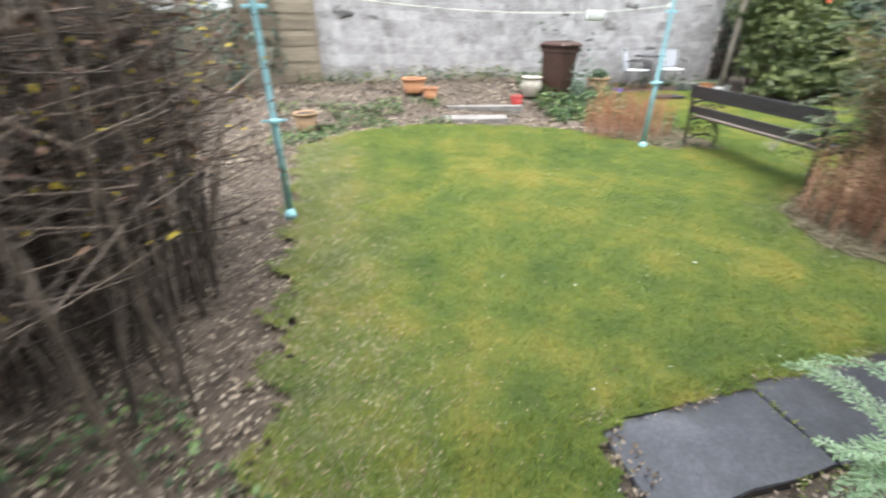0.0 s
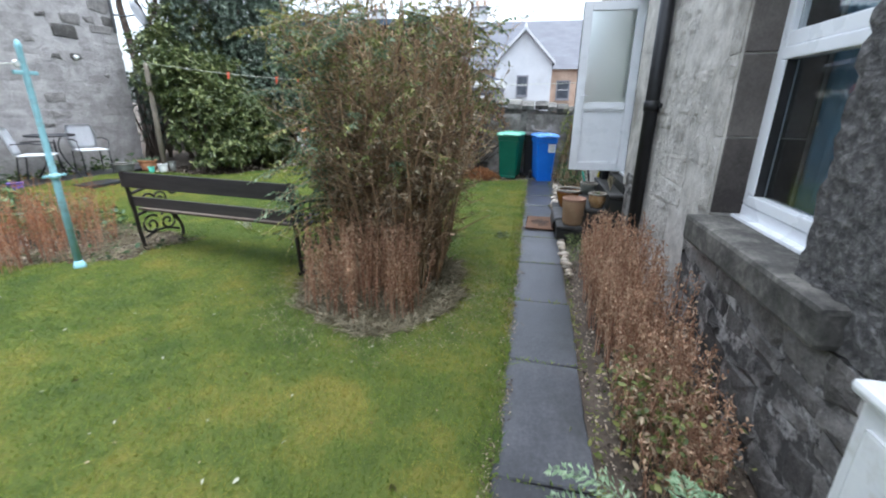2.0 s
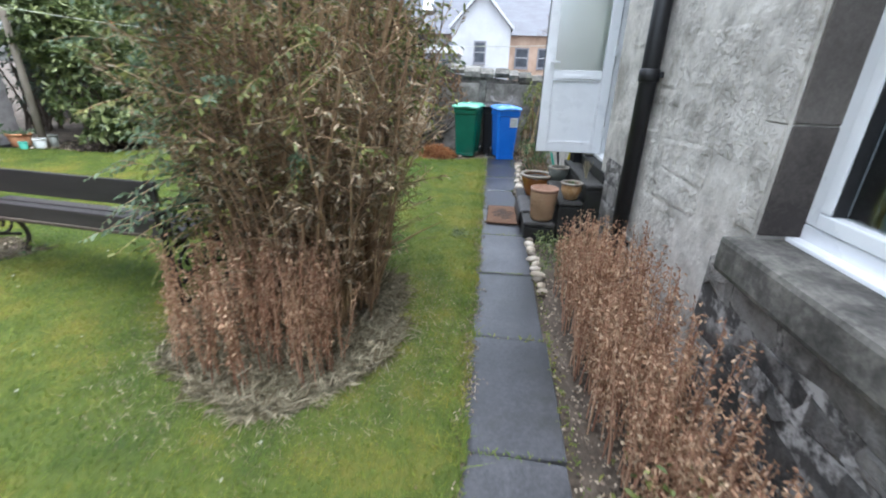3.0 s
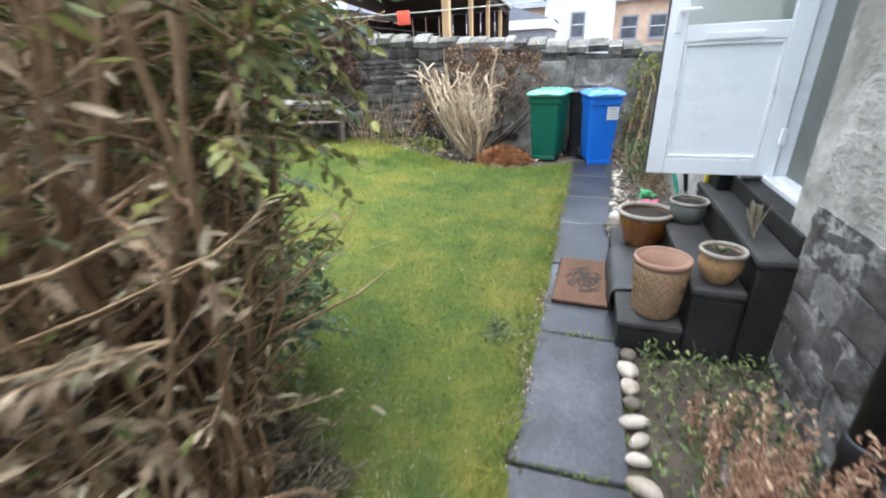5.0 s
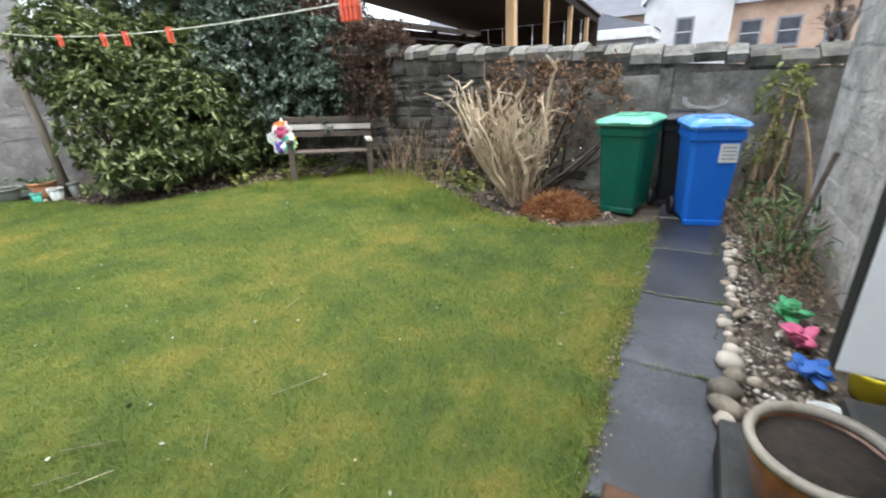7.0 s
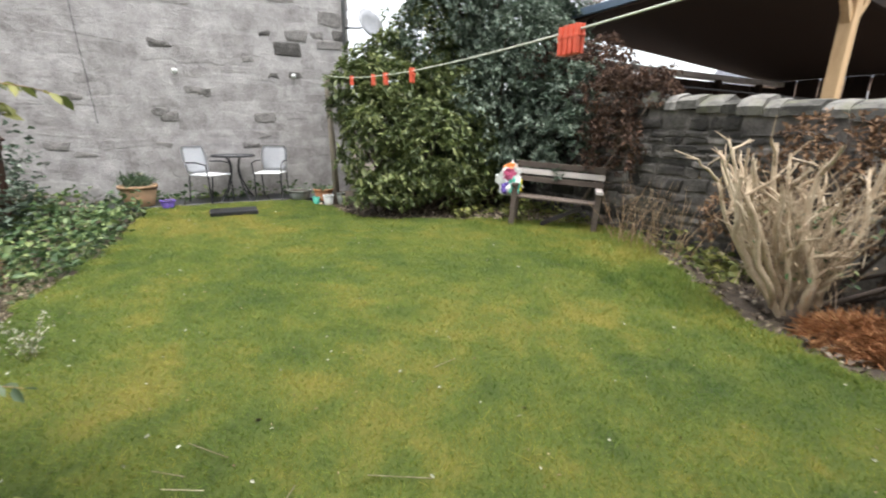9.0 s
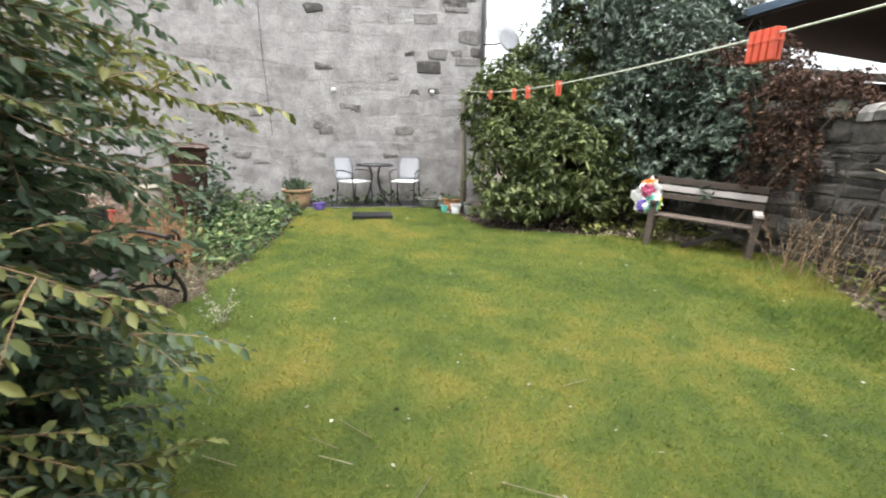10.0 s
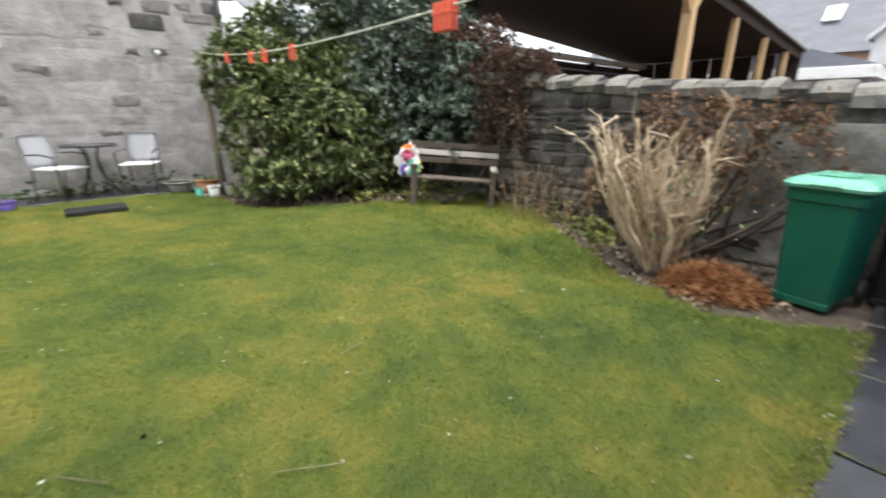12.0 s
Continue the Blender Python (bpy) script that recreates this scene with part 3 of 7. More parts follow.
specks = leaves("lawn_leaves", P, D, rng.uniform(0.012, 0.038, 300), rng.uniform(0.008, 0.02, 300), "daisy", rng)
tagged(specks, "small pale leaves and petals fallen on the lawn", "leaves", kind="stuff")
p = scatter_on_lawn(3600, rng, lambda x, y, r: r.uniform(size=x.shape) < np.clip(1.1 - (x + 0.3) / 1.1, 0.02, 1))
P = np.stack([p[:, 0], p[:, 1], lawn_z(p[:, 0], p[:, 1]) + 0.012], -1)
D = unit(np.stack([rng.normal(size=3600), rng.normal(size=3600), rng.uniform(-0.1, 0.35, 3600)], -1))
litter = leaves("lawn_litter", P, D, rng.uniform(0.008, 0.026, 3600), rng.uniform(0.005, 0.013, 3600), "dead_leaf", rng)
tagged(litter, "brown dead leaves lying on the lawn", "leaves", kind="stuff")
straws = []
for x, y, a, l in ((5.65, 3.60, 1.06, 0.47), (6.17, 2.73, -0.53, 0.19), (6.63, 2.755, -0.67, 0.16), (6.685, 2.635, -0.51, 0.18), (6.78, 2.83, -0.86, 0.24), (7.05, 2.40, 0.9, 0.14),
                   (7.5, 2.3, 2.6, 0.28), (8.1, 3.0, 0.2, 0.18), (6.3, 1.4, 1.9, 0.16)):
    q = np.linspace(-0.5, 0.5, 4)[:, None] * np.array([[math.cos(a), math.sin(a), 0]]) * l + np.array([[x, y, gz(x, y) + 0.035]])
    straws.append((q, 0.003))
tagged(tubes("straw", straws, "dry_grass"), "dry straw stalks lying on the lawn", "straw", kind="stuff")

pavement = new("pavement")
tagged(pavement, "narrow path of dark grey paving slabs, damp", "path", kind="structure")
JOINTS = [0.98, 1.88, 2.82, 3.79, 4.71, 5.68, 6.63, 7.58, 8.5, 9.38, 10.3, 11.2, 12.0]
rng = np.random.default_rng(5)


def slab_mesh(corners, z0, z1, rng, name, mat, parent, edge=0.008):
    """A worn slab: outline with nibbled edges, eased top."""
    pts = []
    k = len(corners)
    for i in range(k):
        a, b = np.array(corners[i]), np.array(corners[(i + 1) % k])
        for s in (0.0, 0.25, 0.5, 0.75):
            q = a + (b - a) * s + rng.uniform(-edge, edge, 2)
            pts.append(q)
    c = np.mean(pts, axis=0)
    V, F = [], []
    n = len(pts)
    tilt = rng.uniform(-0.004, 0.004, 2)
    for inset, z in ((0, z0), (0, z1 - 0.008), (0.008, z1)):
        for q in pts:
            d = c - q
            q2 = q + d / np.linalg.norm(d) * inset
            V.append((q2[0], q2[1], z + (q2 - c) @ tilt))
    for r in range(2):
        for i in range(n):
            F.append((r * n + i, r * n + (i + 1) % n, (r + 1) * n + (i + 1) % n, (r + 1) * n + i))
    F.append(tuple(range(2 * n, 3 * n)))
    me = bpy.data.meshes.new(name)
    me.from_pydata(V, [], F)
    me.materials.append(M[mat])
    ob = new(name, me)
    ob.parent = parent
    return ob


for a, b in zip(JOINTS, JOINTS[1:]):
    s = rng.uniform(-0.02, 0.02)
    y0 = 0.43 if a < 6 else 0.41 - 0.022 * (a - 6)
    slab_mesh([(a + 0.008, y0), (b - 0.008, y0 - 0.01 + s), (b - 0.008 + rng.uniform(-0.02, 0.02), 0.905 + s), (a + 0.008, 0.90 + rng.uniform(-0.015, 0.015))], -0.05, rng.uniform(0.002, 0.01), rng, "slab", "slab", pavement)
# crumbs of soil and dead grass along the ragged lawn edge
n_ = 5000
P = np.column_stack([rng.uniform(0.9, 11.2, n_), 0.905 + rng.normal(0, 0.026, n_), rng.uniform(0.008, 0.016, n_)])
P[:, 1] += 0.018 * ripple(P[:, 0], P[:, 0] * 0, 7.0) + 0.01 * ripple(P[:, 0], P[:, 0] * 0, 23.0)
D = unit(np.column_stack([rng.normal(size=(n_, 2)), rng.normal(0.1, 0.35, n_)]))
crumbs = leaves("edge_litter", P, D, rng.uniform(0.008, 0.03, n_), rng.uniform(0.004, 0.011, n_), "leaf_litter", rng)
tagged(crumbs, "dead grass and soil crumbs along the lawn edge", "litter", kind="stuff")
# moss and weeds in the joints
P, D = [], []
for j in JOINTS[1:-1]:
    for _ in range(46):
        P.append((j + rng.normal(0, 0.010), rng.uniform(0.36, 0.95), 0.004))
        D.append((rng.normal(), rng.normal(), rng.uniform(0.3, 1.2)))
for _ in range(1300):
    P.append((rng.uniform(0.6, 11), 0.905 + abs(rng.normal(0, 0.025)) - 0.02, 0.006))
    D.append((rng.normal(), rng.normal() - 0.6, rng.uniform(0.1, 0.9)))
for _ in range(900):
    P.append((rng.uniform(1.6, 11), 0.42 - abs(rng.normal(0, 0.03)), 0.0))
    D.append((rng.normal(), rng.normal(), rng.uniform(0.1, 0.9)))
P, D = np.array(P), unit(np.array(D))
tagged(leaves("joint_weeds", P, D, rng.uniform(0.012, 0.04, len(P)), 0.007, "grass", rng), "moss and small weeds in the paving joints", "weeds", kind="stuff")


# ---- stone walls ----
def stone_mesh(name, u0, u1, v0, v1, proud, rng, place, rough=0.010):
    """An irregular squared stone: eight-cornered outline with an eased, uneven face."""
    w, h = u1 - u0, v1 - v0
    c = min(w, h) * 0.16
    out = [(u0 + c, v0), (u1 - c, v0), (u1, v0 + c), (u1, v1 - c), (u1 - c, v1), (u0 + c, v1), (u0, v1 - c), (u0, v0 + c)]
    out = [(a + rng.uniform(-rough, rough), b + rng.uniform(-rough, rough)) for a, b in out]
    mu, mv = (u0 + u1) / 2, (v0 + v1) / 2
    V = [place(a, b, -0.03) for a, b in out]
    e = min(0.018, 0.2 * min(w, h))
    V += [place(a, b, proud * 0.35) for a, b in out]
    V += [place(a + e * np.sign(mu - a), b + e * np.sign(mv - b), proud + rng.uniform(-0.25, 0.25) * proud) for a, b in out]
    V += [place(mu, mv, proud * rng.uniform(0.9, 1.5))]
    F = []
    for r in (0, 8):
        for i in range(8):
            F.append((r + i, r + (i + 1) % 8, r + 8 + (i + 1) % 8, r + 8 + i))
    for i in range(8):
        F.append((16 + i, 16 + (i + 1) % 8, 24))
    return V, F


def stonework(wall, name, region, courses, lengths, mats, rng, place, skip=None, proud=(0.006, 0.02), gap=0.012, limit=280, near=None, rough=0.010):
    """Courses of stones over region (u0, u1, v0, v1): the nearest as pieces, the rest joined."""
    u0, u1, v0, v1 = region
    cells, v = [], v0
    while v < v1 - 0.05:
        h = min(rng.uniform(*courses), v1 - v)
        u = u0 - rng.uniform(0, lengths[1] * 0.5)
        while u < u1:
            w = rng.uniform(*lengths)
            a, b = max(u, u0), min(u + w, u1)
            if b - a > 0.05:
                split = rng.uniform() < 0.14 and h > 0.2
                pieces = [(a, b, v, v + h * 0.48), (a, b, v + h * 0.52, v + h)] if split else [(a, b, v, v + h)]
                for q in pieces:
                    if skip is None or not skip(*q):
                        cells.append(q)
            u += w
        v += h
    if near is not None:
        cells.sort(key=lambda q: near((q[0] + q[1]) / 2, (q[2] + q[3]) / 2))
    rest_v, rest_f = [], []
    for i, (a, b, c, d) in enumerate(cells):
        V, F = stone_mesh(name, a + gap / 2, b - gap / 2, c + gap / 2, d - gap / 2, rng.uniform(*proud), rng, place, rough)
        if i < limit:
            me = bpy.data.meshes.new(name)
            me.from_pydata(V, [], F)
            me.materials.append(M[mats[0]])
            new(name, me).parent = wall
        else:
            k = len(rest_v)
            rest_v += V
            rest_f += [tuple(q + k for q in f) for f in F]
    if rest_v:
        me = bpy.data.meshes.new(name + "_rest")
        me.from_pydata(rest_v, [], rest_f)
        me.materials.append(M[mats[1]])
        ob = new("stone_courses", me)
        ob.parent = wall
        tagged(ob, kind="stuff")


# neighbour's gable on the north side
NY, NX0, NX1 = 9.3, -0.02, 9.45
wall_north = finish("wall_north", one_box((NX0, NY, -0.2), (NX1, NY + 0.6, 7.5)), "mortar")
tagged(wall_north, "tall pale grey rubble stone gable wall of the neighbouring house", "wall", kind="structure")
stonework(wall_north, "stone", (NX0, NX1, 0.05, 5.2), (0.14, 0.36), (0.18, 0.8), ("gable_stone", "gable_stone_far"), np.random.default_rng(31),
          lambda u, v, w: (u, NY - w, v), proud=(0.0005, 0.005), gap=0.010, limit=230, near=lambda u, v: abs(u - 6.8) * 0.5 + abs(v - 1.6), rough=0.045)
rng = np.random.default_rng(35)
spots = [(rng.uniform(0.3, 9.2), rng.uniform(0.5, 4.9), rng.uniform(0.07, 0.17), rng.uniform(0.035, 0.075)) for _ in range(46)]
spots += [(rng.uniform(8.2, 9.3), rng.uniform(2.6, 4.6), rng.uniform(0.12, 0.24), rng.uniform(0.06, 0.12)) for _ in range(14)]
for u, v, w, h in spots:
    V, F = stone_mesh("stone", u - w, u + w, v - h, v + h, rng.uniform(0.010, 0.018), rng, lambda a, b, c: (a, NY - c, b), 0.03)
    me = bpy.data.meshes.new("stone")
    me.from_pydata(V, [], F)
    me.materials.append(M["gable_dark"])
    new("stone", me).parent = wall_north
side = finish("wall_north_return", one_box((NX1 - 0.5, NY + 0.6, -0.2), (NX1, NY + 9, 7.5)), "mortar")
tagged(side, "side wall of the neighbouring stone house", "wall", kind="structure")

# boundary wall on the east side, stepping up to the north
EX = 12.2


def east_top(y):
    return 1.44 + 0.078 * y


bm = bmesh.new()
for y0, y1 in ((-3.2, 4.5), (4.5, 12.0)):
    vs = [bm.verts.new(q) for q in ((EX, y0, -0.2), (EX, y1, -0.2), (EX, y1, east_top(y1)), (EX, y0, east_top(y0)))]
    vb = [bm.verts.new((EX + 0.42, v.co.y, v.co.z)) for v in vs]
    for i in range(4):
        bm.faces.new((vs[i], vs[(i + 1) % 4], vb[(i + 1) % 4], vb[i]))
    bm.faces.new(vs[::-1])
    bm.faces.new(vb)
wall_east = finish("wall_east", bm, "yard_mortar")
tagged(wall_east, "weathered dark rubble boundary wall with rounded cope stones", "wall", kind="structure")
stonework(wall_east, "stone", (-1.6, 8.0, 0.0, 2.1), (0.08, 0.19), (0.12, 0.45), ("yard_stone", "yard_stone"), np.random.default_rng(33),
          lambda u, v, w: (EX - w, u, v), skip=lambda a, b, c, d: d > east_top(a) - 0.01 or (a < 2.6 and c > 0.25 and b < 3.3), proud=(0.005, 0.035), gap=0.016, limit=300, near=lambda u, v: abs(u - 3.5), rough=0.026)
# old smooth render over the southern stretch, with a buttress strip
patch = finish("render_patch", one_box((EX - 0.03, -1.6, 0.0), (EX + 0.01, 2.55, 1.40), 0.01), "render_patch", wall_east)
strip = finish("render_strip", one_box((EX - 0.06, 0.98, 0.0), (EX, 1.12, 1.46), 0.012), "cope_stone", wall_east, "paler upright mortar strip")
smear = [(np.column_stack([np.full(14, EX - 0.032), 0.62 + 0.22 * np.cos(np.linspace(2.6, 6.6, 14)), 1.12 + 0.10 * np.sin(np.linspace(2.6, 6.6, 14))]), np.linspace(0.012, 0.035, 14))]
smear_v, smear_f = tube_arrays(smear, 8)
smear_v[:, 0] = EX - 0.031 + (smear_v[:, 0] - (EX - 0.032)) * 0.12
raw_mesh("mortar_smear", smear_v, smear_f, "mortar", wall_east, True)["label"] = "pale curved smear of mortar"
rng = np.random.default_rng(34)
y = -1.7
while y < 8.2:
    w = rng.uniform(0.13, 0.36)
    z = east_top(y + w / 2) + rng.uniform(-0.025, 0.02)
    bm = bmesh.new()
    prof = [(-0.05, 0), (0.47, 0), (0.48, 0.10), (0.40, 0.17), (0.21, 0.205), (0.03, 0.17), (-0.06, 0.10)]
    prof = [(a + rng.uniform(-0.02, 0.02), b * rng.uniform(0.75, 1.12)) for a, b in prof]
    ends = []
    for yy, k in ((y + 0.006, 0.97), (y + w * 0.5, 1.02), (y + w - 0.006, 0.97)):
        ends.append([bm.verts.new((EX + 0.2 + (a - 0.2) * k + rng.uniform(-0.006, 0.006), yy, z + b * k)) for a, b in prof])
    for A, B in zip(ends, ends[1:]):
        for i in range(7):
            bm.faces.new((A[i], A[(i + 1) % 7], B[(i + 1) % 7], B[i]))
    bm.faces.new(ends[0][::-1])
    bm.faces.new(ends[-1])
    part("cope_stone", bm, "cope_stone", wall_east)
    y += w

# ---- the house whose back wall borders the path ----
HY, HB = -0.30, -0.75
WX0, WX1, WZ0, WZ1 = 3.22, 4.22, 0.90, 2.75
DX0, DX1, DZ0, DZ1 = 6.84, 7.70, 0.70, 2.92
# wall top is unseen; its height is set to block sky over the near lawn
wall_house = finish("wall_house", one_box((-6, HB, -0.2), (WX0, HY, 6.8)), "house_mortar")
for lo, hi in (((WX0, HB, -0.2), (WX1, HY, WZ0)), ((WX0, HB, WZ1), (WX1, HY, 6.8)), ((WX1, HB, -0.2), (DX0, HY, 6.8)),
               ((DX0, HB, -0.2), (DX1, HY, DZ0)), ((DX0, HB, DZ1), (DX1, HY, 6.8)), ((DX1, HB, -0.2), (11.2, HY, 6.8))):
    finish("wall_section", one_box(lo, hi), "house_mortar", wall_house)
tagged(wall_house, "old grey sandstone back wall of the house, dark rubble at the foot", "wall", kind="structure")
# unseen shell and roof deck added to keep daylight out of the house
bm = bmesh.new()
box(bm, (-6, -9, -0.2), (-5.6, HB, 6.8))
box(bm, (10.8, -9, -0.2), (11.2, HB, 6.8))
box(bm, (-6, -9.4, -0.2), (11.2, -9, 6.8))
box(bm, (5.2, -9, -0.2), (5.4, HB, 6.8))
shell = finish("wall_house_inner", bm, "plaster")
tagged(shell, "plain inner and far walls of the house", "wall", kind="structure")
tagged(finish("floor_house", one_box((-5.6, -9, 0.50), (10.8, HB, 0.66)), "plaster"), "plain floor inside the house", "floor", kind="structure")
tagged(finish("ceiling_house", one_box((-6, -9.4, 6.8), (11.2, HY, 4.6)), "slate"), "unseen flat roof deck added to close the house to light", "roof", kind="structure")


def house_skip(a, b, c, d):
    if b > WX0 - 0.2 and a < WX1 + 0.17 and d > 0.74 and c < WZ1 + 0.2:
        return True
    if b > DX0 - 0.05 and a < DX1 + 0.05 and c < DZ1 + 0.05:
        return True
    if a > 5.72 and b < 6.75 and d < 0.9:
        return True
    return d < 0.76 and b < WX1 + 0.25


stonework(wall_house, "stone", (1.6, 11.2, 0.0, 3.3), (0.24, 0.42), (0.35, 1.0), ("house_stone", "house_stone"), np.random.default_rng(41),
          lambda u, v, w: (u, HY + w, v), skip=house_skip, proud=(0.001, 0.007), gap=0.008, limit=300, near=lambda u, v: abs(u - 5), rough=0.03)
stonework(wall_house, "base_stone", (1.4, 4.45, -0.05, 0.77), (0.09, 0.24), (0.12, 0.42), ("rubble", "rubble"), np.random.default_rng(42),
          lambda u, v, w: (u, HY + 0.02 + w, v), skip=lambda a, b, c, d: False, proud=(0.008, 0.035), gap=0.012, limit=160, near=lambda u, v: abs(u - 3.5), rough=0.032)
tagged(finish("base_course", one_box((1.4, HY, -0.1), (4.45, HY + 0.03, 0.765)), "rubble_mortar"), "smeared white mortar of the rubble base course", "wall", kind="structure")
stonework(wall_house, "base_stone", (5.80, 6.62, -0.05, 0.88), (0.10, 0.24), (0.14, 0.42), ("rubble", "rubble"), np.random.default_rng(44),
          lambda u, v, w: (u, HY + 0.008 + w, v), proud=(0.004, 0.02), gap=0.010, limit=60, rough=0.03)
tagged(finish("base_course", one_box((5.80, HY, -0.1), (6.62, HY + 0.012, 0.87)), "rubble_mortar"), "dark rubble at the foot of the wall by the steps", "wall", kind="structure")
# rock-faced block beside the window, dressed jamb stones and sill
rng = np.random.default_rng(43)
for z0, z1 in ((0.96, 1.42), (1.42, 1.88), (1.88, 2.3), (2.3, 2.8)):
    finish("jamb_stone", one_box((WX1 + 0.021, HY - 0.03, z0 + 0.003), (WX1 + 0.17 + rng.uniform(-0.012, 0.012), HY + 0.009 + rng.uniform(0, 0.004), z1 - 0.003), 0.004), "house_stone", wall_house)
    finish("jamb_stone", one_box((WX1 - 0.012, HB + 0.02, z0 + 0.004), (WX1 + 0.02, HY - 0.004, z1 - 0.004), 0.008), "dressed", wall_house)
    finish("jamb_stone", one_box((WX0 - 0.02, HB + 0.02, z0 + 0.004), (WX0 + 0.012, HY - 0.004, z1 - 0.004), 0.008), "dressed", wall_house)
uu, vv = np.linspace(2.2, WX0, 34), np.linspace(0.78, 2.85, 60)
U, V_ = np.meshgrid(uu, vv, indexing="ij")
W_ = HY + 0.03 + 0.006 * ripple(U, V_, 22) + 0.006 * ripple(V_, U, 47, 0.7) + np.random.default_rng(9).uniform(-0.008, 0.008, U.shape)
W_[-1] = HY - 0.02
idx = np.arange(U.size).reshape(U.shape)
F = np.stack([idx[:-1, :-1], idx[1:, :-1], idx[1:, 1:], idx[:-1, 1:]], -1).reshape(-1, 4)
rock = raw_mesh("rock_face", np.stack([U, W_, V_], -1).reshape(-1, 3), F, "rock", wall_house)
rock["label"] = "hammered rough rock face beside the window"
bm = one_box((2.86, HB + 0.03, 0.775), (WX1 + 0.05, HY + 0.115, 0.955), 0.025)
for v in bm.verts:
    if v.co.z > 0.85:
        v.co.z += 0.03 * (HY + 0.115 - v.co.y) - 0.015
sill = finish("window_sill", bm, "sill_stone")
tagged(sill, "thick weathered stone window sill, mossy and dark", "sill", kind="structure")

window = thing("window_1", (0, 0, 0), "white plastic sash-style window with dark glass and curtains", "window")
tagged(window, kind="structure")
FY0, FY1 = HB + 0.20, HB + 0.28


def bar(name, x0, x1, z0, z1, y0=FY0, y1=FY1, parent=window, mat="upvc", bevel=0.008):
    return part(name, one_box((x0, y0, z0), (x1, y1, z1), bevel), mat, parent)


bar("frame_bottom", WX0, WX1, 0.955, 1.03)
bar("frame_ledge", WX0, WX1, 0.93, 0.965, FY0, FY1 + 0.05)
bar("frame_top", WX0, WX1, 2.68, 2.75)
bar("frame_side", WX1 - 0.075, WX1, 1.032, 2.678)
bar("frame_side", WX0, WX0 + 0.075, 1.032, 2.678)
bar("transom", WX0 + 0.077, WX1 - 0.077, 1.90, 1.975)
bar("sash_bar", WX0 + 0.077, WX1 - 0.077, 1.834, 1.898, FY0 + 0.015, FY1 + 0.012)
bar("sash_bar", WX0 + 0.077, WX1 - 0.077, 1.034, 1.095, FY0 + 0.015, FY1 + 0.012)
bar("sash_side", WX1 - 0.135, WX1 - 0.077, 1.097, 1.832, FY0 + 0.015, FY1 + 0.012)
bar("sash_side", WX0 + 0.077, WX0 + 0.135, 1.097, 1.832, FY0 + 0.015, FY1 + 0.012)
bar("seal", WX1 - 0.142, WX1 - 0.1355, 1.097, 1.832, FY0 + 0.03, FY1 + 0.004, mat="black_seal", bevel=0)
for z0, z1 in ((1.096, 1.833), (1.976, 2.679)):
    pane = part("pane", one_box((WX0 + 0.08, FY0 + 0.035, z0), (WX1 - 0.08, FY0 + 0.045, z1)), "glass", window)
    pane.visible_shadow = False
# curtains inside, closed and brightened for the sky reflected in the panes
bm = bmesh.new()
cols = []
for i in range(61):
    x = WX0 + 0.02 + i * 0.0163
    y = HB - 0.03 + 0.028 * math.sin(i * 0.9) + 0.012 * math.sin(i * 2.3)
    cols.append([bm.verts.new((x, y, z)) for z in (0.90, 2.74)])
for a, b in zip(cols, cols[1:]):
    bm.faces.new((a[0], b[0], b[1], a[1]))
tagged(finish("curtain", bm, "curtain", smooth=True), "teal blue curtains inside the window, brightened for sky in the glass", "curtain")

# rainwater pipe
downpipe = thing("downpipe", (5.74, HY + 0.075, 0), "black cast rainwater pipe fixed to the house wall", "pipe")
part("pipe", lathe([(0.060, 0.02), (0.060, 3.6)], 24), "pipe_black", downpipe, smooth=True)
for z in (0.30, 1.55, 2.6):
    part("collar", lathe([(0.061, z), (0.070, z + 0.01), (0.070, z + 0.08), (0.061, z + 0.09)], 24), "pipe_black", downpipe, smooth=True)
    part("bracket", one_box((-0.09, -0.07, z + 0.03), (0.09, -0.045, z + 0.07), 0.005), "pipe_black", downpipe)

# back door, open at a right angle to the wall
frame_ob = thing("door_frame", (0, 0, 0), "white plastic door frame with a metal sill", "door frame")
tagged(frame_ob, kind="structure")
part("jamb", one_box((DX0, -0.55, DZ0 + 0.04), (DX0 + 0.06, -0.44, DZ1), 0.006), "upvc", frame_ob)
part("jamb", one_box((DX1 - 0.045, -0.55, DZ0 + 0.04), (DX1, -0.465, DZ1), 0.006), "upvc", frame_ob)
part("head", one_box((DX0 + 0.062, -0.55, DZ1 - 0.06), (DX1 - 0.047, -0.44, DZ1), 0.006), "upvc", frame_ob)
part("threshold", one_box((DX0 + 0.002, -0.56, DZ0 + 0.007), (DX1 - 0.002, -0.40, DZ0 + 0.042), 0.008), "upvc", frame_ob, "white weathered door sill")
inner = part("inner_screen", one_box((DX0 + 0.062, -0.546, DZ0 + 0.04), (DX1 - 0.047, -0.534, DZ1 - 0.062)), "grey_glaze", frame_ob, "dull grey inner door panel")
door = thing("door_1", (7.655, -0.452, 0.742), "open white plastic back door with a frosted upper pane", "door", 90)
tagged(door, kind="structure")
DW, DH = 0.745, 2.10
part("stile", one_box((0, -0.032, 0), (0.105, 0.032, DH), 0.006), "upvc", door)
part("stile", one_box((DW - 0.105, -0.032, 0), (DW, 0.032, DH), 0.006), "upvc", door)
part("bottom_rail", one_box((0.106, -0.031, 0), (DW - 0.106, 0.031, 0.105), 0.006), "upvc", door)
part("middle_rail", one_box((0.106, -0.031, 0.805), (DW - 0.106, 0.031, 0.90), 0.006), "upvc", door)
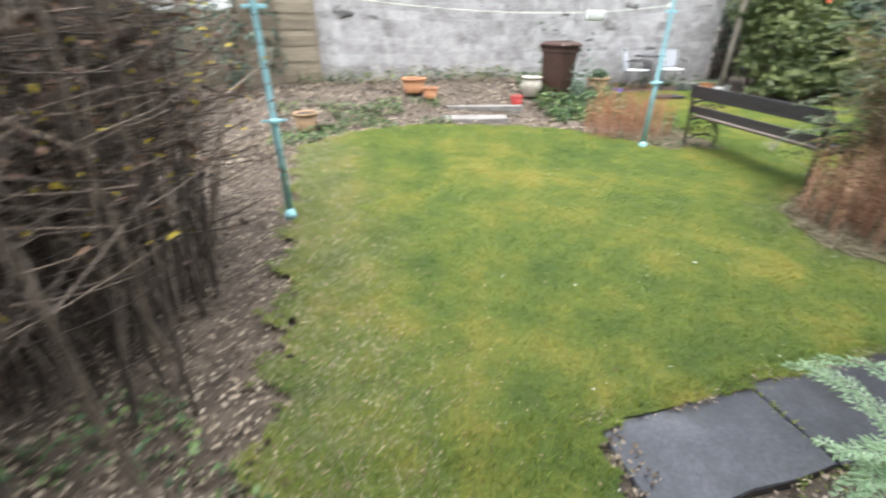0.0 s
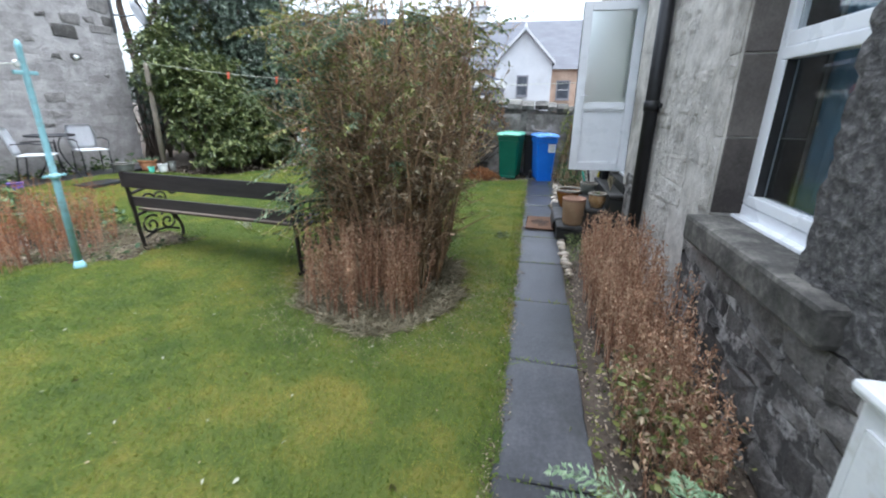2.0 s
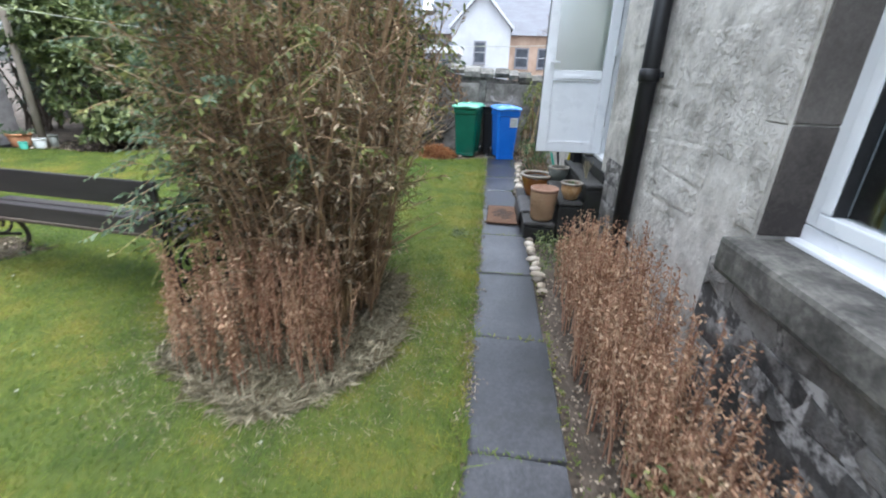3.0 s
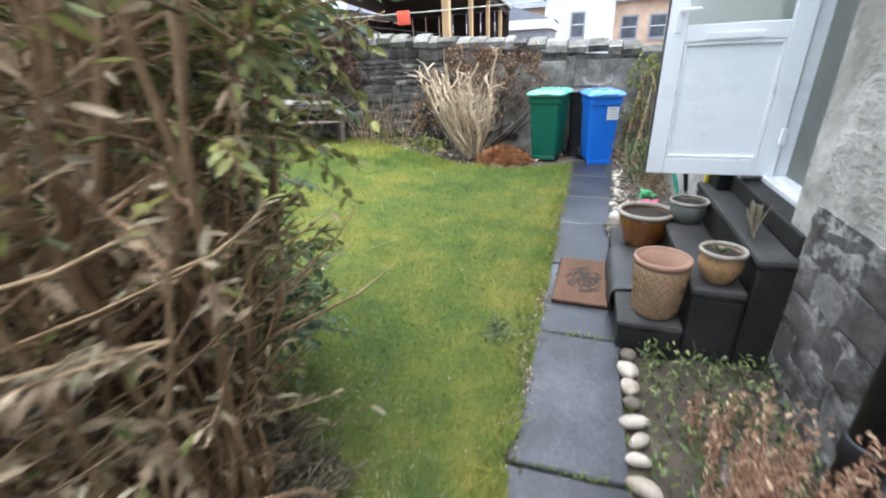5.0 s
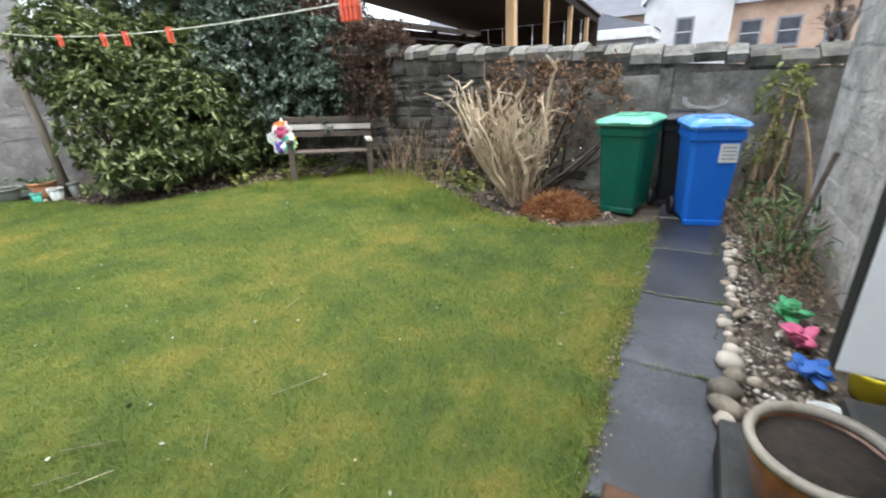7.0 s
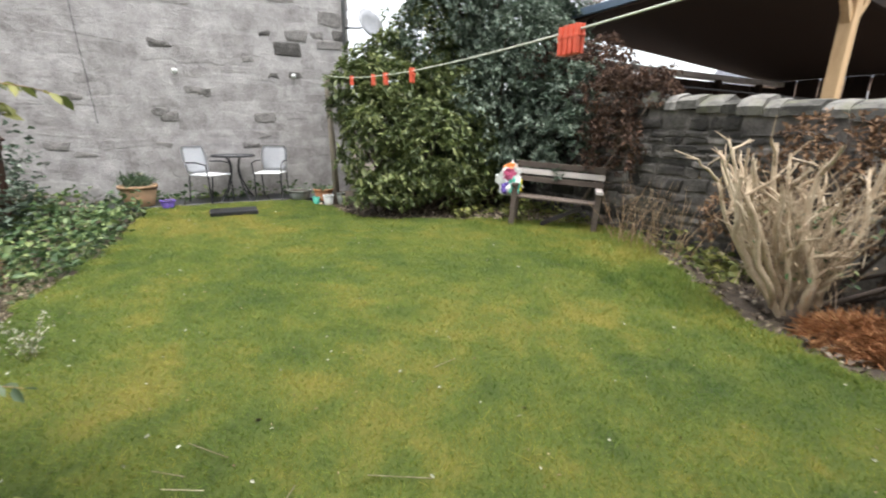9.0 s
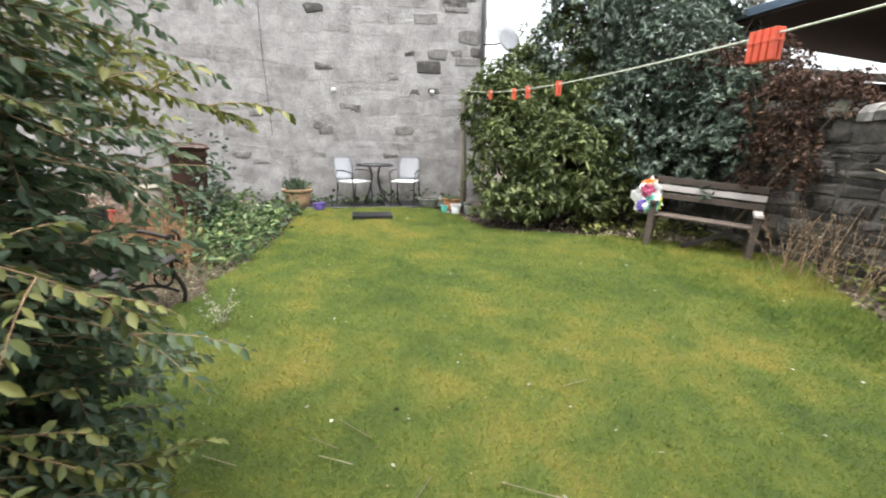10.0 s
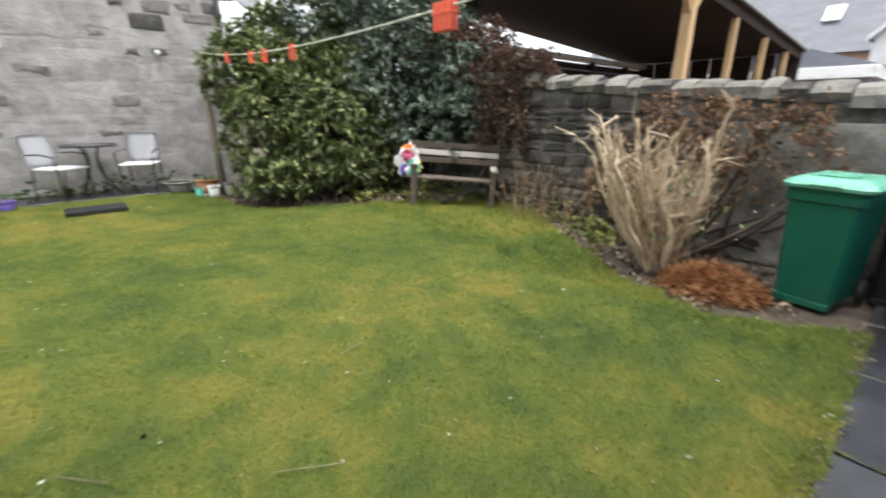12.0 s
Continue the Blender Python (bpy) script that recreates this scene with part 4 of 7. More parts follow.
part("top_rail", one_box((0.106, -0.031, DH - 0.105), (DW - 0.106, 0.031, DH), 0.006), "upvc", door)
bm = one_box((0.108, -0.012, 0.107), (DW - 0.108, 0.012, 0.803))
part("panel", bm, "upvc", door)
for lo, hi in (((0.107, 0.012, 0.107), (0.125, 0.028, 0.803)), ((DW - 0.125, 0.012, 0.107), (DW - 0.107, 0.028, 0.803)), ((0.126, 0.012, 0.107), (DW - 0.126, 0.028, 0.125)), ((0.126, 0.012, 0.785), (DW - 0.126, 0.028, 0.803))):
    part("bead", one_box(lo, hi, 0.006), "upvc", door)
pane = part("pane", one_box((0.107, -0.008, 0.901), (DW - 0.107, 0.008, DH - 0.106)), "frosted", door, "frosted glass pane")
part("letter_plate", one_box((0.23, 0.031, 0.815), (0.53, 0.042, 0.852), 0.004), "upvc", door, "white letter plate")
handle = part("handle", one_box((DW - 0.075, 0.033, 0.86), (DW - 0.04, 0.042, 1.05), 0.004), "upvc", door, "white lever handle")
part("lever", one_box((DW - 0.16, 0.07, 0.97), (DW - 0.045, 0.085, 0.99), 0.006), "upvc", handle)
part("lever_neck", one_box((DW - 0.064, 0.043, 0.972), (DW - 0.05, 0.072, 0.988), 0.003), "upvc", handle)
for z in (0.2, 1.05, 1.85):
    part("hinge", one_box((-0.014, 0.012, z), (0.02, 0.045, z + 0.10), 0.006), "upvc", door)
part("edge_seal", one_box((DW + 0.0005, -0.03, 0.005), (DW + 0.005, 0.03, DH - 0.005)), "black_seal", door, "dark rubber edge seal")

# ---- steps and pots at the back door ----
steps = thing("steps", (0, 0, 0), "three dark worn stone steps up to the back door", "steps")
tagged(steps, kind="structure")
# paler treads over dark risers, whose colour carries the shade
for x0, y0, y1, z in ((6.56, 0.13, 0.455, 0.185), (6.58, -0.12, 0.128, 0.415), (6.60, HY - 0.06, -0.122, 0.595)):
    st_ = part("step", one_box((x0 + 0.012, y0, -0.06), (8.012, y1 - 0.010, z - 0.052), 0.018), "step_shade", steps, "riser block with the steps' shade put into its dark colour")
    part("tread", one_box((x0, y0, z - 0.05), (8.02, y1, z), 0.022), "step_stone", st_)
part("plinth", one_box((6.66, -0.43, 0.597), (7.90, -0.283, 0.706), 0.012), "step_shade", steps, "worn doorstep in the same shade-darkened colour")
# rubber mat draped over the lowest step
prof = [(0.145, 0.193), (0.24, 0.195), (0.34, 0.196), (0.42, 0.196), (0.448, 0.191), (0.464, 0.176), (0.470, 0.14), (0.474, 0.09), (0.478, 0.03)]
rows = []
for i in range(15):
    x = 6.90 + i * 0.048
    rows.append([(x + 0.006 * math.sin(j), yy + 0.004 * math.sin(i * 1.1 + j * 0.4), zz + 0.002 + 0.002 * math.sin(i * 0.9 + j)) for j, (yy, zz) in enumerate(prof)])
V, F, k = [], [], len(prof)
for lift in (0.0, 0.006):
    for row in rows:
        for j, (x, yy, zz) in enumerate(row):
            up = 1.0 if j < 4 else (0.6 if j < 6 else 0.1)
            V.append((x, yy + lift * (1.05 - up), zz + lift * up))
n_ = len(rows) * k
for i in range(len(rows) - 1):
    for j in range(k - 1):
        a = i * k + j
        F += [(a, a + 1, a + k + 1, a + k), (n_ + a, n_ + a + k, n_ + a + k + 1, n_ + a + 1)]
    for a in (i * k, i * k + k - 1):
        F.append((a, a + k, n_ + a + k, n_ + a))
for i in (0, len(rows) - 1):
    for j in range(k - 1):
        a = i * k + j
        F.append((a, a + 1, n_ + a + 1, n_ + a))
tread = raw_mesh("tread_mat", V, F, "rubber")
bm = bmesh.new()
bm.from_mesh(tread.data)
bmesh.ops.recalc_face_normals(bm, faces=bm.faces[:])
bm.to_mesh(tread.data)
bm.free()
tagged(tread, "dark grey rubber mat draped over the lowest step", "mat")
mat_ob = thing("doormat", (7.30, 0.625, 0.012), "brown coir doormat with a dark printed pattern lying on the path", "doormat", -2)
part("coir_pad", one_box((-0.335, -0.19, 0), (0.335, 0.19, 0.022), 0.008), "coir", mat_ob)
rng = np.random.default_rng(51)
bm = bmesh.new()
for i in range(150):
    a, r = rng.uniform(0, 6.28), rng.uniform() ** 0.6
    x, yy = 0.19 * r * math.cos(a), 0.12 * r * math.sin(a)
    l, w = rng.uniform(0.008, 0.035), rng.uniform(0.003, 0.008)
    box(bm, (-w, -l, 0.0215), (w, l, 0.0225 + rng.uniform(0.0005, 0.002)), 0, Matrix.Translation((x, yy, 0)) @ Matrix.Rotation(rng.choice([0.0, 0.5, -0.6, 1.4]) + rng.normal(0, 0.2), 4, "Z"))
part("print", bm, "coir_dark", mat_ob, "dark worn printed motif")
rows = []
for i in range(420):
    side_ = rng.integers(0, 4)
    s = rng.uniform(-1, 1)
    q = (0.335 * s, 0.19 * (1 if side_ == 0 else -1)) if side_ < 2 else (0.335 * (1 if side_ == 2 else -1), 0.19 * s)
    rows.append((np.array([[q[0], q[1], 0.015], [q[0] * 1.02 + rng.normal(0, 0.006), q[1] * 1.04 + rng.normal(0, 0.006), 0.012]]), 0.0015))
tubes("fringe", rows, "coir", mat_ob, 3)


def soil_top(parent, r, z):
    bm = lathe([(r, z - 0.02), (r, z), (r * 0.5, z + 0.012)], 24)
    for v in bm.verts:
        v.co.z += 0.008 * math.sin(v.co.x * 40) * math.cos(v.co.y * 37)
    return part("soil", bm, "compost", parent, "dark potting soil", True)


pot = thing("basket_pot", (6.715, 0.26, 0.187), "tall empty terracotta pot with a basket-weave pattern on the step", "pot")
bm = lathe([(0.118, 0), (0.128, 0.01), (0.158, 0.30), (0.150, 0.302), (0.146, 0.29), (0.112, 0.02)], 40)
part("body", bm, "basket_clay", pot, smooth=True)
part("rim", lathe([(0.150, 0.300), (0.163, 0.303), (0.168, 0.319), (0.164, 0.333), (0.153, 0.335), (0.147, 0.32)], 40, loop=True), "pink_clay", pot, "smooth pinkish rim", True)
part("lining", lathe([(0.112, 0.02), (0.1445, 0.32), (0.147, 0.32), (0.115, 0.02)], 40, loop=True), "pink_clay", pot, "", True)
bm = bmesh.new()
for r_ in range(11):
    z = 0.03 + r_ * 0.0245
    rr = 0.129 + (z - 0.01) * 0.1035
    for i in range(22):
        a = 2 * math.pi * (i + 0.5 * (r_ % 2)) / 22
        m = Matrix.Rotation(a, 4, "Z") @ Matrix.Translation((rr, 0, z)) @ Matrix.Rotation(0.7 if r_ % 2 else -0.7, 4, "X")
        box(bm, (-0.004, -0.0165, -0.0062), (0.0055, 0.0165, 0.0062), 0.002, m)
part("weave", bm, "basket_clay", pot, "raised basket weave")

pot.scale = (0.86, 0.86, 1.0)
pot = thing("tan_pot", (6.715, -0.005, 0.417), "squat tan glazed pot with dark soil and a seedling", "pot")
part("body", lathe([(0.09, 0), (0.10, 0.005), (0.145, 0.09), (0.15, 0.13), (0.138, 0.175), (0.146, 0.185), (0.138, 0.186), (0.128, 0.15), (0.09, 0.03)], 36), "tan_glaze", pot, smooth=True)
part("rim", lathe([(0.136, 0.176), (0.158, 0.18), (0.162, 0.192), (0.156, 0.203), (0.138, 0.203), (0.132, 0.19)], 36, loop=True), "rim_glaze", pot, "pale rim", True)
soil_top(pot, 0.134, 0.17)
rng = np.random.default_rng(52)
P = rng.normal(0, 0.02, (14, 3)) * np.array([1, 1, 0]) + np.array([0.02, 0.02, 0.175])
leaves("seedling", P, unit(np.column_stack([rng.normal(size=(14, 2)), rng.uniform(0.3, 1, 14)])), 0.05, 0.02, "ivy", rng, pot)
pot.scale = (0.68, 0.68, 0.86)
pot = thing("amber_pot", (7.66, 0.245, 0.187), "large amber glazed pot with a pale rim and bare soil", "pot")
part("body", lathe([(0.115, 0), (0.125, 0.006), (0.16, 0.10), (0.188, 0.22), (0.192, 0.27), (0.182, 0.272), (0.17, 0.2), (0.12, 0.03)], 40), "amber_glaze", pot, smooth=True)
part("rim", lathe([(0.180, 0.265), (0.204, 0.268), (0.210, 0.283), (0.204, 0.298), (0.182, 0.298), (0.174, 0.28)], 40, loop=True), "rim_glaze", pot, "pale rim", True)
soil_top(pot, 0.177, 0.255)
pot.scale = (0.93, 0.93, 0.93)
pot = thing("grey_pot", (7.60, -0.005, 0.417), "squat grey-green glazed pot with bare soil", "pot")
part("body", lathe([(0.085, 0), (0.095, 0.006), (0.135, 0.08), (0.145, 0.14), (0.138, 0.175), (0.13, 0.17), (0.09, 0.03)], 36), "grey_glaze", pot, smooth=True)
part("rim", lathe([(0.135, 0.168), (0.155, 0.172), (0.158, 0.183), (0.152, 0.195), (0.136, 0.195), (0.13, 0.18)], 36, loop=True), "rim_glaze", pot, "pale worn rim", True)
soil_top(pot, 0.132, 0.165)
pot.scale = (0.8, 0.8, 0.8)
# brush of straw by the tan pot, tools under the door, black box added as shadow
rng = np.random.default_rng(53)
st = [(np.array([[6.90 + rng.normal(0, 0.012), -0.175, 0.60], [6.93 + rng.normal(0, 0.03), -0.17 + rng.normal(0, 0.02), 0.74 + rng.uniform(-0.03, 0.04)]]), 0.003) for _ in range(60)]
brush = tubes("straw_brush", st, "dry_grass", sides=3)
tagged(brush, "bundle of pale straw bristles standing on the top step", "brush", kind="stuff")
bx = thing("plastic_crate", (7.93, -0.30, 0.597), "small black box added as a dark shadow on the top step", "box", 4)
part("body", one_box((-0.13, -0.11, 0), (0.13, 0.11, 0.12), 0.012), "black_plastic", bx)
part("lid", one_box((-0.138, -0.118, 0.121), (0.138, 0.118, 0.14), 0.006), "black_plastic", bx)
for (x, y), key, ln, lean in (((7.93, -0.02), "toy_teal", 0.28, 0.5), ((7.99, -0.07), "black_plastic", 0.32, 0.25), ((8.0, -0.15), "toy_yellow", 0.26, -0.2)):
    tool = thing("hand_tool", (x, y, 0.417), {"toy_teal": "teal plastic handled trowel leaning on the step", "black_plastic": "black hand tool leaning on the step", "toy_yellow": "yellow handled hand tool leaning on the step"}[key], "garden tool")
    d = np.array([0.35 * lean, lean * 0.6, 1.0])
    d = d / np.linalg.norm(d)
    tubes("handle", [(np.outer(np.linspace(0.1, ln, 5), d), [0.012, 0.016, 0.016, 0.015, 0.008])], key, tool, 10)
    tubes("blade", [(np.outer(np.linspace(0.0, 0.11, 4), d), [0.004, 0.022, 0.022, 0.006])], "grey_metal", tool, 8)

# ---- bed beside the steps: edging stones, shells, ornaments ----
rng = np.random.default_rng(54)
edging = thing("stone_edging", (0, 0, 0), "row of rounded beach stones edging the flower bed", "edging")
tagged(edging, kind="structure")


def pebble(x, y, z, s, parent, mat="pebble"):
    bm = bmesh.new()
    bmesh.ops.create_icosphere(bm, subdivisions=2, radius=1.0)
    ph = rng.uniform(0, 6, 3)
    for v in bm.verts:
        k = 1 + 0.12 * math.sin(3 * v.co.x + ph[0]) + 0.1 * math.sin(4 * v.co.y + ph[1])
        v.co = Vector((v.co.x * s[0] * k, v.co.y * s[1] * k, v.co.z * s[2]))
    bmesh.ops.transform(bm, matrix=pose(x, y, z + s[2] * 0.7, 0, 0, rng.uniform(0, 180)), verts=bm.verts)
    return part("stone", bm, mat, parent, smooth=True)


x = 8.08
while x < 10.6:
    big = x < 8.7
    s = rng.uniform(0.055, 0.085) if big else rng.uniform(0.028, 0.055)
    pebble(x, 0.40 - 0.035 * (x - 8) + rng.normal(0, 0.02) - 0.02, 0.0, (s, s * 0.8, s * 0.62), edging)
    if rng.uniform() < 0.5:
        pebble(x, 0.30 - 0.035 * (x - 8) + rng.normal(0, 0.03), 0.0, (s * 0.6, s * 0.55, s * 0.4), edging)
    x += s * 1.75
x = 5.4
while x < 6.55:
    s = rng.uniform(0.035, 0.06)
    pebble(x, 0.385 + rng.normal(0, 0.012), -0.01, (s * 1.2, s * 0.8, s * 0.6), edging)
    x += s * 2.4
V, F = [], []
for _ in range(700):
    a = rng.uniform(8.05, 10.9)
    b = rng.uniform(-0.1, 0.32) if rng.uniform() < 0.6 else rng.uniform(0.18, 0.36)
    s = rng.uniform(0.006, 0.02)
    q = np.array([[1, 0, 0], [0, 1, 0], [-1, 0, 0], [0, -1, 0], [0, 0, 0.7], [0, 0, -0.5]]) * s * rng.uniform(0.7, 1.3, 3)
    k = len(V)
    V += list(q + np.array([a, b, -0.015 + s * 0.4]))
    F += [(k, k + 1, k + 4), (k + 1, k + 2, k + 4), (k + 2, k + 3, k + 4), (k + 3, k, k + 4), (k + 1, k, k + 5), (k + 2, k + 1, k + 5), (k + 3, k + 2, k + 5), (k, k + 3, k + 5)]
tagged(raw_mesh("gravel", V, F, "pebble_small"), "scattered pale gravel and broken shells in the flower bed", "gravel", kind="stuff")

rng = np.random.default_rng(55)
for (x, y, key, kind_) in ((9.35, 0.03, "toy_green", "green"), (9.02, 0.02, "toy_pink", "pink"), (8.72, 0.02, "toy_blue", "blue")):
    f = thing("ornament_flower", (x, y, -0.02), f"bright {kind_} plastic flower ornament lying in the bed", "garden ornament", rng.uniform(0, 90))
    bm = bmesh.new()
    for i in range(11):
        a = i * 2.4 + rng.normal(0, 0.3)
        r = rng.uniform(0.03, 0.085)
        m = Matrix.Translation((r * math.cos(a), r * math.sin(a) * 0.8, rng.uniform(0.05, 0.12))) @ Matrix.Rotation(a, 4, "Z") @ Matrix.Rotation(rng.uniform(-1.0, 0.4), 4, "Y") @ Matrix.Diagonal((rng.uniform(0.04, 0.075), rng.uniform(0.025, 0.045), 0.009, 1))
        bmesh.ops.create_icosphere(bm, subdivisions=2, radius=1.0, matrix=m)
    part("petals", bm, key, f, smooth=True)
    part("stalk", lathe([(0.010, 0.0), (0.012, 0.06), (0.02, 0.085)], 10), "ivy", f, smooth=True)
f = thing("yellow_pot", (8.72, -0.20, -0.01), "small yellow plastic pot with a pale spiky plant", "pot")
part("body", lathe([(0.07, 0), (0.09, 0.12), (0.095, 0.125), (0.095, 0.14), (0.082, 0.14), (0.064, 0.02)], 24), "toy_yellow", f, smooth=True)
soil_top(f, 0.078, 0.12)
st = []
for i in range(16):
    a, r = rng.uniform(0, 6.28), rng.uniform(0.12, 0.26)
    t = np.linspace(0, 1, 6)
    st.append((np.stack([t * r * math.cos(a), t * r * math.sin(a), 0.12 + 0.16 * t - 0.16 * t ** 2 * rng.uniform(0.5, 1.6)], -1), np.linspace(0.009, 0.002, 6)))
tubes("leaf_blades", st, "dry_grass", f, 4)
f = thing("bucket", (8.28, 0.05, -0.01), "small pale patterned plastic bucket in the bed", "bucket")
part("body", lathe([(0.06, 0), (0.082, 0.13), (0.088, 0.132), (0.088, 0.142), (0.076, 0.142), (0.055, 0.02)], 28), "bag_white", f, smooth=True)
part("stripe", lathe([(0.0745, 0.082), (0.0795, 0.112), (0.0800, 0.112), (0.0750, 0.082)], 28, loop=True), "purple_pot", f, "violet stripe")
part("stripe", lathe([(0.066, 0.032), (0.0715, 0.062), (0.0720, 0.062), (0.0665, 0.032)], 28, loop=True), "toy_pink", f, "pink stripe")

# box on the wall and the cabinet by the window
cab = thing("meter_box", (0, 0, 0), "white plastic meter cabinet with a grubby top against the wall", "meter box")
part("body", one_box((1.55, HY + 0.005, 0.05), (2.47, -0.085, 0.865), 0.02), "white_paint", cab)
part("lid", one_box((1.53, HY + 0.003, 0.866), (2.495, -0.062, 0.905), 0.016), "white_paint", cab, "slightly yellowed lid")
part("front_panel", one_box((1.62, -0.0855, 0.12), (2.42, -0.075, 0.80), 0.01), "white_paint", cab)


# ---- wheeled bins ----
def wheelie(name, at, turn, label, body, lid, w=0.515, d=0.60, h=0.96, sticker=False, group=""):
    b = thing(name, at, label, "wheelie bin", turn, group)
    bm = bmesh.new()
    lv = []
    for k, z in ((0.76, 0.055), (0.79, 0.20), (0.90, h - 0.13), (0.97, h - 0.12), (0.98, h - 0.06), (0.95, h - 0.055), (0.98, h)):
        x, y = w / 2 * k, d / 2 * k
        c = 0.035
        ring = [(-x + c, -y), (x - c, -y), (x, -y + c), (x, y - c), (x - c, y), (-x + c, y), (-x, y - c), (-x, -y + c)]
        lv.append([bm.verts.new((p_, q_ + (1 - k) * 0.06, z)) for p_, q_ in ring])
    for A, B in zip(lv, lv[1:]):
        for i in range(8):
            bm.faces.new((A[i], A[(i + 1) % 8], B[(i + 1) % 8], B[i]))
    bm.faces.new(lv[0][::-1])
    bm.faces.new(lv[-1])
    part("body", bm, body, b)
    part("foot", one_box((-w * 0.36, -d * 0.38, 0.0), (w * 0.36, -d * 0.2, 0.056), 0.01), body, b)
    bm = bmesh.new()
    lv = []
    for k, z in ((1.08, h - 0.012), (1.10, h + 0.012), (1.0, h + 0.04), (0.78, h + 0.062), (0.72, h + 0.066)):
        x, y = w / 2 * k, d / 2 * k
        c = 0.05 * k
        ring = [(-x + c, -y), (x - c, -y), (x, -y + c), (x, y - c), (x - c, y), (-x + c, y), (-x, y - c), (-x, -y + c)]
        lv.append([bm.verts.new((p_, q_, z + 0.012 * (q_ / d))) for p_, q_ in ring])
    for A, B in zip(lv, lv[1:]):
        for i in range(8):
            bm.faces.new((A[i], A[(i + 1) % 8], B[(i + 1) % 8], B[i]))
    bm.faces.new(lv[0][::-1])
    bm.faces.new(lv[-1])
    ld = part("lid", bm, lid, b)
    part("lid_handle", one_box((-0.10, -d / 2 * 1.06 - 0.03, h + 0.004), (0.10, -d / 2 * 1.05, h + 0.02), 0.006), lid, ld)
    part("lid_ridge", one_box((-w * 0.22, -d * 0.30, h + 0.062), (w * 0.22, d * 0.28, h + 0.076), 0.008), lid, ld)
    part("grip", one_box((-w * 0.40, d / 2 * 1.0 + 0.03, h - 0.06), (w * 0.40, d / 2 + 0.06, h - 0.03), 0.01), body, b)
    for s in (-1, 1):
        part("hinge_arm", one_box((s * w * 0.36 - 0.02, d / 2 - 0.01, h - 0.07), (s * w * 0.36 + 0.02, d / 2 + 0.055, h + 0.02), 0.006), body, b)
        wm = Matrix.Translation((s * (w / 2 - 0.02), d * 0.36, 0.10)) @ Matrix.Rotation(math.pi / 2, 4, "Y")
        whl = part("wheel", lathe([(0.07, -0.022), (0.095, -0.02), (0.10, 0), (0.095, 0.02), (0.07, 0.022)], 24, m=wm), "black_plastic", b, "black rubber wheel", True)
        part("hub", lathe([(0.03, -0.028), (0.045, -0.024), (0.045, 0.024), (0.03, 0.028)], 16, m=wm), "black_plastic", whl)
    if sticker:
        part("sticker", one_box((w * 0.06, -d / 2 * 0.90 - 0.004, h * 0.66), (w * 0.38, -d / 2 * 0.80, h * 0.84)), "bag_white", b, "white printed sticker")
        for i in range(4):
            part("print_bar", one_box((w * 0.10, -d / 2 * 0.90 - 0.006, h * (0.69 + 0.035 * i)), (w * 0.34, -d / 2 * 0.80, h * (0.705 + 0.035 * i))), "print_grey", b)
    return b


wheelie("green_bin", (11.43, 1.29, gz(11.4, 1.36)), -101, "dark green wheelie bin with a green lid lightened by painted sky sheen", "green_bin", "green_lid_sheen", group="bins")
wheelie("blue_bin", (11.26, 0.55, 0.0), -75, "bright blue wheelie bin with a white sticker on the path", "blue_bin", "blue_lid_sheen", w=0.47, d=0.54, sticker=True, group="bins")
wheelie("black_bin", (11.88, 0.80, 0.0), -88, "black wheelie bin half hidden behind the blue one", "black_plastic", "black_plastic", 0.46, 0.48, 0.96, group="bins")
wheelie("brown_bin", (4.52, 7.97, gz(4.5, 7.95) - 0.01), 20, "dark brown wheelie bin standing in the ivy bed", "brown_bin", "brown_bin")


# ---- cast-iron bench ----
def scroll(cx, cz, r0, turns, start, n=26, sign=1):
    t = np.linspace(0, 1, n)
    a = start + sign * t * turns * 2 * np.pi
    r = r0 * (1 - 0.82 * t)
    return cx + r * np.cos(a), cz + r * np.sin(a)


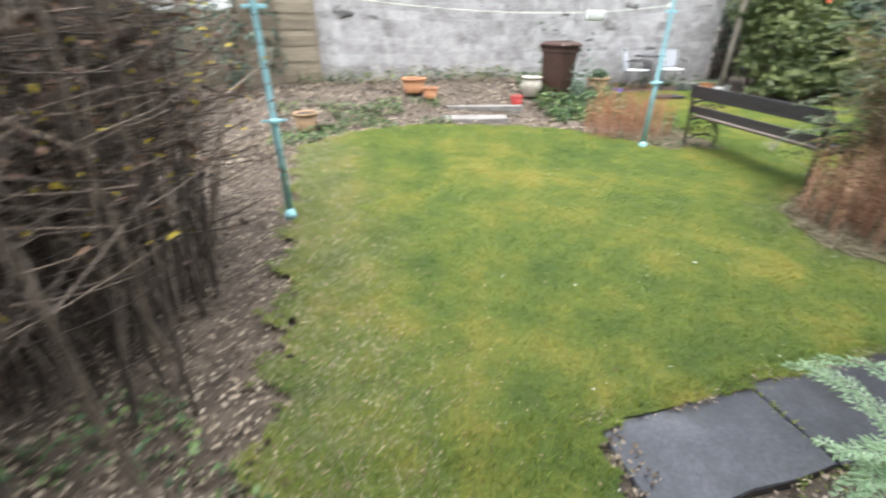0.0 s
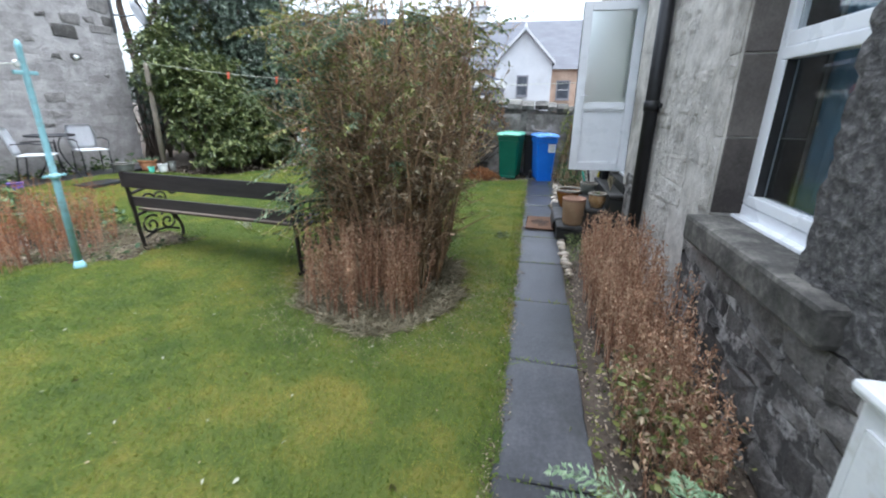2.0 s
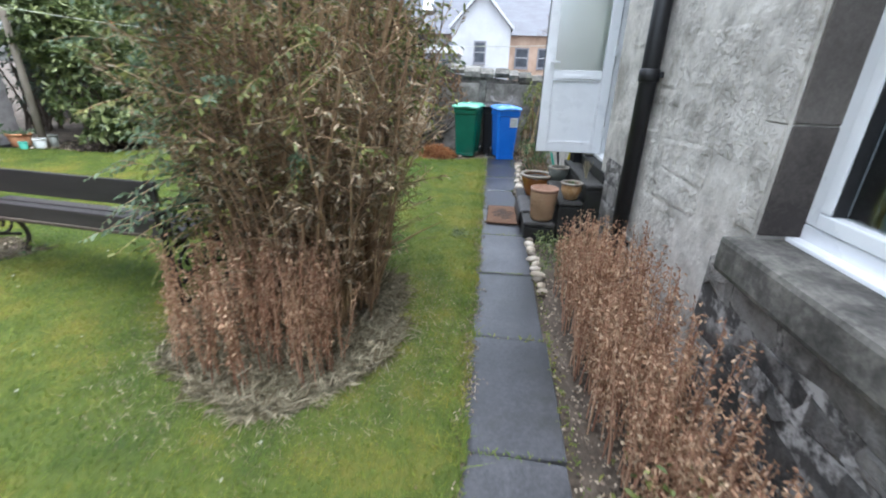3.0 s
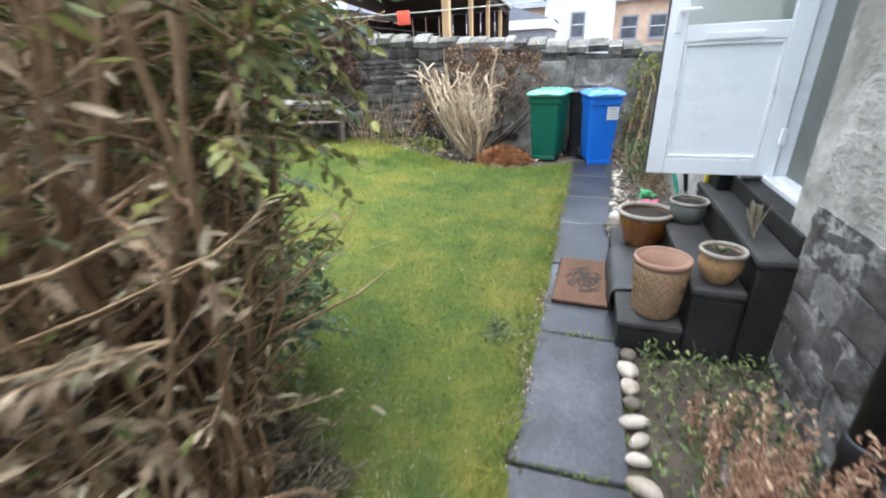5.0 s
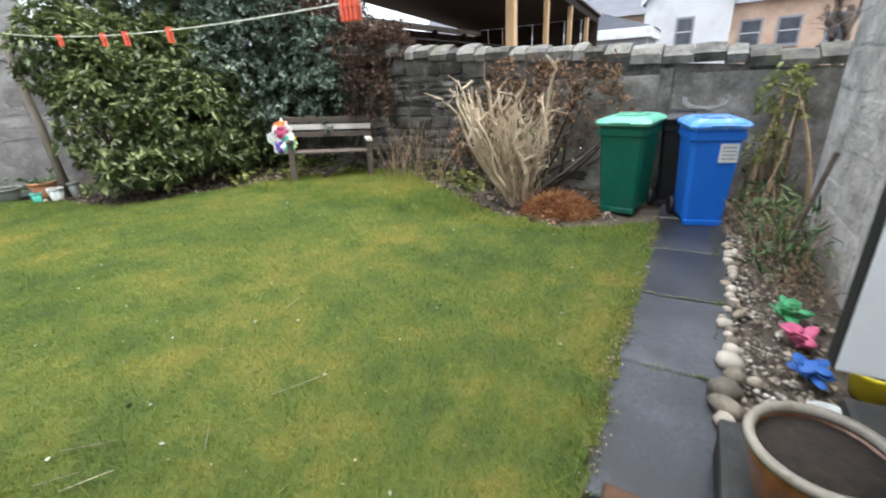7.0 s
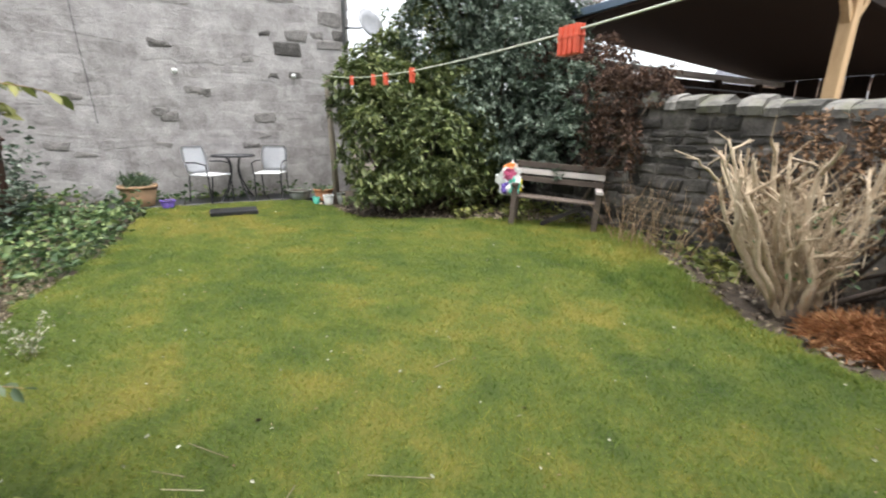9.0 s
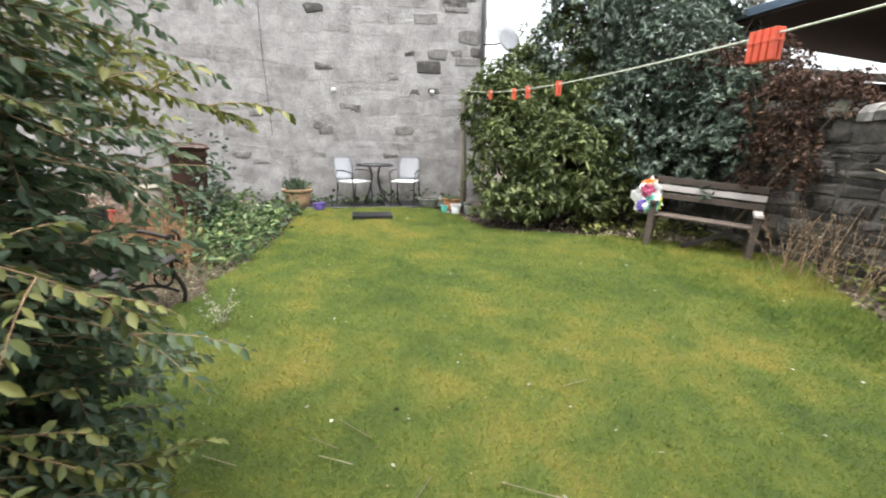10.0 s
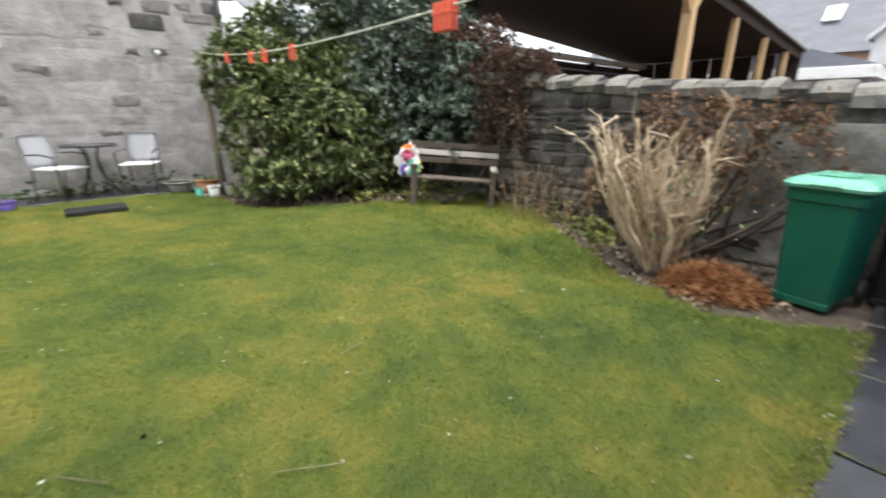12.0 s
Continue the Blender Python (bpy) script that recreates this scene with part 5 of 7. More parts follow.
def iron_bench(at, turn, length):
    b = thing("garden_bench", at, "slatted dark wooden garden bench with scrolled black iron ends", "bench", turn)
    for s in (0, 1):
        y = -length / 2 + 0.05 + s * (length - 0.10)
        pts = []

        def add(xz, r=0.013):
            xz = np.asarray(xz, float)
            pts.append((np.column_stack([xz[:, 0], np.full(len(xz), y), xz[:, 1]]), r))
        t = np.linspace(0, 1, 14)
        add(np.column_stack([0.02 - 0.03 * np.sin(t * 3) - 0.06 * (t > 0.5) * (t - 0.5) * 2, 0.86 * t]), 0.02)
        add(np.column_stack([0.46 + 0.04 * np.sin(t * 5.5), 0.44 * t]), 0.018)
        add(np.column_stack([0.01 + 0.5 * t, 0.40 + 0.035 * np.sin(t * math.pi)]), 0.016)
        add(np.column_stack([0.0 + 0.44 * t, 0.63 + 0.03 * np.sin(t * 4)]), 0.018)
        add(np.column_stack(scroll(0.45, 0.60, 0.07, 1.3, 1.4, sign=-1)), 0.013)
        add(np.column_stack(scroll(0.15, 0.52, 0.085, 1.4, 0.3)), 0.011)
        add(np.column_stack(scroll(0.30, 0.52, 0.08, 1.4, 2.6, sign=-1)), 0.011)
        add(np.column_stack(scroll(0.14, 0.26, 0.11, 1.5, 0.8)), 0.012)
        add(np.column_stack(scroll(0.33, 0.26, 0.11, 1.5, 2.2, sign=-1)), 0.012)
        add(np.column_stack([0.05 + 0.4 * t, 0.14 + 0.05 * np.sin(t * math.pi)]), 0.013)
        add(np.array([[-0.02, 0.008], [0.05, 0.012], [0.08, 0.006]]), 0.02)
        add(np.array([[0.42, 0.006], [0.48, 0.012], [0.52, 0.008]]), 0.02)
        tubes("end_frame", pts, "cast_iron", b, 8)
    for x, z0, z1 in ((-0.045, 0.70, 0.855), (-0.005, 0.50, 0.60)):
        part("back_slat", one_box((x - 0.014, -length / 2, z0), (x + 0.014, length / 2, z1), 0.006), "dark_wood", b)
    for i in range(4):
        x = 0.06 + i * 0.115
        # first slat takes a paler wood, painting in the sky's sheen on the seat
        part("seat_slat", one_box((x, -length / 2, 0.435), (x + 0.095, length / 2, 0.458), 0.006), "dark_wood" if i else "grey_wood", b)
    return b


iron_bench((4.80, 3.83, gz(4.8, 3.8)), -6.5, 2.06)


# ---- wooden bench in the far corner, with a carrier bag ----
def wood_bench(at, turn, length):
    b = thing("wooden_bench", at, "old weathered wooden bench with one pale back slat", "bench", turn)
    for s in (-1, 1):
        x = s * (length / 2 - 0.06)
        part("back_post", one_box((x - 0.035, 0.36, -0.1), (x + 0.035, 0.42, 0.90), 0.008), "grey_wood", b)
        part("leg", one_box((x - 0.04, 0.0, -0.1), (x + 0.04, 0.06, 0.55), 0.008), "grey_wood", b)
        part("arm", one_box((x - 0.05, -0.04, 0.551), (x + 0.05, 0.37, 0.595), 0.01), "pale_wood" if s > 0 else "grey_wood", b)
    for z0, z1, mt in ((0.815, 0.90, "grey_wood"), (0.71, 0.79, "pale_wood"), (0.60, 0.68, "grey_wood")):
        part("back_slat", one_box((-length / 2, 0.335, z0), (length / 2, 0.358, z1), 0.006), mt, b)
    for i in range(4):
        part("seat_slat", one_box((-length / 2 + 0.03, 0.005 + i * 0.083, 0.385), (length / 2 - 0.03, 0.075 + i * 0.083, 0.41), 0.005), "grey_wood", b)
    part("brace", one_box((-0.03, 0.10, -0.30), (0.03, 0.14, 0.32), 0.006, Matrix.Translation((0.1, 0, 0.16)) @ Matrix.Rotation(1.05, 4, "Y")), "dark_wood", b)
    return b


BX, BY = 11.20, 5.50
wooden = wood_bench((BX + 0.04, BY + 0.02, gz(BX, BY) + 0.03), -44, 1.30)
wooden.matrix_world = pose(BX + 0.04, BY + 0.02, gz(BX, BY) + 0.025, 0, 3.2, -46)
bag = thing("carrier_bag", (BX - 0.32, BY + 0.56, gz(BX, BY) + 0.445), "crumpled colourful plastic bag of toys on the bench", "bag", -25)
rng = np.random.default_rng(61)
for name, key, (cx, cy, cz), s in (("bag_body", "bag_white", (0, 0, 0.13), (0.122, 0.080, 0.147)), ("green_item", "toy_teal", (0.03, -0.055, 0.09), (0.07, 0.045, 0.07)), ("pink_item", "toy_pink", (-0.03, -0.05, 0.20), (0.07, 0.04, 0.05)),
                              ("orange_item", "orange_print", (-0.01, -0.02, 0.27), (0.07, 0.05, 0.03)), ("yellow_item", "toy_yellow", (0.10, -0.03, 0.11), (0.03, 0.04, 0.06)), ("violet_item", "purple_pot", (-0.08, -0.055, 0.07), (0.04, 0.04, 0.05))):
    bm = bmesh.new()
    bmesh.ops.create_icosphere(bm, subdivisions=3, radius=1.0)
    for v in bm.verts:
        n_ = noise.noise(v.co * 2.2 + Vector((cx * 30, cy * 9, 1))) + 0.9 * noise.noise(v.co * 5 + Vector((cz * 30, 2, 5)))
        v.co = Vector((cx + v.co.x * s[0] * (1 + 0.65 * n_), cy + v.co.y * s[1] * (1 + 0.6 * n_), max(0.003, cz + v.co.z * s[2] * (1 + 0.6 * n_))))
    part(name, bm, key, bag)


bag.scale = (1.25, 1.15, 1.6)


# ---- washing poles and lines ----
def wash_pole(x, y, lean=(0, 0), h=1.95):
    p_ = thing("washing_pole", (x, y, gz(x, y) - 0.02), "pale blue painted iron washing-line pole with a crosspiece", "pole", group="washing poles")
    m = Matrix.Identity(4)
    m[0][2], m[1][2] = lean
    part("pole", lathe([(0.03, 0), (0.028, 0.9), (0.025, 0.92), (0.022, h - 0.05), (0.026, h - 0.03), (0.02, h), (0.006, h + 0.02)], 16, m=m), "pole_blue", p_, smooth=True)
    part("base_collar", lathe([(0.055, 0), (0.05, 0.05), (0.033, 0.10)], 16, m=m), "pole_blue", p_, smooth=True)
    part("collar", lathe([(0.028, 0.86), (0.042, 0.87), (0.042, 0.90), (0.028, 0.91)], 16, m=m), "pole_blue", p_, smooth=True)
    part("cleat", one_box((-0.10, -0.008, 0.88), (0.10, 0.008, 0.90), 0.004, m), "pole_blue", p_)
    part("crosspiece", one_box((-0.09, -0.01, h - 0.24), (0.09, 0.01, h - 0.21), 0.005, m), "pole_blue", p_)
    part("pulley", lathe([(0.02, -0.01), (0.028, 0), (0.02, 0.01)], 14, m=m @ Matrix.Translation((-0.05, 0, h - 0.16)) @ Matrix.Rotation(math.pi / 2, 4, "X")), "bag_white", p_)
    return p_


POLE_B, POLE_A = (4.30, 4.90), (-0.47, 3.64)
wash_pole(*POLE_B)
wash_pole(*POLE_A)
wp = thing("line_post", (8.80, 8.15, gz(8.8, 8.15) - 0.05), "grey weathered wooden washing-line post with an iron hook", "post")
part("post", lathe([(0.055, 0), (0.05, 1.0), (0.042, 2.02), (0.03, 2.05)], 12, m=Matrix(((1, 0, -0.05, 0), (0, 1, -0.06, 0), (0, 0, 1, 0), (0, 0, 0, 1)))), "post_wood", wp, smooth=True)
hk = np.column_stack(scroll(0.0, 0.0, 0.05, 0.7, 0))
tubes("hook", [(np.column_stack([hk[:, 0] - 0.10, np.full(len(hk), -0.13), 2.03 + hk[:, 1]]), 0.007)], "dark_metal", wp, 8)


def line_between(a, b, sag, n=24):
    t = np.linspace(0, 1, n)[:, None]
    q = np.asarray(a) * (1 - t) + np.asarray(b) * t
    q[:, 2] -= sag * 4 * (t[:, 0] * (1 - t[:, 0]))
    return q


q = line_between((POLE_B[0] - 0.06, POLE_B[1], gz(*POLE_B) + 1.77), (POLE_A[0], POLE_A[1], gz(*POLE_A) + 1.85), 0.13)
rope = tubes("washing_line", [(q, 0.004)], "rope", sides=6)
tagged(rope, "pale plastic washing line between the blue poles", "washing line")
c = q[6]
pb_ = thing("peg_bag", (c[0], c[1], c[2] - 0.085), "white cloth peg bag hanging on the washing line", "peg bag", 15)
bm = one_box((-0.13, -0.025, 0), (0.13, 0.025, 0.10), 0.022)
for v in bm.verts:
    v.co.y *= 1 + 0.5 * math.sin(v.co.x * 21)
part("cloth", bm, "bag_white", pb_, smooth=True)
part("hem", one_box((-0.135, -0.012, 0.092), (0.135, 0.012, 0.104), 0.004), "bag_white", pb_)

LA, LB = (8.69, 8.03, gz(8.8, 8.1) + 2.02), (8.02, HY + 0.01, 1.93)
q2 = line_between(LA, LB, 0.19, 60)
rope = tubes("washing_line", [(q2, 0.004)], "rope", sides=6)
tagged(rope, "pale plastic washing line from the wooden post to the house", "washing line")


def on_line(y):
    i = int(np.argmin(np.abs(q2[:, 1] - y)))
    return q2[i]


for i, (y, n_) in enumerate(((6.2, 1), (5.15, 1), (4.72, 1), (4.04, 1), (2.23, 4))):
    for k_ in range(n_):
        at = on_line(y) + np.array([0.0, -0.028 * k_, 0])
        pg = thing("clothes_peg", (at[0], at[1] + (0.0 if n_ == 1 else 0.06), at[2] - 0.085), "orange-red plastic clothes peg clipped on the line", "clothes peg", group="pegs on the line")
        for s in (-1, 1):
            part("jaw", one_box((-0.008 + s * 0.011, -0.011, 0), (0.008 + s * 0.011, 0.011, 0.105), 0.003), "peg_red", pg)
        part("spring", one_box((-0.021, -0.0125, 0.058), (0.021, 0.0125, 0.07), 0.003), "peg_red", pg)

# ---- patio set by the gable ----
PZ = gz(7.2, 8.9) + 0.005
patio = thing("patio", (0, 0, 0), "strip of dull grey flagstones below the gable wall", "patio")
tagged(patio, kind="structure")
rng = np.random.default_rng(71)
for i in range(6):
    a = 5.3 + i * 0.62
    slab_mesh([(a, 8.52), (a + 0.60, 8.52), (a + 0.60, 9.27), (a, 9.27)], PZ - 0.08, PZ + rng.uniform(-0.004, 0.004), rng, "flagstone", "slab", patio)


def patio_chair(at, turn):
    c_ = thing("patio_chair", at, "grey metal patio chair with a pale woven seat and back", "chair", turn, "chairs at the patio table")
    for sx in (-1, 1):
        tubes("leg", [(np.array([[sx * 0.21, -0.22, 0], [sx * 0.21, -0.20, 0.42]]), 0.011)], "dark_metal", c_, 8)
        tubes("leg", [(np.array([[sx * 0.21, 0.26, 0], [sx * 0.21, 0.20, 0.42]]), 0.011)], "dark_metal", c_, 8)
        tubes("arm", [(np.array([[sx * 0.22, -0.2, 0.42], [sx * 0.235, -0.21, 0.60], [sx * 0.235, 0.0, 0.63], [sx * 0.22, 0.23, 0.62]]), 0.011)], "dark_metal", c_, 8)
    part("seat", one_box((-0.21, -0.22, 0.425), (0.21, 0.20, 0.445), 0.008), "chair_weave", c_)
    bm = bmesh.new()
    rows = []
    for j in range(9):
        z = 0.45 + j * 0.052
        w = 0.19 + 0.03 * math.sin(j / 8 * math.pi) if j < 8 else 0.17
        rows.append([bm.verts.new((w * u, 0.215 + 0.10 * j / 8 + 0.03 * u * u, z)) for u in np.linspace(-1, 1, 9)])
    for a, b in zip(rows, rows[1:]):
        for j in range(8):
            bm.faces.new((a[j], a[j + 1], b[j + 1], b[j]))
    bmesh.ops.solidify(bm, geom=bm.faces[:], thickness=0.012)
    part("backrest", bm, "chair_weave", c_, smooth=True)
    return c_


ch = patio_chair((6.93, 8.72, PZ), 40)
copy_thing(ch, pose(7.84, 8.74, PZ, 0, 0, -22))
tb = thing("patio_table", (7.30, 8.86, PZ), "small round dark metal bistro table with a glass top", "table")
part("top_ring", lathe([(0.325, 0.70), (0.335, 0.705), (0.335, 0.725), (0.325, 0.73), (0.305, 0.728), (0.305, 0.702)], 40, loop=True), "dark_metal", tb, smooth=True)
part("glass_top", lathe([(0.304, 0.712), (0.304, 0.72)], 40), "far_window", tb, "dark glass top")
for i in range(4):
    a = i * math.pi / 2 + 0.6
    t = np.linspace(0, 1, 9)
    r_ = 0.05 + 0.26 * (1 - t) ** 2.2 + 0.10 * t ** 6
    tubes("leg", [(np.stack([r_ * math.cos(a), r_ * math.sin(a), 0.70 * t], -1), 0.012)], "dark_metal", tb, 8)
hatch = finish("cover_slab", one_box((6.86, 7.72, gz(7.2, 7.9) - 0.02), (7.50, 8.10, gz(7.2, 7.9) + 0.055), 0.015), "slab")
tagged(hatch, "dark stone cover slab lying proud of the lawn", "slab")


def planter(at, r, h, key, label, rim=None):
    p_ = thing("planter", at, label, "plant pot")
    part("body", lathe([(r * 0.72, 0), (r * 0.74, 0.01), (r * 0.97, h * 0.86), (r * 0.9, h * 0.86), (r * 0.68, 0.03)], 28), key, p_, smooth=True)
    part("rim", lathe([(r * 0.92, h * 0.84), (r * 1.03, h * 0.85), (r * 1.04, h), (r * 0.93, h), (r * 0.88, h * 0.9)], 28, loop=True), rim or key, p_, smooth=True)
    soil_top(p_, r * 0.92, h * 0.9)
    return p_


pl = planter((5.95, 8.72, gz(5.95, 8.72)), 0.25, 0.32, "basket_clay", "wide brown clay planter with tufts of green by the gable")
rng = np.random.default_rng(72)
n = 160
P = np.column_stack([rng.normal(0, 0.09, n), rng.normal(0, 0.09, n), np.full(n, 0.29)])
leaves("tuft", P, unit(np.column_stack([rng.normal(0, 0.5, n), rng.normal(0, 0.5, n), np.ones(n)])), rng.uniform(0.12, 0.28, n), 0.016, "privet_cool", rng, pl)
leaves("white_flower", np.array([[0.02 + 0.02 * i, 0.0, 0.46] for i in range(4)]), unit(np.array([[1, 0.2, 1], [-1, 0.4, 1], [0.2, -1, 1.2], [-0.4, 1, 0.8]])), 0.07, 0.05, "daisy", rng, pl)
planter((6.32, 8.45, gz(6.3, 8.45)), 0.10, 0.12, "purple_pot", "small violet plastic plant pot on the patio edge")
pl = planter((8.62, 8.35, gz(8.6, 8.35)), 0.16, 0.2, "terracotta", "low terracotta bowl with plants beside the bush")
P = np.column_stack([rng.normal(0, 0.07, 60), rng.normal(0, 0.07, 60), np.full(60, 0.17)])
leaves("tuft", P, unit(rng.normal(size=(60, 3)) * np.array([1, 1, 0.4]) + np.array([0, 0, 0.7])), 0.12, 0.03, "privet_cool", rng, pl)
planter((8.25, 8.55, gz(8.2, 8.55)), 0.2, 0.16, "grey_glaze", "low grey bowl planter below the gable wall")
for (x, y, key, r_, h_) in ((8.62, 8.02, "bag_white", 0.09, 0.16), (8.82, 7.98, "grey_glaze", 0.07, 0.2), (8.44, 8.12, "toy_teal", 0.06, 0.12)):
    planter((x, y, gz(x, y)), r_, h_, key, {"bag_white": "small white plastic tub beside the bush", "grey_glaze": "small grey pot beside the bush", "toy_teal": "small teal plastic cup beside the bush"}[key])

# pots on the bank below the gable
planter((-0.36, 7.02, gz(-0.36, 7.02) - 0.01), 0.19, 0.28, "basket_clay", "weathered brown tub on the soil below the board fence")
planter((1.66, 8.3, gz(1.66, 8.3) - 0.01), 0.23, 0.26, "terracotta", "wide brown terracotta bowl on the soil bank")
planter((1.92, 8.02, gz(1.92, 8.02) - 0.01), 0.14, 0.20, "terracotta", "small orange terracotta pot on the soil bank")
planter((3.52, 7.62, gz(3.52, 7.62) - 0.01), 0.12, 0.17, "red_pot", "small red plastic pot on the soil bank")
ur = thing("stone_urn", (3.95, 7.95, gz(3.95, 7.95) - 0.01), "cream stone urn with a wide lip beside the brown bin", "urn")
part("body", lathe([(0.13, 0), (0.14, 0.02), (0.20, 0.14), (0.205, 0.24), (0.17, 0.33), (0.16, 0.335), (0.15, 0.3)], 30), "cream_stone", ur, smooth=True)
part("lip", lathe([(0.155, 0.325), (0.20, 0.335), (0.205, 0.365), (0.17, 0.37), (0.15, 0.34)], 30, loop=True), "cream_stone", ur, smooth=True)
edge_ob = thing("stone_step", (0, 0, 0), "pale flat stone step at the edge of the bank", "step")
rng = np.random.default_rng(73)
slab_mesh([(1.95, 7.05), (3.05, 6.82), (3.12, 7.18), (2.0, 7.42)], 0.02, gz(2.5, 7.1) + 0.035, rng, "flagstone", "flag", edge_ob, 0.02)
slab_mesh([(2.1, 7.62), (3.5, 7.32), (3.55, 7.48), (2.15, 7.78)], 0.02, gz(2.7, 7.5) + 0.055, rng, "flagstone", "flag", edge_ob, 0.02)

# woven lap fence in the north-west corner
fence = thing("fence_panel", (-0.72, 9.12, gz(-0.7, 9.1) - 0.05), "pale weathered overlapping board fence panel", "fence", 4)
rng = np.random.default_rng(74)
for i in range(12):
    z = 0.02 + i * 0.138
    part("board", one_box((-0.66, -0.012, 0), (0.66, 0.0, 0.165), 0.002, Matrix.Translation((0, -0.012 * (i % 2), z)) @ Matrix.Rotation(rng.uniform(-0.012, 0.012), 4, "Y")), "fence_wood", fence)
for x in (-0.68, -0.02, 0.68):
    part("batten", one_box((x - 0.022, -0.05, 0), (x + 0.022, -0.027, 1.72), 0.004), "fence_wood", fence)
tagged(finish("fence_west", one_box((-4.4, -6, -0.2), (-4.3, 12, 1.8)), "dark_boards"), "plain dark board fence closing the garden", "fence", kind="structure")
tagged(finish("fence_north_west", one_box((-4.3, 9.5, -0.2), (-1.4, 9.6, 1.9)), "fence_wood"), "plain board fence closing the garden", "fence", kind="structure")

# ---- plants ----
def stem(rng, base, height, spread, bend=0.25, n=7, out=None):
    """A wavering rising stem from base; out: unit vector in plan that it leans to."""
    a = rng.uniform(0, 2 * np.pi) if out is None else math.atan2(out[1], out[0]) + rng.normal(0, 0.5)
    t = np.linspace(0, 1, n)
    r = spread * t ** 1.4
    w = np.cumsum(rng.normal(0, bend * height / n * 0.35, (n, 2)), axis=0)
    w -= w[0]
    return np.column_stack([base[0] + r * math.cos(a) + w[:, 0], base[1] + r * math.sin(a) + w[:, 1], base[2] + height * t])


def side_twigs(rng, P, count, length, up=0.5, start=0.35):
    out = []
    for _ in range(count):
        i = rng.uniform(start, 0.97) * (len(P) - 1)
        k = int(i)
        p0 = P[k] + (P[min(k + 1, len(P) - 1)] - P[k]) * (i - k)
        d = unit(np.append(rng.normal(size=2), rng.uniform(up - 0.4, up + 0.5)))
        l = rng.uniform(0.4, 1.0) * length
        t = np.linspace(0, 1, 4)[:, None]
        out.append(p0 + d * l * t + np.array([0, 0, 0.12 * l]) * t ** 2 + rng.normal(0, 0.012, (4, 3)) * t)
    return out


# the big multi-stemmed shrub beside the path
rng = np.random.default_rng(101)
SX, SY = 4.92, 2.0
shrub = thing("shrub", (SX, SY, gz(SX, SY)), "tall half-bare shrub with many thin brown stems and sparse green leaves", "shrub")
paths, P, D = [], [], []
for i in range(150):
    a, r = rng.uniform(0, 2 * np.pi), 0.44 * math.sqrt(rng.uniform())
    b = np.array([r * math.cos(a), r * math.sin(a), -0.05])
    h = rng.uniform(1.3, 2.6) * (1.0 if r < 0.3 else 0.9)
    s = stem(rng, b, h, rng.uniform(0.05, 0.55), 0.3, 9, (math.cos(a), math.sin(a)))
    r0 = rng.uniform(0.006, 0.017)
    paths = [(s, np.linspace(r0, r0 * 0.3, 9))]
    for tw in side_twigs(rng, s, 17, 0.38, 0.5, 0.2):
        paths.append((tw, np.linspace(0.0038, 0.0013, 4)))
        k = rng.integers(5, 15)
        for _ in range(k):
            u = rng.uniform(0.2, 1.0) * 3
            j = min(int(u), 2)
            q = tw[j] + (tw[j + 1] - tw[j]) * (u - j)
            if q[2] < 0.7 and rng.uniform() < 0.7:
                continue
            P.append(q)
            D.append(rng.normal(size=3) * 0.5 + np.array([0, 0, -0.45]) + unit(tw[-1] - tw[0]) * 0.9)
    tubes("stem", paths, "twig", shrub, 5)
P, D = np.array(P), unit(np.array(D))
pick = rng.uniform(size=len(P))
high = np.clip((P[:, 2] - 0.7) / 1.3, 0, 1) + 0.3 * (P[:, 0] > 0.1)
L = rng.uniform(0.026, 0.060, len(P))
for sel, mt in ((pick > 0.25 + 0.5 * high, "dead_leaf"), ((pick <= 0.25 + 0.5 * high) & (pick > 0.42 * high), "dry_grass"), (pick <= 0.42 * high, "privet")):
    leaves("foliage", P[sel], D[sel], L[sel], L[sel] * 0.27, mt, rng, shrub)
# stouter gnarled stems on the path side, forked and bare low down
for i in range(20):
    a = rng.uniform(-1.7, 0.3)
    b = np.array([0.40 * math.cos(a), 0.36 * math.sin(a), -0.05])
    s = stem(rng, b, rng.uniform(1.5, 2.3), rng.uniform(0.1, 0.38), 0.55, 10, (math.cos(a), math.sin(a)))
    r0 = rng.uniform(0.012, 0.021)
    paths = [(s, np.linspace(r0, r0 * 0.4, 10))]
    for tw in side_twigs(rng, s, 5, 0.5, 0.7, 0.25):
        paths.append((tw, np.linspace(r0 * 0.5, 0.002, 4)))
    tubes("stem", paths, "twig", shrub, 6)
# leafy arching sprays: a main shoot, side shoots, leaves set alternately along both
SPRAYS = {"privet": ([], [], []), "privet_cool": ([], [], [])}
paths = []


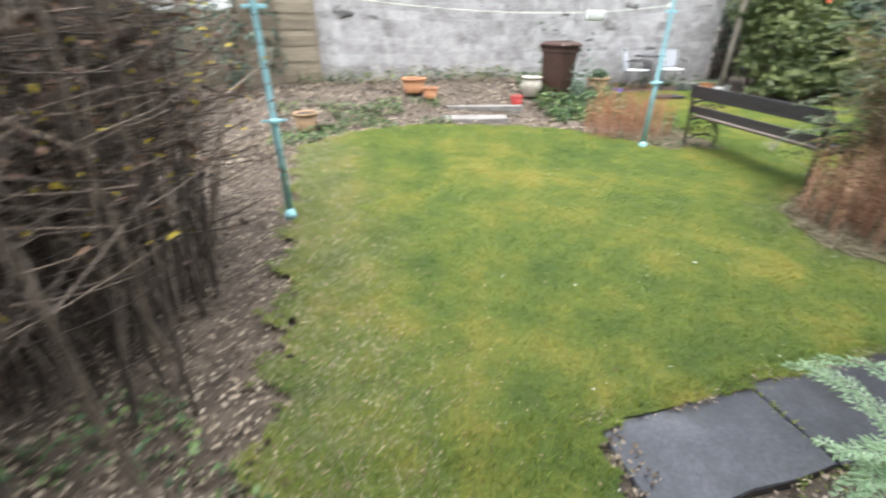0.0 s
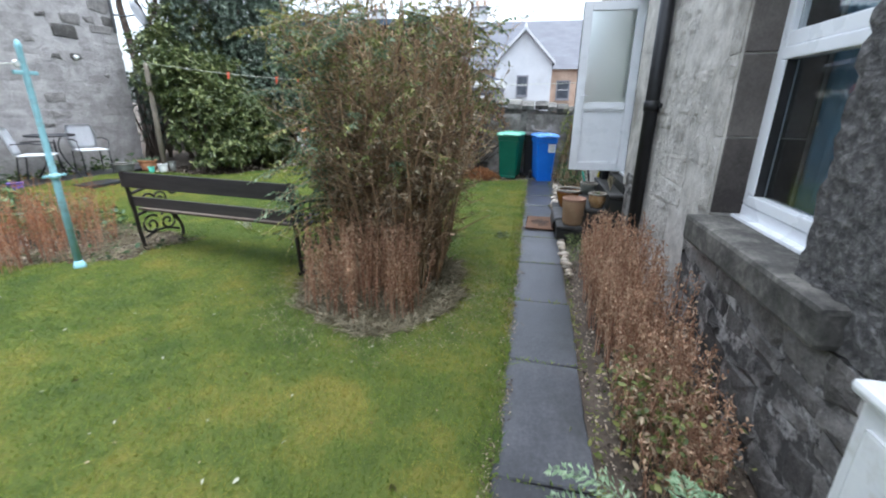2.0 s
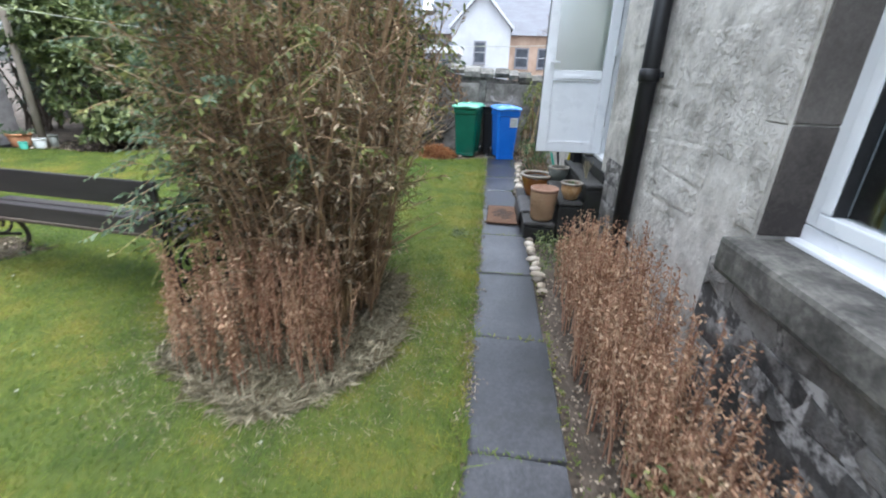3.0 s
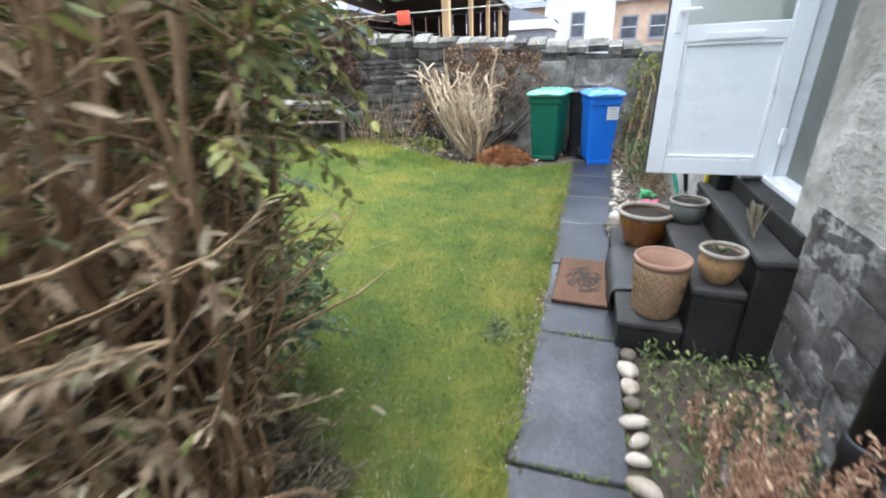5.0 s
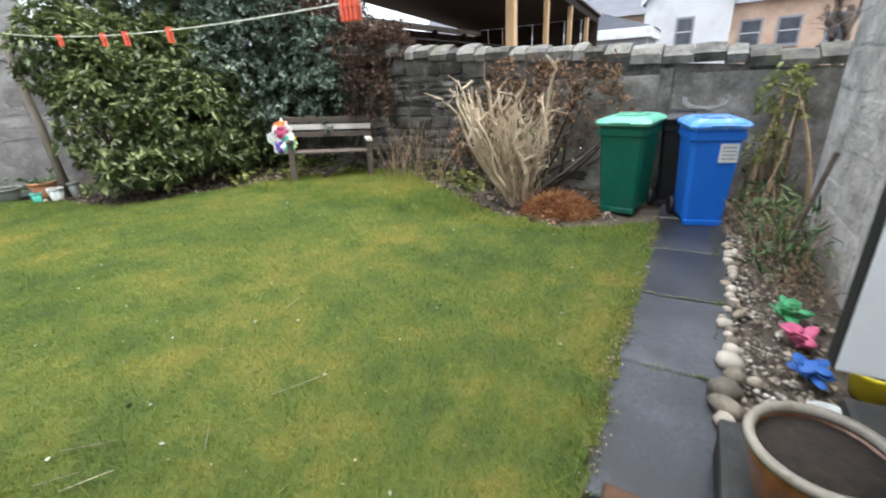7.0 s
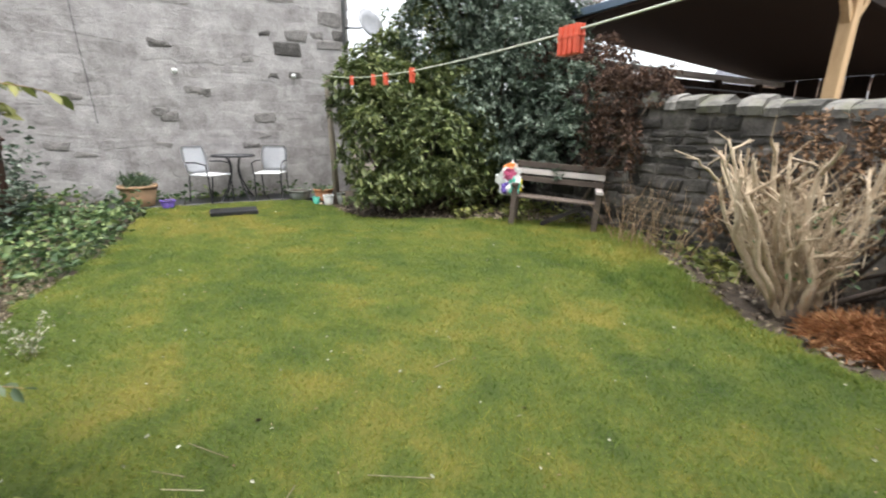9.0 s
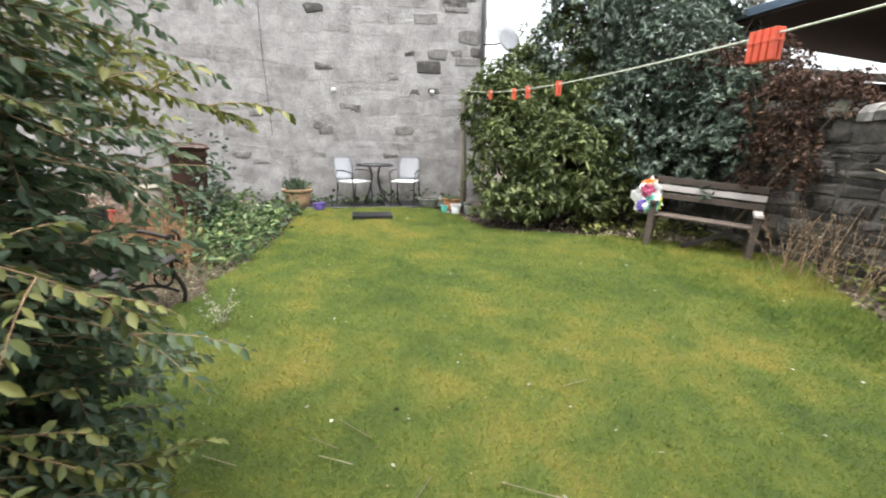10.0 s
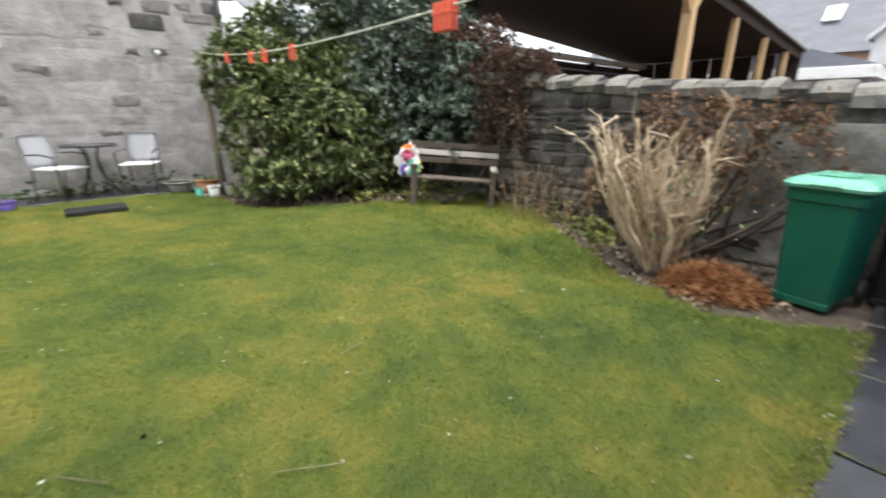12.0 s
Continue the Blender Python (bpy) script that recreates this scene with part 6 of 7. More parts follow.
def spray(b, d, l, droop, mat, size):
    Ps, Ds, Ls = SPRAYS[mat]
    t = np.linspace(0, 1, 10)[:, None]
    q = b + d * l * t - np.array([0, 0, droop]) * l * t ** 2.2 + np.cumsum(rng.normal(0, 0.006, (10, 3)), axis=0)
    paths.append((q, np.linspace(0.0055, 0.0015, 10)))
    runs = [q[2:]]
    for _ in range(int(3 + 4 * l)):
        k = rng.integers(2, 9)
        w = unit(d + rng.normal(0, 0.55, 3))
        m = rng.uniform(0.12, 0.28)
        u = np.linspace(0, 1, 5)[:, None]
        r = q[k] + w * m * u - np.array([0, 0, 0.3]) * m * u ** 2
        paths.append((r, np.linspace(0.0025, 0.001, 5)))
        runs.append(r)
    for r in runs:
        seg = np.linalg.norm(np.diff(r, axis=0), axis=1).sum()
        n_leaf = max(4, int(seg / 0.019))
        u = np.linspace(0.1, 1.0, n_leaf) * (len(r) - 1)
        k = np.minimum(u.astype(int), len(r) - 2)
        tan = unit(r[k + 1] - r[k])
        at = r[k] + (r[k + 1] - r[k]) * (u - k)[:, None]
        flank = unit(np.cross(tan, np.array([0, 0, 1.0])) + rng.normal(0, 0.25, (n_leaf, 3)))
        sign = np.where(np.arange(n_leaf) % 2, 1.0, -1.0)[:, None]
        Ps.append(at)
        Ds.append(unit(flank * sign * 0.8 + tan * 0.65 + np.array([0, 0, -0.28]) + rng.normal(0, 0.2, (n_leaf, 3))))
        Ls.append(rng.uniform(0.6, 1.1, n_leaf) * size)


def sprays(count, angles, heights, lengths, droop, cool, size, rise=(0.0, 0.7), girth=0.42):
    for _ in range(count):
        a = rng.uniform(*angles)
        z = rng.uniform(*heights)
        b = np.array([girth * math.cos(a), girth * math.sin(a), z])
        d = np.array([math.cos(a), math.sin(a), rng.uniform(*rise)])
        spray(b, d, rng.uniform(*lengths), droop, "privet_cool" if rng.uniform() < cool else "privet", size)


sprays(130, (-0.3, 1.4), (0.30, 1.6), (0.28, 0.66), 0.4, 0.9, 0.060)
sprays(70, (-0.5, 1.5), (1.5, 2.3), (0.35, 0.80), 0.4, 0.55, 0.055)
sprays(115, (0.2, 1.15), (0.30, 1.7), (0.42, 0.82), 0.3, 0.95, 0.066, (-0.1, 0.45), 0.5)
sprays(12, (0.3, 1.0), (1.5, 2.2), (0.85, 1.15), 0.3, 0.6, 0.055, (0.0, 0.35), 0.5)
sprays(12, (-0.1, 0.3), (0.9, 1.9), (0.65, 0.98), 0.3, 0.65, 0.05, (-0.1, 0.3), 0.45)
sprays(54, (-1.4, -0.45), (1.35, 2.3), (0.2, 0.5), 0.4, 0.15, 0.046)
sprays(11, (1.7, 2.4), (0.6, 1.1), (0.4, 0.75), 0.4, 0.8, 0.046, (-0.1, 0.3))
sprays(26, (1.5, 2.6), (1.3, 2.3), (0.3, 0.6), 0.45, 0.5, 0.044)
sprays(52, (2.4, 3.9), (1.1, 2.3), (0.2, 0.5), 0.45, 0.4, 0.042)
tubes("stemwork", paths, "twig", shrub, 4)
for mt, (Ps, Ds, Ls) in SPRAYS.items():
    L = np.concatenate(Ls)
    leaves("foliage", np.concatenate(Ps), np.concatenate(Ds), L, L * 0.46, mt, rng, shrub)


def dead_clump(name, centre, radii, height, count, mat, rng, label, stem_mat="twig", leaf=(0.011, 0.029), per=80, category="dead plant", lean=0.15, base=0.25):
    """Upright withered stems clothed in curled dry leaves."""
    ob = thing(name, (centre[0], centre[1], gz(*centre)), label, category)
    paths, P, D = [], [], []
    for _ in range(count):
        a, r = rng.uniform(0, 2 * np.pi), math.sqrt(rng.uniform())
        b = np.array([radii[0] * r * math.cos(a), radii[1] * r * math.sin(a), -0.03])
        h = height * rng.uniform(0.6, 1.08)
        s = stem(rng, b, h, rng.uniform(0, lean), 0.15, 6)
        paths.append((s, np.linspace(0.0042, 0.0015, 6)))
        for _ in range(per):
            u = rng.uniform(base, 1.0) * 5
            k = min(int(u), 4)
            P.append(s[k] + (s[k + 1] - s[k]) * (u - k) + rng.normal(0, 0.012, 3))
            D.append(rng.normal(size=3) * 0.8 + np.array([0, 0, rng.choice([-0.9, 0.7])]))
    tubes("stemwork", paths, stem_mat, ob, 4)
    P, D = np.array(P), unit(np.array(D))
    L = rng.uniform(*leaf, len(P))
    leaves("foliage", P, D, L, L * rng.uniform(0.22, 0.5, len(P)), mat, rng, ob, 0.5)
    return ob


rng = np.random.default_rng(102)
dead_clump("dead_shrub", (4.28, 2.08), (0.34, 0.50), 0.74, 130, "russet", rng, "withered russet-brown plant at the foot of the tall shrub", "russet_stem")
dead_clump("dead_perennial", (4.55, 5.62), (0.72, 0.52), 0.74, 230, "orange_dead", rng, "dense clump of withered orange-brown stems beside the washing pole", "russet_stem", per=26, lean=0.10)
for x, h, n_ in ((3.05, 0.48, 48), (3.5, 0.60, 64), (3.98, 0.72, 74), (4.45, 0.78, 74), (4.9, 0.78, 70), (5.32, 0.64, 52), (5.72, 0.36, 24)):
    dead_clump("dead_perennial", (x, 0.085), (0.30, 0.22), h, n_, "russet", rng, "withered reddish-brown perennial in the bed under the window", "russet_stem", per=80, lean=0.10)
P = np.column_stack([rng.normal(3.15, 0.22, 900), rng.normal(0.17, 0.10, 900), rng.uniform(0.02, 0.40, 900)])
D = unit(rng.normal(size=(900, 3)) + np.array([0, 0, 0.2]))
green = thing("hydrangea", (0, 0, 0), "low yellow-green and withered leaves at the end of the flower bed", "plant")
leaves("foliage", P[:520], D[:520], rng.uniform(0.02, 0.05, 520), rng.uniform(0.012, 0.03, 520), "privet", rng, green)
leaves("foliage", P[520:], D[520:], rng.uniform(0.02, 0.045, 380), rng.uniform(0.008, 0.022, 380), "dead_leaf", rng, green)
tubes("stemwork", [(stem(rng, (rng.uniform(2.75, 3.45), rng.uniform(0.0, 0.32), -0.03), 0.3, 0.08), 0.003) for _ in range(40)], "twig", green, 4)

# low plants in the bed between pipe and steps
n = 900
P = np.column_stack([rng.uniform(5.6, 6.55, n), rng.uniform(-0.25, 0.34, n), rng.uniform(0, 0.12, n)])
gp = thing("ground_cover", (0, 0, 0), "low grey-green ground cover beside the steps", "plant")
leaves("foliage", P, unit(rng.normal(size=(n, 3)) + np.array([0, 0, 0.5])), rng.uniform(0.02, 0.05, n), rng.uniform(0.010, 0.022, n), "rhodo", rng, gp)
saucer = thing("saucer", (5.78, 0.02, 0.03), "pale grey chipped saucer lying in the bed by the pipe", "saucer", 20)
part("dish", lathe([(0.055, 0.0), (0.085, 0.022), (0.092, 0.024), (0.092, 0.030), (0.080, 0.030), (0.050, 0.008)], 28), "grey_trim", saucer, smooth=True)

# a dark weed at the lawn edge and a pale dry sprig standing in the turf
weed = thing("lawn_weed", (6.53, 1.09, gz(6.53, 1.09)), "dark green flat weed growing in the lawn edge", "weed")
n = 130
a = rng.uniform(0, 2 * np.pi, n)
P = np.column_stack([rng.normal(0, 0.06, n), rng.normal(0, 0.05, n), rng.uniform(0.01, 0.05, n)])
leaves("foliage", P, unit(np.column_stack([np.cos(a), np.sin(a), rng.uniform(-0.1, 0.5, n)])), rng.uniform(0.03, 0.06, n), 0.013, "rhodo", rng, weed)
weed = thing("dry_sprig", (5.82, 4.19, gz(5.82, 4.19)), "pale silvery dry sprig standing in the lawn", "weed")
paths, P = [], []
for i in range(9):
    s = stem(rng, (rng.normal(0, 0.03), rng.normal(0, 0.03), 0.0), rng.uniform(0.14, 0.30), 0.12, 0.3, 6)
    paths.append((s, 0.0016))
    for k in range(2, 6):
        P += [s[k] + rng.normal(0, 0.012, 3) for _ in range(5)]
tubes("stemwork", paths, "dry_grass", weed, 4)
leaves("foliage", np.array(P), unit(rng.normal(size=(len(P), 3))), 0.022, 0.012, "daisy", rng, weed)

# ferny conifer fronds at the start of the path
rng = np.random.default_rng(103)
fern = thing("fern", (2.08, 0.14, 0), "pale grey-green feathery fern fronds beside the path", "fern")
paths, P, D, L = [], [], [], []
for i in range(36):
    a = rng.uniform(0, 2 * np.pi)
    l = rng.uniform(0.32, 0.60) * (0.7 if math.sin(a) < -0.3 else 1.0)
    t = np.linspace(0, 1, 30)
    b = np.array([rng.normal(0, 0.10), rng.normal(0, 0.06), 0.0])
    lift = rng.uniform(0.25, 0.62)
    a2 = a + rng.normal(0, 0.35) * t
    q = np.column_stack([b[0] + l * t * np.cos(a2), b[1] + l * t * np.sin(a2), 0.05 + lift * np.sin(t * 2.0) * l * 1.3])
    paths.append((q, np.linspace(0.004, 0.001, 30)))
    tang = unit(np.gradient(q, axis=0))
    sidev = unit(np.cross(tang, np.array([[0, 0, 1.0]])))
    for j in range(4, 30):
        ln = 0.065 * math.sin(min(1, (31 - j) / 16) * math.pi / 2) * rng.uniform(0.7, 1.1)
        for s in (-1, 1):
            pin = unit(sidev[j] * s + tang[j] * 0.75 + np.array([0, 0, rng.normal(0.0, 0.2)]))
            for u in np.linspace(0.1, 1.0, 5):
                P.append(q[j] + pin * ln * u)
                D.append(pin + rng.normal(0, 0.28, 3))
                L.append(0.026 * (1.3 - u * 0.5))
tubes("stemwork", paths, "fern", fern, 4)
L = np.array(L)
leaves("foliage", np.array(P), unit(np.array(D)), L, L * 0.30, "fern", rng, fern)


# ---- evergreen bushes ----
def whorl_bush(name, at, blobs, whorls, leaf, mat, rng, label, category="bush", up=0.35, trunk="bark", per=8, limbs=26):
    """Rosettes of long leaves over lumpy overlapping crowns, on branching limbs."""
    ob = thing(name, (at[0], at[1], gz(*at)), label, category)
    P, D, paths = [], [], []
    vol = np.array([b[3] * b[4] * b[5] for b in blobs]) ** 0.67
    for (cx, cy, cz, rx, ry, rz), v in zip(blobs, vol / vol.sum()):
        m = int(whorls * v)
        d = unit(rng.normal(size=(m, 3)))
        d[:, 2] = np.where(d[:, 2] < -0.55, -d[:, 2], d[:, 2])
        lump = 1 + 0.16 * np.sin(5 * d[:, 0] + cx * 7) * np.cos(4 * d[:, 1] + cy * 5) + 0.12 * np.sin(9 * d[:, 2] + 3 * d[:, 0])
        k = lump * rng.uniform(0.55, 1.04, m) ** 0.6
        c = np.array([cx, cy, cz]) + d * np.array([rx, ry, rz]) * k[:, None]
        c[:, 2] = np.maximum(c[:, 2], 0.06)
        ax = unit(d + np.array([0, 0, up]) + rng.normal(0, 0.3, (m, 3)))
        for i in range(per):
            e = unit(np.cross(ax, rng.normal(size=(m, 3))))
            P.append(c + rng.normal(0, 0.01, (m, 3)))
            D.append(unit(e + ax * rng.uniform(0.0, 0.9, (m, 1)) + np.array([0, 0, -0.15])))
        for i in range(max(3, int(limbs * v))):
            j = rng.integers(0, m)
            b = np.array([rng.normal(0, 0.15) + cx * 0.3, rng.normal(0, 0.15) + cy * 0.3, -0.05])
            t = np.linspace(0, 1, 7)[:, None]
            mid = (b + c[j]) / 2 + rng.normal(0, 0.12, 3)
            q = b * (1 - t) ** 2 + 2 * mid * t * (1 - t) + c[j] * t ** 2
            paths.append((q, np.linspace(0.03, 0.005, 7)))
    tubes("branchwork", paths, trunk, ob, 6)
    P, D = np.concatenate(P), np.concatenate(D)
    L = rng.uniform(*leaf, len(P))
    leaves("foliage", P, D, L, L * 0.34, mat, rng, ob)
    return ob


rng = np.random.default_rng(111)
whorl_bush("rhododendron", (10.1, 7.62), [(-0.75, -0.35, 0.28, 0.6, 0.35, 0.32), (1.2, -0.4, 0.3, 0.6, 0.4, 0.35), (-0.7, 0.0, 0.95, 0.62, 0.55, 1.0), (0.1, -0.35, 0.75, 0.85, 0.6, 0.85), (0.9, -0.15, 0.8, 0.7, 0.6, 0.8), (0.0, -0.55, 0.35, 1.1, 0.35, 0.4), (-0.2, 0.35, 1.55, 0.95, 0.6, 0.75), (0.8, 0.4, 1.6, 0.8, 0.6, 0.75), (-0.9, 0.35, 1.75, 0.5, 0.5, 0.55)],
           3300, (0.08, 0.15), "rhodo", rng, "large rounded rhododendron bush with glossy green leaves", per=8)
whorl_bush("holly_tree", (12.1, 8.35), [(-1.0, 0.2, 3.0, 0.9, 0.7, 1.3), (1.0, 0.1, 3.8, 1.0, 0.8, 1.1), (0.0, 0.0, 1.6, 1.1, 0.9, 1.5), (0.3, -0.1, 3.0, 1.15, 0.9, 1.3), (-0.5, 0.2, 3.4, 0.75, 0.7, 1.1), (0.4, 0.1, 4.5, 0.75, 0.7, 1.0), (1.3, -0.2, 2.6, 0.8, 0.8, 1.2), (-0.1, 0.1, 5.3, 0.4, 0.4, 0.7), (-0.75, -1.0, 1.2, 0.75, 0.6, 1.2), (-0.2, -1.65, 1.0, 0.7, 0.5, 0.95), (-0.3, -1.3, 2.3, 0.8, 0.55, 0.9), (1.0, -1.4, 1.0, 0.9, 0.8, 0.95), (-0.25, -2.3, 0.85, 0.4, 0.5, 0.8), (-0.05, -2.15, 1.6, 0.4, 0.5, 0.6)],
           9000, (0.066, 0.118), "holly", rng, "tall dense dark evergreen tree behind the bench", "tree", per=8, limbs=60)
whorl_bush("brown_bush", (12.75, 6.45), [(0.0, 0.0, 1.9, 0.75, 0.8, 0.9), (0.2, -0.9, 1.5, 0.5, 0.7, 0.75), (-0.4, 0.5, 2.35, 0.6, 0.6, 0.45), (-0.55, -0.95, 1.8, 0.35, 0.6, 0.42), (-0.45, -1.5, 1.85, 0.3, 0.35, 0.28), (-0.78, -1.2, 1.1, 0.25, 0.5, 0.6)],
           3500, (0.04, 0.08), "brown_hedge", rng, "withered brown climber hanging over the boundary wall", "bush", up=-0.1, per=8, trunk="dark_twig", limbs=50)
whorl_bush("laurel_bush", (11.0, 8.9), [(0, 0, 2.6, 0.9, 0.6, 1.0), (-1.0, -0.1, 2.0, 0.7, 0.5, 0.8), (0.1, -0.3, 1.8, 0.8, 0.5, 0.9)], 1500, (0.08, 0.13), "rhodo", rng, "pale green evergreen bush between the gable and the dark tree", per=7)
whorl_bush("laurel_bush", (10.3, 9.75), [(-0.3, 0.0, 0.9, 0.55, 0.4, 0.95), (0.5, 0.0, 1.3, 0.7, 0.5, 0.9)], 420, (0.08, 0.13), "holly", rng, "dark evergreen bush behind the corner of the gable", per=7)
rng = np.random.default_rng(112)
whorl_bush("corner_bush", (11.85, -0.02), [(0, 0, 1.12, 0.30, 0.22, 0.30), (-0.1, 0.05, 0.6, 0.2, 0.16, 0.3)], 80, (0.06, 0.10), "privet", rng, "small yellow-green bush growing up the boundary wall", per=6, trunk="twig", limbs=14)
dead_clump("dead_fern", (10.55, -0.02), (0.55, 0.2), 0.42, 60, "dead_leaf", rng, "brown collapsed fern and dead stalks by the house wall", lean=0.4, per=24)
dead_clump("dead_fern", (9.8, -0.08), (0.35, 0.16), 0.25, 30, "dead_leaf", rng, "brown collapsed fern and dead stalks by the house wall", lean=0.3, per=20)
n = 320
P = np.column_stack([rng.uniform(9.9, 11.9, n), rng.uniform(-0.26, 0.2, n), rng.uniform(0, 0.38, n)])
gp = thing("fern_clump", (0, 0, 0), "green fern leaves mixed with dead stalks by the house wall", "plant")
leaves("foliage", P, unit(rng.normal(size=(n, 3)) + np.array([-0.3, 0.3, 0.5])), rng.uniform(0.08, 0.2, n), 0.022, "ivy", rng, gp)
stick = tubes("broken_stick", [(np.array([[10.3, -0.05, 0.0], [10.35, -0.12, 0.4], [10.42, -0.22, 0.85]]), 0.018)], "dark_twig", sides=8)
tagged(stick, "dark broken cane leaning on the house wall", "stick")

# cut-back pale shrub and the heap of brown needles
rng = np.random.default_rng(113)
CX, CY = 11.08, 2.42
cut = thing("cut_shrub", (CX, CY, gz(CX, CY)), "hard-pruned shrub of thick pale bare stems", "shrub")
paths = []
for i in range(20):
    a = i * 2.4 + rng.normal(0, 0.3)
    sp, h = rng.uniform(0.15, 0.46), rng.uniform(0.9, 1.4)
    t = np.linspace(0, 1, 9)
    r = sp * np.sin(t * 1.5)
    w = np.cumsum(rng.normal(0, 0.034, (9, 2)), axis=0)
    q = np.column_stack([0.06 * math.cos(a) + r * math.cos(a) + w[:, 0], 0.06 * math.sin(a) + r * math.sin(a) * 1.2 + w[:, 1], h * t ** 1.15])
    q[:, 0] -= 0.10 * t
    q[:, 1] += 0.24 * t
    r0 = rng.uniform(0.017, 0.040)
    paths = [(q, np.linspace(r0, r0 * 0.55, 9))]
    for _ in range(4):
        k = rng.integers(3, 9)
        d = unit(np.append(rng.normal(size=2) * 0.6, 0.9))
        l = rng.uniform(0.14, 0.36)
        tt = np.linspace(0, 1, 5)[:, None]
        q2_ = q[k] + d * l * tt + rng.normal(0, 0.012, (5, 3)) * tt
        paths.append((q2_, np.linspace(r0 * 0.5, r0 * 0.3, 5)))
        for _ in range(2):
            d2 = unit(d + rng.normal(0, 0.5, 3))
            paths.append((q2_[rng.integers(2, 5)] + d2 * np.linspace(0, rng.uniform(0.08, 0.22), 3)[:, None], np.linspace(0.007, 0.004, 3)))
    tubes("stem", paths, "pale_stem", cut, 7)
paths = []
for i in range(34):
    a = rng.uniform(0, 6.28)
    t = np.linspace(0, 1, 6)
    l = rng.uniform(0.15, 0.42)
    q = np.column_stack([l * t * math.cos(a), l * t * math.sin(a), 0.04 + rng.uniform(0.35, 0.85) * t])
    paths.append((q + rng.normal(0, 0.02, (6, 3)), np.linspace(0.012, 0.004, 6)))
# thin dry twigs between the cut stems
for i in range(150):
    a = rng.uniform(0, 6.28)
    s = stem(rng, (rng.normal(0.02, 0.12), rng.normal(0.06, 0.16), rng.uniform(0.1, 0.7)), rng.uniform(0.3, 0.75), rng.uniform(0.1, 0.45), 0.5, 7)
    paths.append((s, np.linspace(0.0045, 0.0018, 7)))
    for tw in side_twigs(rng, s, 2, 0.16, 0.5, 0.3):
        paths.append((tw, 0.0018))
tubes("stemwork", paths, "pale_stem", cut, 7)
part("stump", lathe([(0.14, -0.05), (0.12, 0.06), (0.07, 0.16)], 14), "bark", cut, smooth=True)
n = 130
P = np.column_stack([rng.normal(0.15, 0.16, n), rng.normal(0.05, 0.18, n), rng.uniform(0.25, 0.9, n)])
leaves("foliage", P, unit(rng.normal(size=(n, 3))), 0.06, 0.03, "ivy", rng, cut)
P = np.column_stack([rng.normal(0.05, 0.24, 420), rng.normal(0.12, 0.30, 420), rng.uniform(0.35, 1.25, 420)])
leaves("foliage", P, unit(rng.normal(size=(420, 3)) + np.array([0, 0, -0.5])), rng.uniform(0.025, 0.05, 420), 0.014, "dead_leaf", rng, cut)
whorl_bush("dry_bush", (11.8, 2.7), [(0.0, 0.0, 0.85, 0.3, 0.6, 0.75), (0.05, -0.45, 1.1, 0.25, 0.35, 0.5), (0.05, 0.55, 0.55, 0.3, 0.5, 0.5), (0.1, -0.95, 0.9, 0.22, 0.4, 0.65)], 800, (0.04, 0.08), "withered", rng, "dry brown leafy growth against the boundary wall", "bush", up=-0.2, per=6, trunk="dark_twig", limbs=30)
dead_clump("dry_bush", (11.75, 4.2), (0.3, 0.7), 0.85, 60, "dead_leaf", rng, "dry brown twiggy growth against the boundary wall", per=20, lean=0.6)
heap = thing("needle_heap", (11.02, 1.92, gz(11, 1.92)), "heap of rust-brown dead needles at the lawn edge", "heap")
bm = lathe([(0.25, -0.02), (0.19, 0.035), (0.10, 0.07), (0.03, 0.085)], 24)
for v in bm.verts:
    v.co.x *= 0.85
    v.co.y *= 1.05
    v.co.z += 0.03 * math.sin(v.co.x * 17) * math.cos(v.co.y * 15)
part("mound", bm, "brown_hedge", heap, smooth=True)
n = 6500
a, r = rng.uniform(0, 2 * np.pi, n), np.sqrt(rng.uniform(0, 1, n))
P = np.column_stack([0.31 * r * np.cos(a), 0.37 * r * np.sin(a), 0.15 * (1 - r ** 1.5) + rng.uniform(-0.03, 0.03, n)])
leaves("needles", P, unit(np.column_stack([rng.normal(size=(n, 2)), rng.normal(0.12, 0.45, n)])), rng.uniform(0.06, 0.17, n), 0.0055, "needle_heap", rng, heap)


# ---- ivy, litter and the western thicket ----
def carpet(name, n, region, size, mat, rng, label, lift=0.10, cond=None, category="plants", up=0.8, wide=(0.5, 0.9)):
    x0, x1, y0, y1 = region
    x, y = rng.uniform(x0, x1, n), rng.uniform(y0, y1, n)
    ok = ~on_lawn(x, y)
    if cond is not None:
        ok &= cond(x, y)
    x, y = x[ok], y[ok]
    m = len(x)
    z = ground_z(x, y) - 0.02 + rng.uniform(0, 1, m) ** 1.5 * lift * (0.6 + 0.6 * np.abs(ripple(x, y, 4.0)))
    L = rng.uniform(*size, m)
    ob = leaves(name, np.column_stack([x, y, z]), unit(np.column_stack([rng.normal(size=(m, 2)), rng.normal(0.15 * up, 0.3, m)])), L, L * rng.uniform(*wide, m), mat, rng, curl=0.3)
    return tagged(ob, label, category, kind="stuff")


rng = np.random.default_rng(121)
carpet("ivy", 4200, (3.9, 6.1, 5.7, 8.6), (0.04, 0.10), "ivy", rng, "ivy and dark green ground cover in the middle bed", 0.26, lambda x, y: (x > 4.9) | (y > 6.6))
carpet("ivy", 900, (4.3, 5.0, 7.3, 8.6), (0.05, 0.10), "holly", rng, "dark ivy climbing round the brown bin", 1.0, lambda x, y: (np.abs(x - 4.85) < 0.2) | (y > 8.25))
